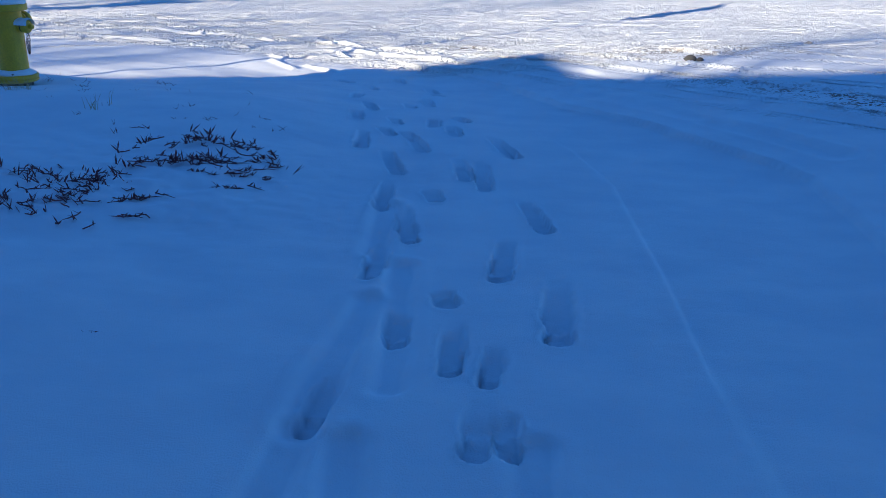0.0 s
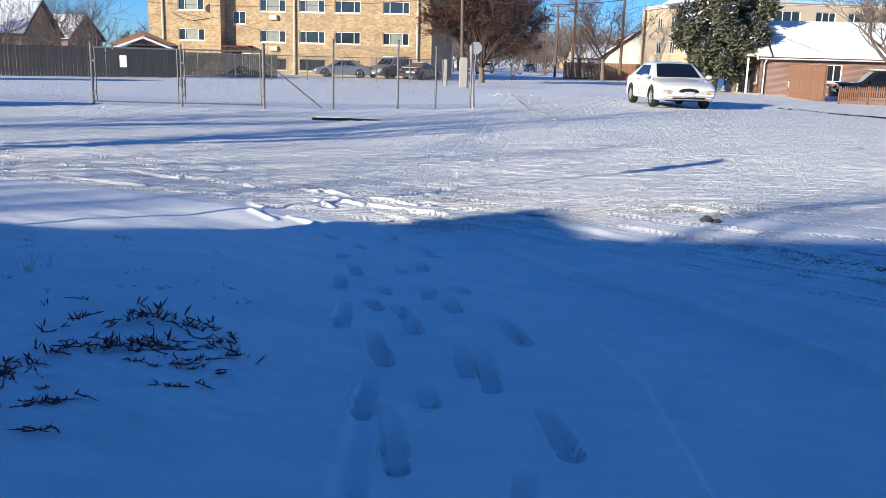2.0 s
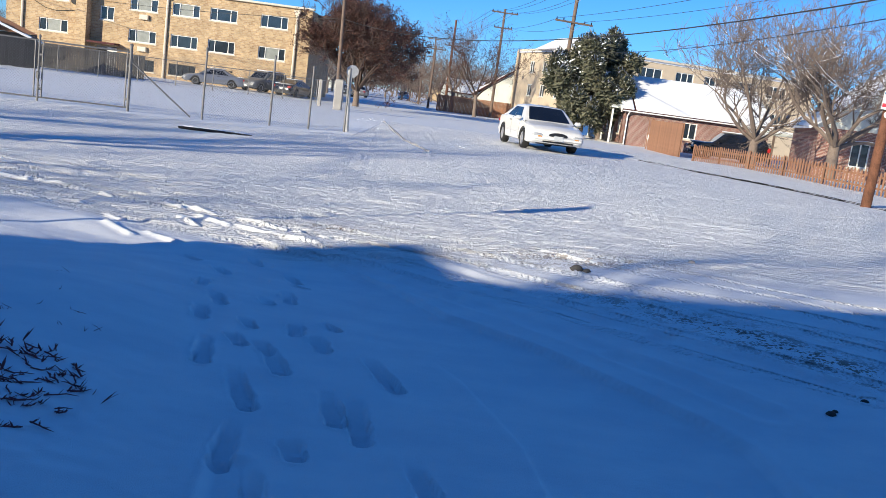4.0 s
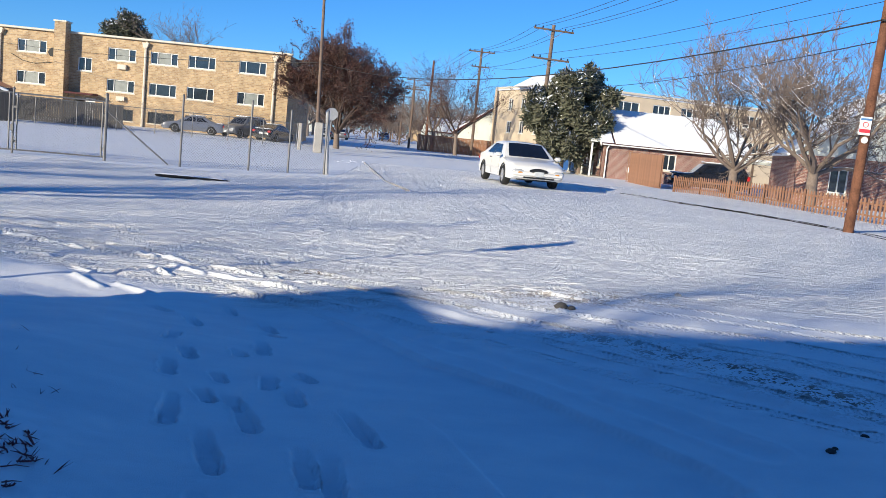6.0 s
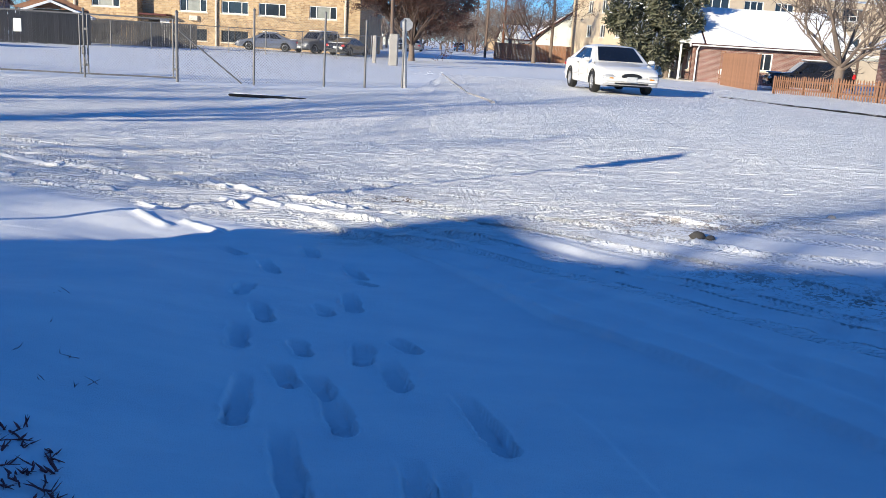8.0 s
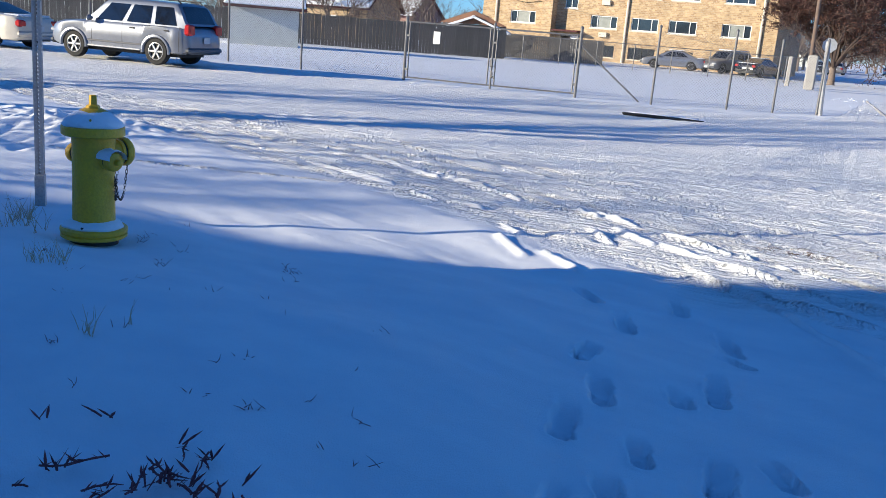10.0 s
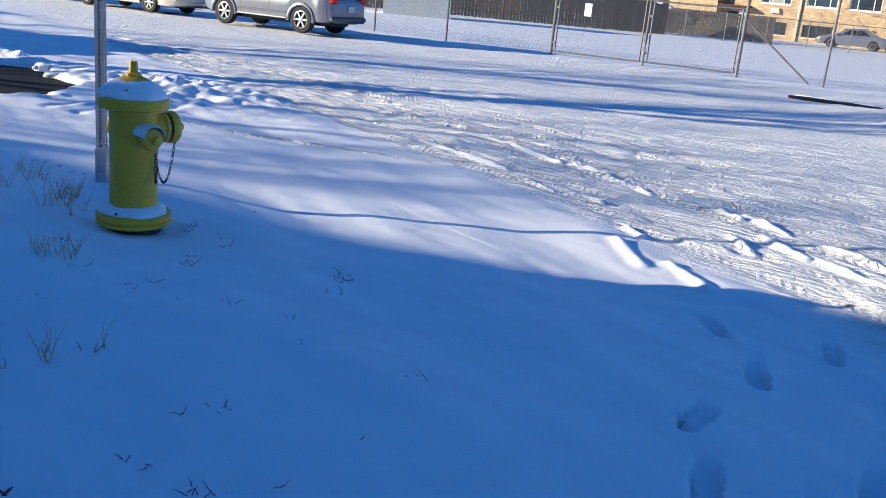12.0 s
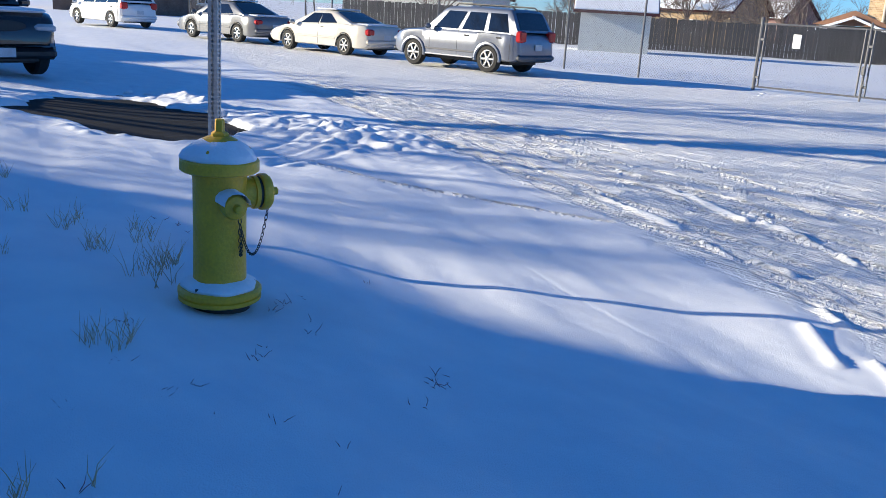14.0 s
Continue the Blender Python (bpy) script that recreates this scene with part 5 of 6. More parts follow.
    for i in range(6):
        for j in range(8):
            cap.f.append((i * 9 + j, i * 9 + j + 1, (i + 1) * 9 + j + 1, (i + 1) * 9 + j))
    part("snow_cap", cap, SNOW, ob, "snow on the hose cap", smooth="all")


hydrant()

# ---- cars ----
def lerp_list(pts, x):
    """Piecewise linear, eased."""
    if x <= pts[0][0]:
        return pts[0][1]
    for (a, u), (b, v) in zip(pts, pts[1:]):
        if x <= b:
            return u + (v - u) * (x - a) / (b - a)
    return pts[-1][1]


def eased(pts, x, reach):
    """The same profile with its corners rounded off."""
    return sum(lerp_list(pts, x + reach * k) for k in (-1, -.5, 0, .5, 1)) / 5


def car(name, m, spec, paint, label, snow=0.0, group="", far=False, front_snow=False):
    """Front towards +x. spec: length, width, height, wheelbase, belt profile, cabin corners."""
    L, W, H, wb, wr = spec["L"], spec["W"], spec["H"], spec["wb"], spec["wheel"]
    ob = thing(name, m, label, "car", group)
    top, cab = spec["top"], spec["cab"]
    ax = spec.get("shift", 0.0)
    axles = (ax + wb / 2, ax - wb / 2)
    n = 34 if far else 74
    zb0 = spec.get("sill", 0.24)
    rings = []
    for i in range(n + 1):
        t = i / n
        x = -L / 2 + L * t
        e = min(t, 1 - t) * L
        w = W / 2 * (0.80 + 0.20 * min(1.0, (e / 0.45)) ** 0.5)
        zt = eased(top, x, 0.10)
        drop = 0.16 * max(0.0, 1 - e / 0.14) ** 2
        zt -= drop
        zb = zb0 + 0.10 * max(0.0, 1 - e / 0.25)
        for a in axles:
            R = wr * 1.16
            if abs(x - a) < R:
                zb = max(zb, wr + math.sqrt(R * R - (x - a) ** 2) * 0.98)
        zb = min(zb, zt - 0.12)
        mid = zb + (zt - zb) * 0.45
        ring = [(x, -w * 0.90, zb), (x, -w * 0.985, zb + 0.03), (x, -w, mid), (x, -w * 0.985, zt - 0.12 * (zt - zb)), (x, -w * 0.94, zt - 0.02), (x, -w * 0.82, zt + 0.012), (x, 0, zt + 0.035)]
        ring += [(x, -y, z) for (_, y, z) in ring[-2::-1]]
        rings.append(ring)
    k = len(rings[0])
    sh = Shape()
    sh.v = [p for r in rings for p in r]
    for i in range(n):
        for j in range(k - 1):
            sh.f.append((i * k + j, i * k + j + 1, (i + 1) * k + j + 1, (i + 1) * k + j))
        sh.f.append((i * k + k - 1, i * k, (i + 1) * k, (i + 1) * k + k - 1))
    sh.f += [tuple(range(k)), tuple(range(n * k, (n + 1) * k))]
    body = part("body", sh, paint, ob, smooth=True)
    part("underbody", Shape().box((0, 0, zb0 + 0.09), (L * 0.93, W * 0.72, 0.2)).box((0, 0, 0.52), (L * 0.80, W * 0.70, 0.55)), BLACK, ob)
    # cabin
    xa, xb, xc, xd = cab
    zbelt = lambda x: lerp_list(top, x) - 0.01
    wbelt, wroof, zr = W / 2 * 0.93, W / 2 * spec.get("tumble", 0.72), H
    A = lambda s: Vector((xa, s * wbelt, zbelt(xa)))
    B = lambda s: Vector((xb, s * wroof, zr - 0.05))
    C = lambda s: Vector((xc, s * wroof, zr - 0.05))
    D = lambda s: Vector((xd, s * wbelt, zbelt(xd)))
    roofline = [(xd - 0.02, zbelt(xd)), (xc, zr - 0.03), ((xb + xc) / 2, zr), (xb, zr - 0.03), (xa + 0.02, zbelt(xa))]
    zroof = lambda x: max(zbelt(x), eased(roofline, x, 0.10))
    rise = lambda x: min(1.0, max(0.0, (zroof(x) - zbelt(x)) / (zr - zbelt(x))))
    wide_at = lambda x: wbelt + (wroof - wbelt) * rise(x)
    cb, st = Shape(), 16 if far else 40
    rings = []
    for i in range(st + 1):
        x = xd + (xa - xd) * i / st
        f, zb, zt, w = rise(x), zbelt(x) - 0.02, zroof(x), wide_at(x)
        side = [(wbelt + (w - wbelt) * v, zb + (zt - zb - 0.06 * f) * v) for v in (0, 0.35, 0.7, 1.0)]
        ring = side + [(w - 0.03 * f, zt - 0.022 * f), (w - 0.10 * f, zt), (w * 0.5, zt + 0.018 * f), (0, zt + 0.025 * f)]
        rings.append([(x, -y, z) for y, z in ring] + [(x, y, z) for y, z in ring[-2::-1]])
    kk = len(rings[0])
    cb.v = [p for r in rings for p in r]
    cb.f = [(i * kk + j, i * kk + j + 1, (i + 1) * kk + j + 1, (i + 1) * kk + j) for i in range(st) for j in range(kk - 1)]
    cabin = part("cabin", cb, paint, ob, smooth=True)

    def glass(nm, q, u0, u1, v0, v1, out):
        """A pane on the face q (bottom a, b; top c, d), a little proud of it."""
        P = lambda u, v: (q[0].lerp(q[1], u)).lerp(q[3].lerp(q[2], u), v)
        c = [P(u0, v0), P(u1, v0), P(u1, v1), P(u0, v1)]
        nn = (c[1] - c[0]).cross(c[3] - c[0]).normalized()
        nn = nn if nn.dot(Vector(out)) > 0 else -nn
        part(nm, Shape().add([p + nn * 0.014 for p in c] + [p - nn * 0.02 for p in c], [(0, 1, 2, 3), (7, 6, 5, 4), (0, 4, 5, 1), (1, 5, 6, 2), (2, 6, 7, 3), (3, 7, 4, 0)]), CARGLASS, cabin)

    def screen(nm, x0, x1):
        """A curved pane that follows the cabin between two stations."""
        sh, n, k = Shape(), 9, 10
        for i in range(n + 1):
            x = x0 + (x1 - x0) * i / n
            for j in range(k + 1):
                s = -0.9 + 1.8 * j / k
                w = (wide_at(x) - 0.07) * s
                sh.v.append((x + (0.006 if x0 > 0 else -0.006), w, zroof(x) + 0.024 * rise(x) * (1 - s * s) + 0.014))
        sh.f = [(i * (k + 1) + j, i * (k + 1) + j + 1, (i + 1) * (k + 1) + j + 1, (i + 1) * (k + 1) + j) for i in range(n) for j in range(k)]
        return part(nm, sh, CARGLASS, cabin, smooth="all")

    screen("windscreen", xa - 0.10 * (xa - xb), xb + 0.08 * (xa - xb))
    screen("rear_window", xd + 0.14 * (xc - xd), xc - 0.06 * (xc - xd))
    cuts = spec["panes"]
    for s in (-1, 1):
        q = [D(s), A(s), B(s), C(s)]
        for u0, u1 in zip(cuts, cuts[1:]):
            glass("side_window", q, u0 + spec.get("pillar", 0.012), u1 - spec.get("pillar", 0.012), 0.10, 0.86, (0, s * 0.95, 0.3))
        if not far:
            for u in cuts:
                xs_ = xd + (xa - xd) * u
                if min(abs(xs_ - a) for a in axles) > wr * 1.2:
                    part("door_seam", Shape().tube([(xs_, s * W / 2 * 0.985, zb0 + 0.06), (xs_, s * W / 2 * 1.0, zb0 + 0.3), (xs_, s * W / 2 * 0.985, zbelt(xs_) - 0.12), (xs_, s * W / 2 * 0.945, zbelt(xs_))], 0.006, 4), BLACK, body)
            for a in axles:
                arc = [(a + wr * 1.15 * math.cos(radians(q)), s * (W / 2 * 0.99), wr + wr * 1.12 * math.sin(radians(q))) for q in range(-8, 189, 14)]
                part("wheel_arch", Shape().tube(arc, spec.get("flare", 0.016), 6), paint if spec.get("flare") else BLACK, body, smooth=True)
    # wheels
    for a in axles:
        for s in (-1, 1):
            wm = Matrix.Translation((a, s * (W / 2 - 0.12), wr)) @ pose(0, 0, 0, -90 * s)
            wh = part("wheel", Shape().lathe([(wr * 0.60, -0.10), (wr * 0.92, -0.11), (wr, -0.07), (wr, 0.07), (wr * 0.93, 0.11), (wr * 0.66, 0.115), (wr * 0.62, 0.06)], 16 if far else 28, wm), RUBBER, ob, "black rubber tyre", smooth=True)
            rim = Shape().lathe([(wr * 0.63, 0.02), (wr * 0.65, 0.105), (wr * 0.60, 0.11), (wr * 0.57, 0.06), (wr * 0.20, 0.045)], 16 if far else 24, wm)
            r = part("rim", rim, RIM if not spec.get("hub") else CAR_CREAM, wh, "", smooth=True)
            if not far:
                for q in range(spec.get("spokes", 6)):
                    part("spoke", Shape().box((wr * 0.36, 0, 0.085), (wr * 0.46, wr * 0.16, 0.03), wm @ pose(0, 0, 0, 0, 0, q * 360 / spec.get("spokes", 6)), bevel=0.01), RIM, wh)
                part("hub_cap", Shape().lathe([(wr * 0.17, 0.06), (wr * 0.16, 0.1), (0.02, 0.11)], 12, wm), RIM, wh)
    # ends
    zf, zrr = lerp_list(top, L / 2 - 0.15), lerp_list(top, -L / 2 + 0.15)
    for s in (-1, 1):
        part("headlight", Shape().box((L / 2 - 0.10, s * W * 0.355, zf - 0.17), (0.22, W * 0.20, 0.15), bevel=0.05), HEADL, ob, smooth=True)
        part("tail_light", Shape().box((-L / 2 + 0.08, s * W * 0.385, zrr - spec.get("tail", 0.17)), (0.20, W * 0.16, spec.get("tail_h", 0.16)), bevel=0.04), TAIL, ob, smooth=True)
        part("mirror", Shape().box((xa - 0.25, s * (W / 2 + 0.10), zbelt(xa) + 0.08), (0.14, 0.22, 0.15), bevel=0.05), paint if spec.get("paint_mirror", True) else BLACK, ob, smooth=True)
        for u in ((0.52, 0.18) if len(cuts) > 3 else (0.45,)):
            xh = xd + (xa - xd) * u
            part("door_handle", Shape().box((xh, s * (W / 2 - 0.005), zbelt(xh) - 0.12), (0.17, 0.03, 0.035), bevel=0.01), BLACK, ob)
        part("side_trim", Shape().box((ax, s * (W / 2 - 0.002), 0.52), (wb - 2.5 * wr, 0.02, 0.05), bevel=0.008), spec.get("trim", paint), ob)
    if spec.get("fog"):
        for s in (-1, 1):
            part("fog_light", Shape().box((L / 2 - 0.02, s * W * 0.33, 0.47), (0.12, 0.20, 0.075), bevel=0.03), AMBER, ob, "amber fog light", smooth=True)
    part("front_bumper", Shape().box((L / 2 - 0.06, 0, 0.44), (0.20, W * 0.90, 0.20), bevel=0.07), spec.get("bumper", paint), ob, smooth=True)
    part("rear_bumper", Shape().box((-L / 2 + 0.06, 0, 0.46), (0.22, W * 0.92, 0.20), bevel=0.07), spec.get("bumper", paint), ob, smooth=True)
    gr = part("grille", Shape().lathe([(0.5, 0), (0.5, 0.03), (0.42, 0.035)], 28, Matrix.Translation((L / 2 - 0.035, 0, zf - 0.14)) @ pose(0, 0, 0, 0, 83) @ Matrix.Diagonal((0.19, spec.get("grille", 0.62), 1, 1))), BLACK, ob)
    part("number_plate", Shape().box((L / 2 + 0.045, 0, 0.46), (0.012, 0.31, 0.155)), PLATE, ob)
    part("number_plate", Shape().box((-L / 2 - 0.035, 0, zrr - 0.32), (0.02, 0.31, 0.155)), PLATE, ob)
    part("lower_intake", Shape().box((L / 2 + 0.035, s * 0, 0.335), (0.02, W * 0.55, 0.05), bevel=0.01), BLACK, ob)
    if snow:
        t = snow
        part("snow_cover", Shape().box(((xb + xc) / 2, 0, zr + t / 2 + 0.01), (abs(xb - xc) * 1.0, wroof * 1.75, t), bevel=t * 0.45), SNOW, ob, "snow on the roof", smooth=True)
        part("snow_cover", Shape().box(((L / 2 + xa) / 2 - 0.02, 0, (zbelt(xa) + zf) / 2 + 0.045), ((L / 2 - xa) * 0.84, W * 0.80, 0.07), pose(0, 0, 0), bevel=0.03), SNOW, ob, "snow on the bonnet", smooth=True) if front_snow else None
        if abs(xd + L / 2) > 0.35:
            part("snow_cover", Shape().box(((-L / 2 + xd) / 2 + 0.05, 0, zrr + 0.05), ((L / 2 + xd) * 0.75, W * 0.76, 0.06), bevel=0.025), SNOW, ob, "snow on the boot lid", smooth=True)
    return ob


SEDAN = dict(L=5.0, W=1.87, H=1.43, wb=2.85, wheel=0.325, top=[(-2.5, .86), (-2.3, .96), (-1.35, 1.0), (0.8, .96), (1.25, .90), (2.1, .78), (2.5, .62)], cab=(1.30, 0.42, -0.78, -1.75), panes=(0.17, 0.50, 0.86), grille=0.62, fog=True)
COUPE = dict(L=4.85, W=1.78, H=1.36, wb=2.74, wheel=0.32, top=[(-2.42, .86), (-2.2, .97), (-1.3, .99), (0.7, .92), (1.2, .86), (2.0, .72), (2.42, .56)], cab=(1.25, 0.30, -0.65, -1.65), panes=(0.20, 0.52, 0.87), grille=0.4, hub=True, tail_h=0.2)
SUV = dict(L=4.62, W=1.80, H=1.72, wb=2.72, wheel=0.37, sill=0.34, shift=0.08, top=[(-2.31, 1.02), (-2.1, 1.08), (0.6, 1.08), (1.1, 1.06), (2.0, 0.98), (2.31, .80)], cab=(1.05, 0.38, -1.92, -2.22), panes=(0.06, 0.33, 0.62, 0.93), pillar=0.026, tumble=0.80, flare=0.05, grille=0.5, tail=0.05, tail_h=0.30, trim=CAR_GREY, bumper=mat("grey_bumper", (0.10, 0.11, 0.13), 0.5))
VAN = dict(L=4.7, W=1.85, H=1.72, wb=2.9, wheel=0.33, top=[(-2.35, 1.0), (0.8, 1.0), (1.4, .95), (2.1, .78), (2.35, .6)], cab=(1.6, 0.55, -1.95, -2.25), tumble=0.8, panes=(0.04, 0.3, 0.58, 0.86), grille=0.4, tail=0.05, tail_h=0.3)
TRUCK = dict(L=5.2, W=1.95, H=1.85, wb=3.1, wheel=0.45, sill=0.50, shift=0.1, top=[(-2.6, 1.15), (0.6, 1.18), (1.0, 1.18), (2.3, 1.12), (2.6, .95)], cab=(0.95, 0.3, -2.2, -2.45), tumble=0.8, flare=0.06, panes=(0.05, 0.35, 0.62, 0.92), grille=0.75, bumper=BLACK, tail=0.05, tail_h=0.3)

car("sedan", pose(5.35, 31.6, gz(5.35, 31.6) + 0.01, 0, 0, -84.0), SEDAN, CAR_WHITE, "white rounded sedan with an oval dark grille on the snowy street", 0.0)
sv = car("suv", pose(-19.35, 23.25, 0.02, 0, 0, 188.0), SUV, CAR_SILVER, "silver-blue four-door suv parked beside the wire fence", 0.0, "parked cars")
for s in (-1, 1):
    part("roof_rail", Shape().tube([(0.2, s * 0.52, 1.72), (0.1, s * 0.53, 1.79), (-1.75, s * 0.53, 1.78), (-1.85, s * 0.52, 1.70)], 0.022, 6), BLACK, sv)
    part("running_board", Shape().box((0.05, s * 0.88, 0.38), (1.75, 0.16, 0.05), bevel=0.015), RIM, sv)
part("wiper", Shape().tube([(-2.2, 0.1, 1.12), (-2.13, -0.35, 1.25)], 0.012, 4), BLACK, sv)
car("sedan", pose(-25.55, 22.8, 0.02, 0, 0, 188.0), COUPE, CAR_CREAM, "pale cream sedan with red tail lights and snowy boot", 0.05, "parked cars")
car("sedan", pose(-31.7, 22.4, 0.02, 0, 0, 188.0), SEDAN, CAR_GREY, "grey sedan parked in the row, snow on its roof", 0.05, "parked cars")
car("minivan", pose(-41.5, 21.6, 0.02, 0, 0, 188.0), VAN, CAR_WHITE, "white snow-covered minivan parked at the end of the row", 0.08, "parked cars", front_snow=True)
car("suv", pose(-19.2, 9.75, 0.03, 0, 0, 4.0), TRUCK, CAR_BLACK, "black high-riding suv with snow on its bonnet", 0.08, front_snow=True)
car("sedan", pose(-14.4, 75.4, 0.0, 0, 0, 184.0), SEDAN, CAR_SILVER, "silver sedan parked before the tan apartments", 0.06, "cars in the lot", far=True)
car("suv", pose(-10.6, 76.6, 0.0, 0, 0, 240.0), SUV, CAR_GREY, "grey suv with a snowy roof in the car park", 0.10, "cars in the lot", far=True)
car("sedan", pose(-8.0, 76.2, 0.0, 0, 0, 70.0), COUPE, CAR_BLACK, "dark sedan with red lights in the car park", 0.06, "cars in the lot", far=True)
car("suv", pose(20.6, 53.6, 0.0, 0, 0, 172.0), SUV, CAR_BLACK, "black suv with a snow-covered front beside the brick house", 0.08, far=True, front_snow=True)
for x, y, mt in ((-4.5, 128.0, CAR_GREY), (-5.0, 142.0, CAR_WHITE), (2.0, 165.0, SIGN_BLUE), (-6, 118, CAR_BLACK)):
    car("sedan", pose(x, y, 0.0, 0, 0, 88.0), SEDAN, mt, "distant parked sedan along the far street", 0.06, "far street cars", far=True)

# ---- trees ----
def bare_tree(name, x, y, h, seed, label, trunk=0.18, trunk_h=0.22, spread=0.55, levels=4, kids=(5, 5, 5, 4), leaves=0, leaf_mat=None, snow=0, base=None, droop=0.0, fine=0.013):
    rnd = random.Random(seed)
    ob = thing(name, pose(x, y, gz(x, y) - 0.05 if base is None else base), label, "tree")
    tr, limbs, ends, snowy = Shape(), Shape(), [], Shape()
    th = h * trunk_h
    lean = Vector((rnd.uniform(-.04, .04), rnd.uniform(-.04, .04), 1))
    tr.tube([(0, 0, -0.2), (0, 0, 0.12), lean * th * 0.5, lean * th], [trunk * 1.35, trunk * 1.08, trunk * 0.95, trunk * 0.85], 10)
    part("trunk", tr, BARK, ob, smooth=True)

    def grow(p, d, ln, r, lv):
        pts, q, dd = [p], Vector(p), Vector(d)
        n = 4 if lv < 2 else 3
        for k in range(n):
            dd = (dd + Vector((rnd.gauss(0, .17), rnd.gauss(0, .17), rnd.gauss(0.05 - droop, .12)))).normalized()
            q = q + dd * (ln / n)
            pts.append(Vector(q))
        rr = [r * (1 - 0.62 * k / n) for k in range(n + 1)]
        limbs.tube(pts, rr, 6 if lv == 0 else (4 if lv == 1 else 3), False)
        if snow and lv < 3 and abs(d.z) < 0.8:
            snowy.tube([v + Vector((0, 0, rr[i] * 0.75)) for i, v in enumerate(pts)], [max(0.007, c * 0.42) for c in rr], 4, False)
        if lv >= levels - 1:
            ends.append((pts[-1], dd))
            return
        for k in range(kids[min(lv + 1, len(kids) - 1)]):
            t = rnd.uniform(0.25, 1.0) if k else 1.0
            i = min(n - 1, int(t * n))
            b = pts[i].lerp(pts[i + 1], t * n - i)
            side = Vector((rnd.gauss(0, 1), rnd.gauss(0, 1), rnd.gauss(0.15, .6))).normalized()
            nd = (dd * rnd.uniform(0.55, 1.0) + side * rnd.uniform(0.4, 0.85)).normalized()
            grow(b, nd, ln * rnd.uniform(0.46, 0.72), max(fine, r * (1 - 0.6 * t) * 0.66), lv + 1)

    for k in range(kids[0]):
        a = 2 * math.pi * (k + rnd.uniform(-.3, .3)) / kids[0]
        up = rnd.uniform(0.55, 1.25)
        d = Vector((math.cos(a) * spread * 1.5, math.sin(a) * spread * 1.5, up)).normalized()
        grow(lean * th * rnd.uniform(0.82, 1.0), d, (h - th) * rnd.uniform(0.50, 0.68), trunk * 0.44, 0)
    part("crown", limbs, DARK_TWIG if leaves > 3 else TWIG, ob)
    if snow:
        part("snow_cover", snowy, SNOW, ob)
    if leaves:
        lf = Shape()
        for p, d in ends:
            for k in range(leaves):
                c = p + Vector((rnd.gauss(0, .13), rnd.gauss(0, .13), rnd.gauss(-.05, .13)))
                u = Vector((rnd.gauss(0, 1), rnd.gauss(0, 1), rnd.gauss(0, 1))).normalized() * 0.06
                w = u.orthogonal().normalized() * 0.045
                lf.add([c - u, c + w, c + u, c - w], [(0, 1, 2, 3)])
        tagged(part("leaves", lf, leaf_mat or RUST_LEAF, ob, "withered brown leaves"), kind="stuff")
    return ob


bare_tree("bare_tree", 18.3, 44.3, 7.3, 11, "bare pale-brown tree behind the picket fence, snow on limbs", 0.24, 0.20, 0.8, 5, (8, 5, 5, 5, 4), snow=1)
bare_tree("bare_tree", 19.4, 38.4, 7.8, 12, "broad bare tree with a thick trunk behind the picket fence", 0.26, 0.20, 0.8, 5, (9, 5, 5, 5, 4), snow=1)
bare_tree("leafy_brown_tree", -2.7, 72.5, 7.9, 13, "large tree with withered reddish-brown leaves beside the tan apartments", 0.24, 0.16, 0.44, 5, (12, 6, 5, 4, 4), leaves=9, fine=0.026)
bare_tree("leafy_brown_tree", 8.6, 92.0, 9.0, 14, "dark tree with withered leaves along the far street", 0.2, 0.25, 0.6, 4, (6, 5, 5, 4), leaves=5)
bare_tree("bare_tree", 6.9, 104.0, 10.0, 15, "tall pale bare tree along the far street", 0.22, 0.25, 0.4, 4, (6, 5, 5, 4))
bare_tree("leafy_brown_tree", 13.4, 104.0, 7.0, 16, "brown-leaved tree before the tan block", 0.2, 0.2, 0.6, 4, (6, 5, 4, 4), leaves=4)
for i, (x, y, h) in enumerate(((-37.0, 62.0, 6.5), (-32.5, 64.0, 6.0), (-29.5, 62.5, 5.5), (-42, 58, 6), (-52, 50, 6.5))):
    bare_tree("bare_tree", x, y, h, 20 + i, "bushy bare tree behind the board fence", 0.13, 0.08, 0.5, 4, (8, 5, 4, 4))
for i, (x, y, h) in enumerate(((-9, 125, 8), (10.5, 132, 8), (-10, 150, 9), (9.5, 165, 9), (-11, 180, 9), (8.5, 200, 9), (-9, 215, 10), (5, 240, 10), (-6, 260, 10), (0, 300, 11), (-14, 135, 8), (14, 145, 8), (-15, 165, 9))):
    bare_tree("bare_tree", x, y, h, 40 + i, "bare street tree in the distance", 0.2, 0.2, 0.6, 4, (6, 5, 4, 3), leaves=2 if i % 3 == 0 else 0)
for i, (x, y, h) in enumerate(((-7.5, 152, 7.5), (-4.4, 160, 7), (-1.4, 172, 8), (1.6, 158, 7), (4.4, 150, 7.5), (6.6, 128, 7), (8.8, 118, 8), (-0.2, 205, 9), (3.2, 215, 9), (-10.5, 170, 9), (11.8, 140, 8))):
    bare_tree("leafy_brown_tree", x, y, h, 90 + i, "twiggy brown tree closing off the far street", 0.2, 0.12, 0.7, 4, (7, 5, 5, 4), leaves=3 if i % 2 else 1, fine=0.03)
bare_tree("bare_tree", -20.5, 97.0, 13.2, 60, "bare tree top showing above the apartment roof", 0.25, 0.45, 0.6, 4, (7, 5, 5, 4))
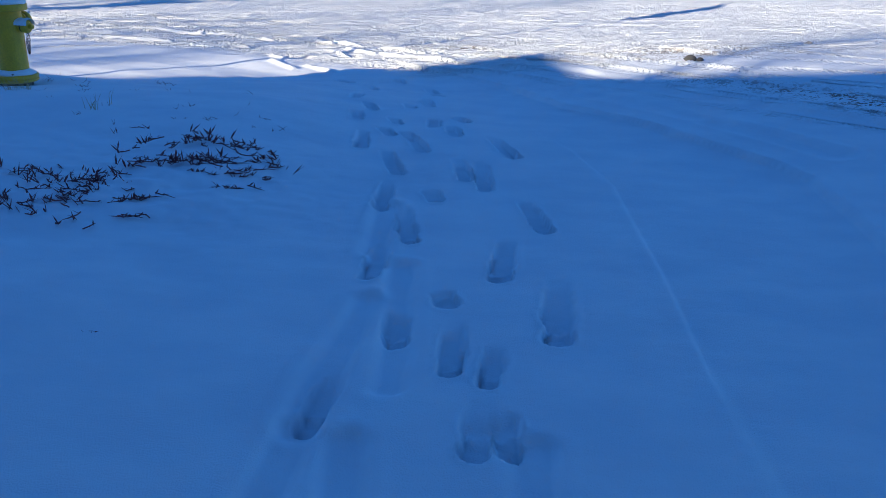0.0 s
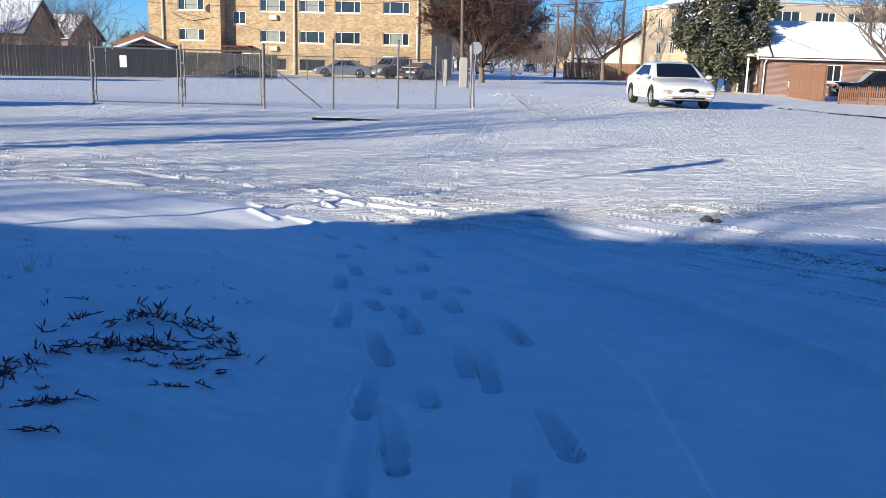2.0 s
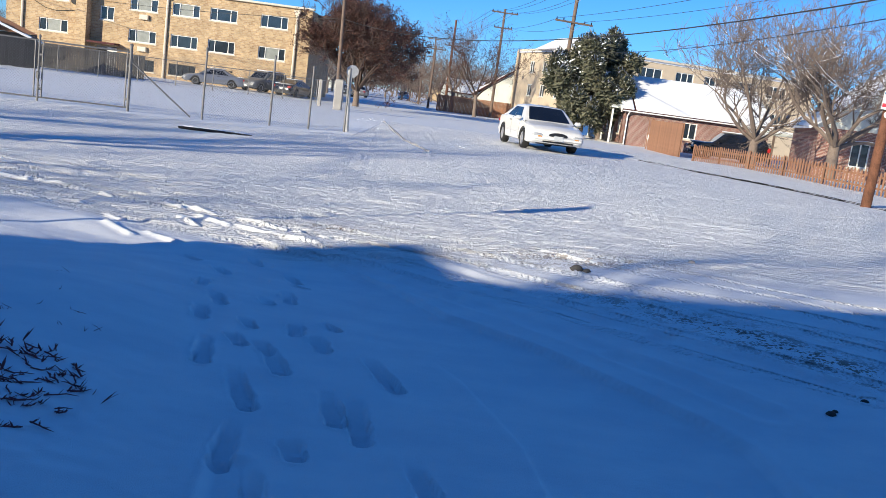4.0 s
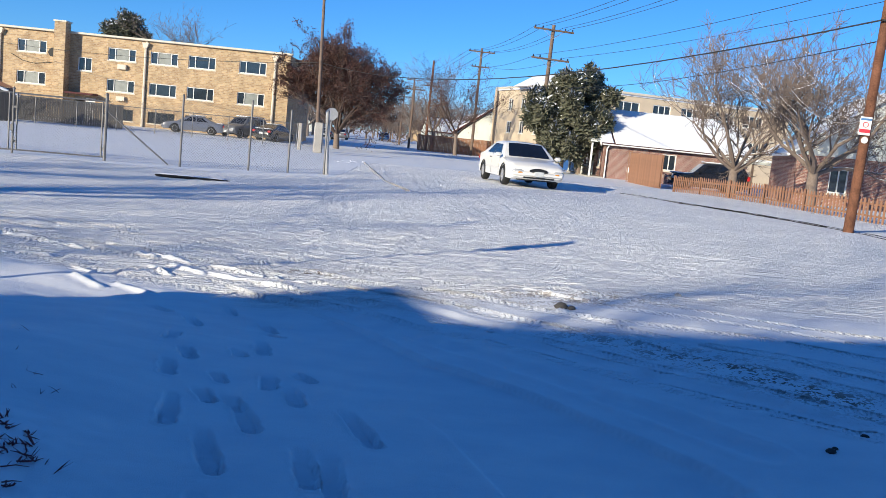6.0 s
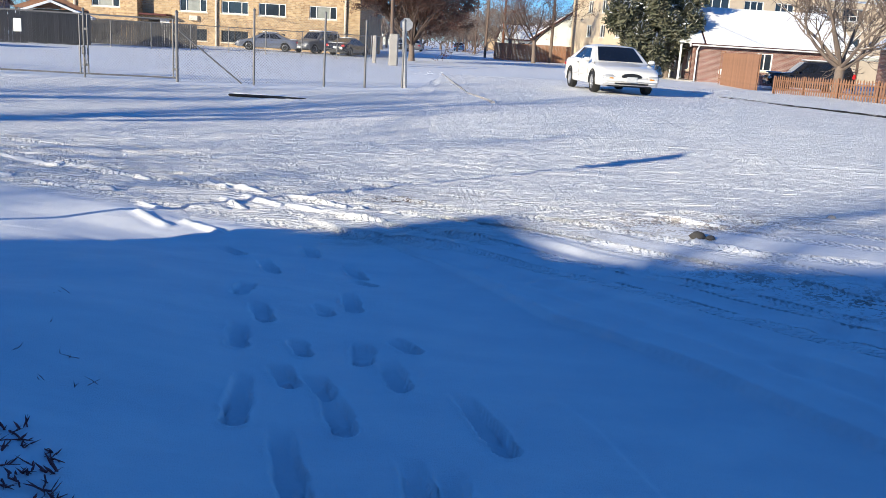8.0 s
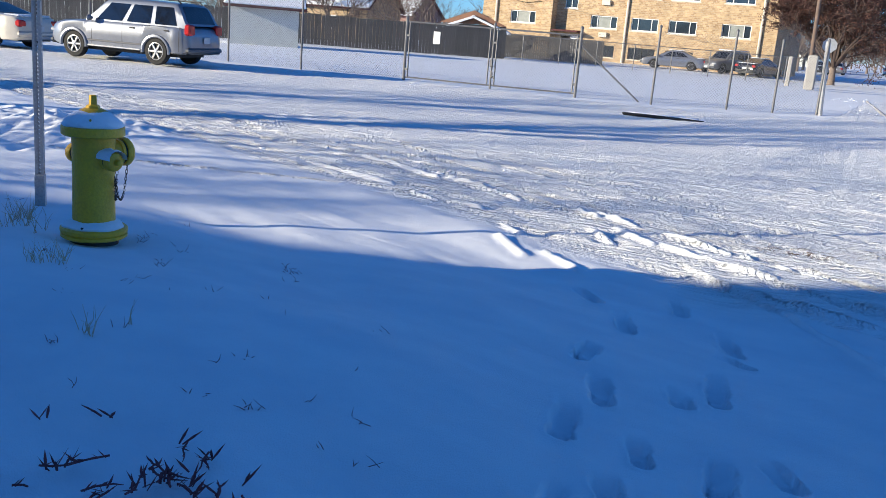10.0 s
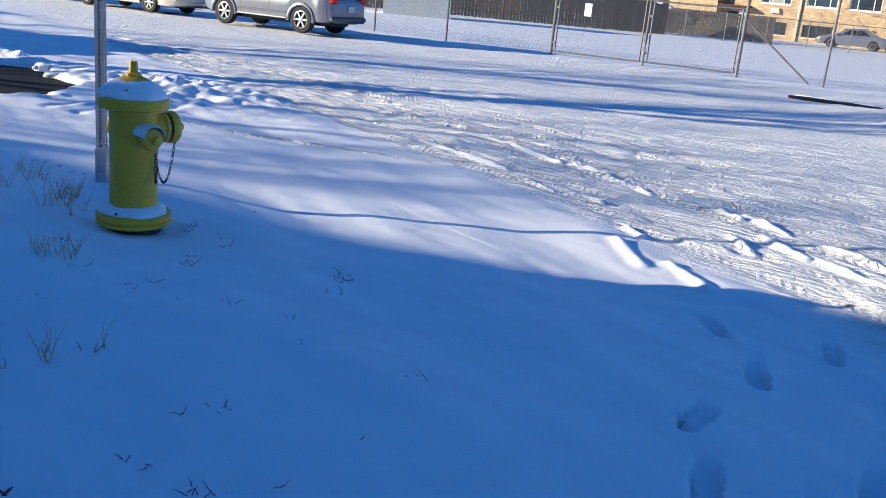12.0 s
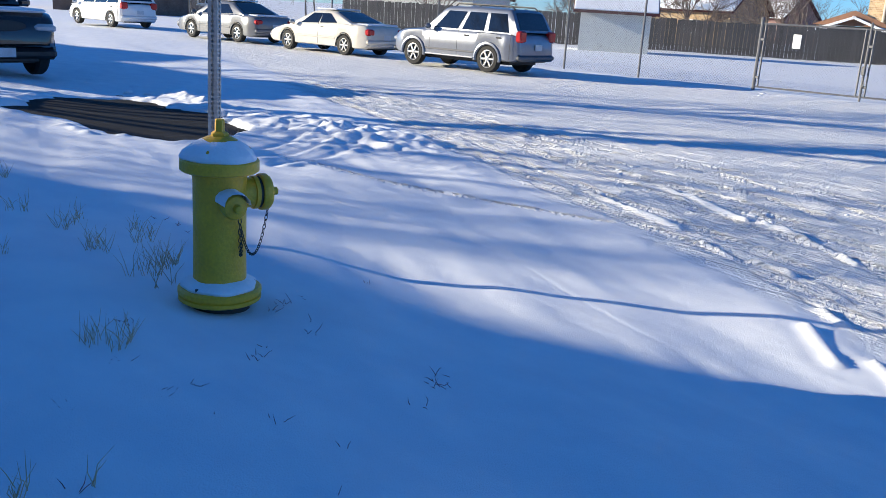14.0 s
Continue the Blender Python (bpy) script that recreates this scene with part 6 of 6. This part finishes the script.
bare_tree("bare_tree", -19.0, 5.5, 9.5, 78, "thick-trunked bare street tree at the sunny kerb", 0.27, 0.5, 0.5, 4, (6, 5, 4, 3))
bare_tree("bare_tree", -24.1, 6.6, 9.5, 79, "forked bare street tree at the sunny kerb", 0.2, 0.45, 0.5, 4, (6, 5, 4, 3))
# unseen tree behind the apartment house, put there to half-shade the snowy apron
bare_tree("bare_tree", -27.1, -11.1, 9.4, 83, "dense twiggy bare tree added out of view to shade the apron", 0.2, 0.74, 0.5, 5, (5, 4, 4, 4, 3), fine=0.009)
# bare trees along the kerb on the sunny side, which streak the road with shade
for i, (x, y, h) in enumerate(((-22.3, 0.8, 11.0), (-28.2, 3.4, 9.5), (-19.0, -14.5, 15.5))):
    bare_tree("bare_tree", x, y, h, 70 + i, "bare street tree at the sunny kerb", 0.2, 0.25, 0.6, 4, (6, 5, 4, 3))


def evergreen(name, x, y, lobes, label, trunks, n=230, seed=5):
    """Crown of small needle tufts gathered in clumps."""
    rnd = random.Random(seed)
    ob = thing(name, pose(x, y, gz(x, y)), label, "tree")
    for (tx, ty, r, h) in trunks:
        part("trunk", Shape().tube([(tx, ty, -0.2), (tx * 0.9, ty, h * 0.5), (tx * 0.6, ty, h)], [r, r * 0.8, r * 0.5], 9), BARK, ob, smooth=True)
    tufts, white = Shape(), Shape()
    for (cx, cy, cz, rx, rz) in lobes:
        for k in range(n):
            d = Vector((rnd.gauss(0, 1), rnd.gauss(0, 1), rnd.gauss(0, 1))).normalized()
            rad = rnd.uniform(0.25, 1.15)
            c = Vector((cx + d.x * rx * rad, cy + d.y * rx * rad, cz + d.z * rz * rad))
            for j in range(6):
                u = (d + Vector((rnd.gauss(0, .8), rnd.gauss(0, .8), rnd.gauss(0.2, .8)))).normalized() * rnd.uniform(0.12, 0.42)
                w = u.orthogonal().normalized() * 0.075
                tgt = white if (d.z > 0.35 and rnd.random() < 0.16) else tufts
                o = Vector((rnd.gauss(0, .12), rnd.gauss(0, .12), rnd.gauss(0, .12)))
                tgt.add([c + o - u * .3, c + o + w, c + o + u, c + o - w], [(0, 1, 2, 3)])
    tagged(part("crown", tufts, FIR, ob), kind="stuff")
    tagged(part("snow_dusting", white, SNOW, ob), kind="stuff")
    return ob


rl = random.Random(3)
LOBES = []
for k in range(66):
    a, t = rl.uniform(0, 6.28), rl.uniform(0, 1)
    rr = 3.0 * math.sin(math.pi * min(1, 0.22 + t * 0.72)) ** 0.8
    LOBES.append((rr * math.cos(a) * rl.uniform(.45, 1.15), rr * math.sin(a) * rl.uniform(.45, 1.1), 1.7 + t * 5.0 + rl.uniform(-.3, .5), rl.uniform(.3, .75), rl.uniform(.45, 1.1)))
evergreen("evergreen_tree", 14.2, 64.0, LOBES, "dense dark green juniper tree dusted with snow", [(0.9, 0, 0.24, 3.5), (-0.4, 0.3, 0.18, 3.2)], 170)
evergreen("evergreen_tree", -26.5, 97.0, [(0, 0, 9.2, 1.8, 1.2), (0.9, 0, 10.0, 1.1, .9), (-1.0, 0, 9.3, 1.1, .9), (0.3, 0, 10.6, .8, .7), (1.8, 0, 9.0, .9, .7)], "dark pine top rising behind the apartment roof", [(0, 0, 0.3, 9.0)], 220, 8)


# ---- weeds poking through the snow ----
def sprig(sh, p, rnd, n, ln, lean, w):
    for k in range(n):
        a = rnd.uniform(0, 6.283)
        d = Vector((math.cos(a) * lean * rnd.uniform(.3, 1.2), math.sin(a) * lean * rnd.uniform(.3, 1.2), 1)).normalized()
        L = ln * rnd.uniform(0.45, 1.15)
        q = Vector(p) + Vector((rnd.gauss(0, .012), rnd.gauss(0, .012), -0.01))
        m = q + d * L * 0.5
        e = m + (d + Vector((rnd.gauss(0, .3), rnd.gauss(0, .3), -0.15))).normalized() * L * 0.5
        sh.tube([q, m, e], [w, w * 0.85, w * 0.2], 3, False)


def blade(sh, p, d, L, w, rnd):
    """One pointed leaf with a raised midrib, bent a little."""
    side = d.cross(Vector((rnd.gauss(0, .4), rnd.gauss(0, .4), 1))).normalized() * w
    lift = side.cross(d).normalized() * w * 0.5
    bend = Vector((rnd.gauss(0, .10), rnd.gauss(0, .10), rnd.uniform(-.05, .16))) * L
    a, m, e = p - d * 0.008, p + d * L * 0.45 + bend * 0.4, p + d * L + bend
    sh.add([a - side * .6, a + side * .6, m + side, m - side, e, m + lift, a + lift], [(0, 6, 5, 3), (6, 1, 2, 5), (3, 5, 4), (5, 2, 4), (0, 3, 2, 1), (3, 4, 2)])


def creeper(sh, x, y, head, L, n, rnd):
    """A stem lying on the snow with pointed leaves standing off it."""
    pts = []
    for k in range(4):
        px, py = x + math.cos(head) * L * k / 3 + rnd.gauss(0, .006), y + math.sin(head) * L * k / 3 + rnd.gauss(0, .006)
        pts.append(Vector((px, py, gz(px, py) + 0.006 + rnd.uniform(0, .012))))
    sh.tube(pts, [0.0035, 0.0035, 0.003, 0.001], 4)
    for k in range(n):
        t = rnd.uniform(0, 2.6)
        p = pts[int(t)].lerp(pts[int(t) + 1], t % 1)
        a = head + rnd.gauss(0, .8)
        up = rnd.uniform(.1, 1.1)
        blade(sh, p, Vector((math.cos(a), math.sin(a), up)).normalized(), rnd.uniform(.018, .046), rnd.uniform(.0029, .0050), rnd)


def fan(sh, x, y, n, L, rnd):
    """A few pointed leaves rising out of one spot."""
    p = Vector((x, y, gz(x, y) + 0.004))
    for k in range(n):
        a, up = rnd.uniform(0, 6.283), rnd.uniform(.25, 1.7)
        blade(sh, p + Vector((rnd.gauss(0, .008), rnd.gauss(0, .008), 0)), Vector((math.cos(a), math.sin(a), up)).normalized(), L * rnd.uniform(.45, 1.05), rnd.uniform(.0040, .0066), rnd)


def weed_bed():
    """Creeping stems and leaf fans: dense rows in the middle, single leaves round them."""
    rnd = random.Random(17)
    sh = Shape()
    # centre, spread along, spread across, heading, stems, fans
    rows = [
        (-1.48, 4.78, 0.16, 0.05, 0.25, 14, 12), (-1.3, 4.86, 0.14, 0.05, 0.1, 14, 9), (-1.24, 5.15, 0.17, 0.05, -0.4, 12, 9), (-1.48, 5.16, 0.12, 0.06, -0.3, 6, 6),
        (-1.06, 4.98, 0.1, 0.06, -0.3, 7, 4), (-1.26, 4.62, 0.18, 0.03, 0, 9, 0), (-1.09, 4.68, 0.09, 0.06, 0.2, 5, 3), (-1.1, 4.38, 0.08, 0.02, 0.3, 4, 2),
        (-1.6, 5.05, 0.06, 0.05, 1.0, 4, 3), (-1.83, 5.09, 0.05, 0.03, 0.8, 2, 3), (-1.76, 4.65, 0.12, 0.05, 0.3, 3, 6), (-1.86, 4.45, 0.1, 0.07, -0.5, 11, 6),
        (-1.74, 4.3, 0.13, 0.04, -0.1, 12, 5), (-2.08, 4.4, 0.13, 0.07, -0.4, 8, 5), (-1.83, 4.17, 0.13, 0.05, -0.2, 11, 5), (-1.87, 4.0, 0.1, 0.05, 0, 4, 4),
        (-1.52, 4.09, 0.12, 0.02, 0.45, 9, 2), (-1.36, 3.86, 0.07, 0.008, 0.3, 4, 0), (-1.62, 3.71, 0.06, 0.04, 1.4, 2, 2), (-1.96, 3.86, 0.22, 0.09, 0, 7, 7),
        (-2.29, 4.42, 0.2, 0.15, 0, 3, 7), (-2.15, 4.03, 0.25, 0.12, 0, 6, 8), 
        (-1.99, 5.37, 0.12, 0.06, 0.2, 1, 2), (-1.44, 5.3, 0.14, 0.05, -0.4, 6, 4),
        (-0.96, 4.85, 0.1, 0.05, 0.2, 4, 2), (-1.88, 4.89, 0.08, 0.05, 0, 2, 2), (-0.96, 4.45, 0.02, 0.01, 0.15, 1, 0), (-2.55, 3.98, 0.3, 0.2, 0, 3, 6),
    ]
    for cx, cy, sx, sy, head, stems, fans in rows:
        c, s = math.cos(head), math.sin(head)
        for k in range(stems + fans):
            u, v = rnd.gauss(0, .72) * sx, rnd.gauss(0, .95) * sy
            x, y = 1.05 * (cx + u * c - v * s) - 0.03, cy + u * s + v * c + 0.08
            if k < stems:
                h = head + rnd.gauss(0, .45) + (math.pi if rnd.random() < .3 else 0)
                L = rnd.uniform(.05, .14)
                creeper(sh, x - math.cos(h) * L / 2, y - math.sin(h) * L / 2, h, L, rnd.randint(2, 6), rnd)
            else:
                fan(sh, x, y, rnd.choice((1, 2, 2, 3, 4)), rnd.uniform(.045, .085), rnd)
    tagged(part("dead_weeds", sh, WEED), "dark purplish-brown dead weeds poking through snow", "plants", kind="stuff")


weed_bed()


def tufts():
    rnd = random.Random(23)
    straw = [(-4.64, 7.33), (-4.83, 7.52), (-3.75, 6.74), (-7.46, 7.4), (-5.78, 7.25), (-5.26, 6.78), (-5.25, 7.22), (-5.63, 7.64), (-3.78, 6.74), (-2.82, 6.19), (-6.27, 7.13), (-4.77, 7.38), (-4.87, 7.5), (-3.85, 6.78), (-5.97, 7.36), (-5.31, 7.26), (-5.41, 7.55)]
    for x, y in straw:
        x, y = x + 0.17, y - 0.17
        sh = Shape()
        big = 1.5 if abs(x + 4.3) < .2 else 1.0
        for k in range(int(4 * big)):
            sprig(sh, (x + rnd.gauss(0, .05 * big), y + rnd.gauss(0, .05 * big), gz(x, y)), rnd, 4, 0.14 * big, 0.6, 0.0018)
        tagged(part("grass_tuft", sh, STRAW), "dry straw-coloured grass tuft sticking out of snow", "grass", "yard tufts", kind="stuff")
    twigs = [(-4.0, 7.6), (-4.04, 7.72), (-4.12, 7.87), (-3.42, 7.21), (-3.21, 6.72), (-3.24, 6.77), (-3.3, 6.44), (-3.58, 6.72), (-4.0, 6.92), (-4.02, 6.84), (-2.93, 7.73), (-4.34, 8.45), (-3.26, 6.74), (-3.58, 6.71), (-3.3, 6.45), (-3.0, 6.83), (-2.9, 6.95), (-2.97, 7.75), (-4.07, 7.73), (-3.66, 7.59), (-3.46, 7.24), (-2.6, 7.05), (-4.74, 6.85), (-4.01, 6.91), (-2.81, 7.51), (-2.89, 6.01), (-3.27, 6.86), (-3.54, 7.33), (-3.78, 7.71), (-3.04, 7.83), (-1.94, 7.0), (-1.78, 6.51), (-1.89, 6.0), (-2.13, 5.96), (-1.55, 5.95), (-1.56, 6.17), (-2.52, 5.78), (-2.82, 6.27), (-1.78, 6.16), (-2.22, 6.23), (-2.36, 6.86), (-2.17, 6.31), (-5.96, 7.93), (-5.76, 7.98), (-5.58, 7.98), (-1.41, 5.95), (-1.28, 2.87)]
    sh = Shape()
    for x, y in twigs:
        x, y = x + 0.16, y - 0.2
        sprig(sh, (x, y, gz(x, y)), rnd, rnd.choice((1, 2, 3, 5)), 0.048, 1.5, 0.0018)
        if rnd.random() < 0.6:
            sprig(sh, (x + .04, y + .02, gz(x, y)), rnd, 2, 0.06, 2.4, 0.0016)
    tagged(part("dead_twigs", sh, WEED), "thin dark dead twigs sticking out of snow", "plants", kind="stuff")
    # snow clods and stones on the road
    for x, y, r, mt in ((2.27, 9.53, .06, FENCE_GREY), (2.36, 9.48, .035, FENCE_GREY), (3.75, 10.45, .04, CONCRETE), (3.08, 5.89, .028, HYD_DARK), (3.43, 6.15, .026, HYD_DARK), (3.13, 5.94, .018, HYD_DARK)):
        sh = Shape().lathe([(.2 * r, -.3 * r), (.9 * r, -.1 * r), (r, .3 * r), (.6 * r, .8 * r), (.1 * r, .95 * r)], 8, pose(x, y, gz(x, y) + 0.01), lambda a, i: 1 + .25 * math.sin(2 * a + i) + .15 * math.sin(5 * a + 2 * i))
        tagged(part("clod", sh, mt, smooth="all"), "small frozen clod lying on the snow", "stone", "road clods")


tufts()


def clumps():
    """Trodden and thrown lumps of snow: along the far footpath, the fence foot and the dug-out parking place."""
    rnd = random.Random(31)
    sh = Shape()

    def lump(x, y, r):
        ph = rnd.uniform(0, 6)
        sh.lathe([(r, -.02), (r * .95, r * .12), (r * .6, r * .28), (r * .1, r * .34)], 7, pose(x, y, gz(x, y) - 0.01, 0, 0, rnd.uniform(0, 90)) @ Matrix.Diagonal((rnd.uniform(.7, 1.8), 1, 1, 1)), lambda a, i: 1 + .22 * math.sin(2 * a + ph + i) + .14 * math.sin(5 * a + ph))

    for k in range(60):
        y = rnd.uniform(27, 52)
        lump(0.1 - 0.03 * (y - 24) + rnd.gauss(0, .55), y, rnd.uniform(.015, .04))
    for k in range(110):
        x = rnd.uniform(-24, 3)
        lump(x, 26.5 + 0.11 * (x + 13) + rnd.gauss(0, .5), rnd.uniform(.02, .05))
    for k in range(60):
        lump(-13.3 + rnd.gauss(0, 1.2), 11.6 + rnd.gauss(0, .14), rnd.uniform(.03, .10))
    for k in range(120):
        x = rnd.uniform(-7, 3.5)
        lump(x, 12.6 - 0.28 * (x + 5) + rnd.gauss(0, .7), rnd.uniform(.012, .035))
    tagged(part("snow_clumps", sh, SNOW_G, smooth="all"), "loose trodden lumps of snow along the road", "snow", kind="stuff")


clumps()


def far_woods():
    """Bare trees closing the far street and the skyline."""
    rnd = random.Random(77)
    sh = Shape()

    def spray(p, d, ln, r, lv):
        e = p + d * ln
        sh.tube([p, (p + e) / 2 + Vector((rnd.gauss(0, .06), rnd.gauss(0, .06), 0)) * ln, e], [r, r * .75, r * .45], 3, False)
        if lv:
            for k in range(5 if lv > 1 else 6):
                nd = (d * .7 + Vector((rnd.gauss(0, .55), rnd.gauss(0, .55), rnd.gauss(.1, .4)))).normalized()
                spray(p.lerp(e, rnd.uniform(.45, 1)), nd, ln * rnd.uniform(.5, .75), max(r * .55, .03), lv - 1)

    for k in range(85):
        y = rnd.uniform(150, 380)
        x = rnd.choice((-1, 1)) * rnd.uniform(7, 13 + 0.22 * y) if k < 65 else rnd.uniform(-12, 12)
        y = y if k < 65 else rnd.uniform(330, 420)
        h = rnd.uniform(6, 11)
        spray(Vector((x, y, -.3)), Vector((0, 0, 1)), h * .42, .2, 3)
    for k in range(26):
        spray(Vector((rnd.uniform(-120, -40), rnd.uniform(60, 110), -.3)), Vector((0, 0, 1)), rnd.uniform(2.5, 4), .15, 3)
    tagged(part("far_woods", sh, TWIG), "hazy brown bare trees in the distance", "trees", kind="stuff")


far_woods()


# ---- sheds and houses in the distance ----
def gable_house(name, x, y, turn, L, D, E, R, wall, roof, label, base=0.0):
    ob = thing(name, pose(x, y, base, 0, 0, turn), label, "house")
    part("wall", wall_with_holes(-L / 2, L / 2, -0.3, E, [(-L * .25, 1.5, 1.1, 1.1), (L * .25, 1.5, 1.1, 1.1)] if L > 5 else [], -D / 2, -D / 2 + .2), wall, ob)
    part("wall", Shape().box((0, D / 2 - .1, E / 2 - .15), (L, .2, E + .3)), wall, ob)
    gm = Matrix(((0, 1, 0, 0), (1, 0, 0, 0), (0, 0, 1, 0), (0, 0, 0, 1)))
    for s in (-1, 1):
        part("gable", Shape().prism([(-D / 2 + .2, -.3), (D / 2 - .2, -.3), (D / 2 - .2, E), (0, R), (-D / 2 + .2, E)], s * (L / 2 - .1) - .1, s * (L / 2 - .1) + .1, gm), wall, ob)
    if L > 5:
        for s in (-.25, .25):
            window(ob, L * s, 1.5, 1.1, 1.1, -D / 2 + .08, (1, 1))
    sl = math.atan2(R - E, D / 2)
    for s in (1, -1):
        ln = (D / 2 + .4) / math.cos(sl)
        m = Matrix.Translation((0, 0, R)) @ pose(0, 0, 0, s * math.degrees(sl))
        rf = part("roof", Shape().box((0, -s * ln / 2, .05), (L + .8, ln, .12), m), roof, ob)
        part("snow_cover", Shape().box((0, -s * ln / 2, .16), (L + .7, ln - .1, .12), m, bevel=.04), SNOW, rf)
    return ob


gable_house("garden_shed", -30.8, 44.5, 38, 3.6, 3.0, 2.1, 2.8, SIDING, SHINGLE, "pale grey shed with a snowy roof beside the board fence")
pv = thing("park_kiosk", pose(-25.2, 60.6, 0, 0, 0, 18), "small brown gabled shelter with a snowy roof behind the lot", "shelter")
part("gable", Shape().prism([(-2.3, 2.1), (2.3, 2.1), (0, 3.0)], -1.2, -1.1), CEDAR, pv)
for s in (-1, 1):
    part("roof", Shape().box((s * 1.25, 0, 0), (2.7, 3.2, .14), Matrix.Translation((0, 0, 2.58)) @ pose(0, 0, 0, 0, s * 21)), SNOW, pv, "snowy roof slope")
    for yy in (-1.0, 1.0):
        part("post", Shape().box((s * 2.0, yy, 1.0), (.16, .16, 2.3)), POLE_GREY, pv)
part("back_wall", Shape().box((0, 1.1, 1.0), (4.0, .1, 2.2)), FENCE_GREY, pv)
gable_house("house", -47.0, 74.0, 10, 13, 9, 2.9, 5.6, TAN_BRICK, SHINGLE, "tan house with a snowy roof behind bare trees")
gable_house("house", -62.0, 58.0, 25, 12, 9, 2.9, 5.4, SIDING, SHINGLE, "pale house with a snowy roof behind the board fence")
gable_house("house", -68.0, 36.0, 60, 14, 9, 3.0, 5.6, POLE_GREY, SHINGLE, "dark house with snowy roof at the end of the street")
gable_house("house", 14.6, 106.0, 75, 9, 8, 2.6, 5.4, SIDING, SHINGLE, "white house with a steep snowy roof along the far street")
gable_house("house", 11.0, 122.0, 5, 8, 8, 2.4, 4.0, SIDING, SHINGLE, "pale house with a snowy roof along the far street")
for i, (x, y) in enumerate(((-17, 140), (16, 150), (-18, 175), (15, 190), (-17, 215), (14, 235), (-40, 130), (40, 120), (60, 100), (-60, 110))):
    gable_house("house", x, y, 90 if i < 6 else 0, 12, 9, 3.0, 5.8, (RED_BRICK, SIDING, TAN_BRICK)[i % 3], SHINGLE, "distant house with a snowy roof")
of = thing("privacy_fence", pose(9.6, 100.0, 0, 0, 0, 0), "orange-brown board fence along the far street", "fence")
bd = Shape().box((0, 0, 0.9), (0.14, 0.03, 1.8)).mesh("board", CEDAR)
for i in range(55):
    o = new("board", bd)
    o.parent = of
    o.matrix_local = pose(-4.5 + i * 0.15, 0, 0)
bx = thing("dumpster", pose(16.2, 71.5, 0, 0, 0, -8), "blue metal dumpster with snow on its lid", "dumpster")
part("bin", Shape().prism([(-1.0, 0.1), (1.0, 0.1), (1.1, 1.3), (-1.1, 1.3)], -0.6, 0.6), BLUE, bx)
part("lid", Shape().box((0, 0, 1.36), (2.25, 1.3, 0.08), bevel=0.02), SNOW, bx, "snow-covered lid")
part("panel", Shape().box((0.25, -0.62, 0.95), (1.1, 0.02, 0.42)), WHITE, bx, "pale panel")
fe = thing("iron_fence", pose(11.6, 72.5, 0, 0, 0, -10), "black iron fence panels before the tan block", "fence")
for i in range(46):
    part("bar", Shape().box((i * 0.2, 0, 0.85), (0.03, 0.03, 1.7)), BLACK, fe)
for z in (0.15, 1.6):
    part("rail", Shape().box((4.5, 0, z), (9.2, 0.035, 0.04)), BLACK, fe)
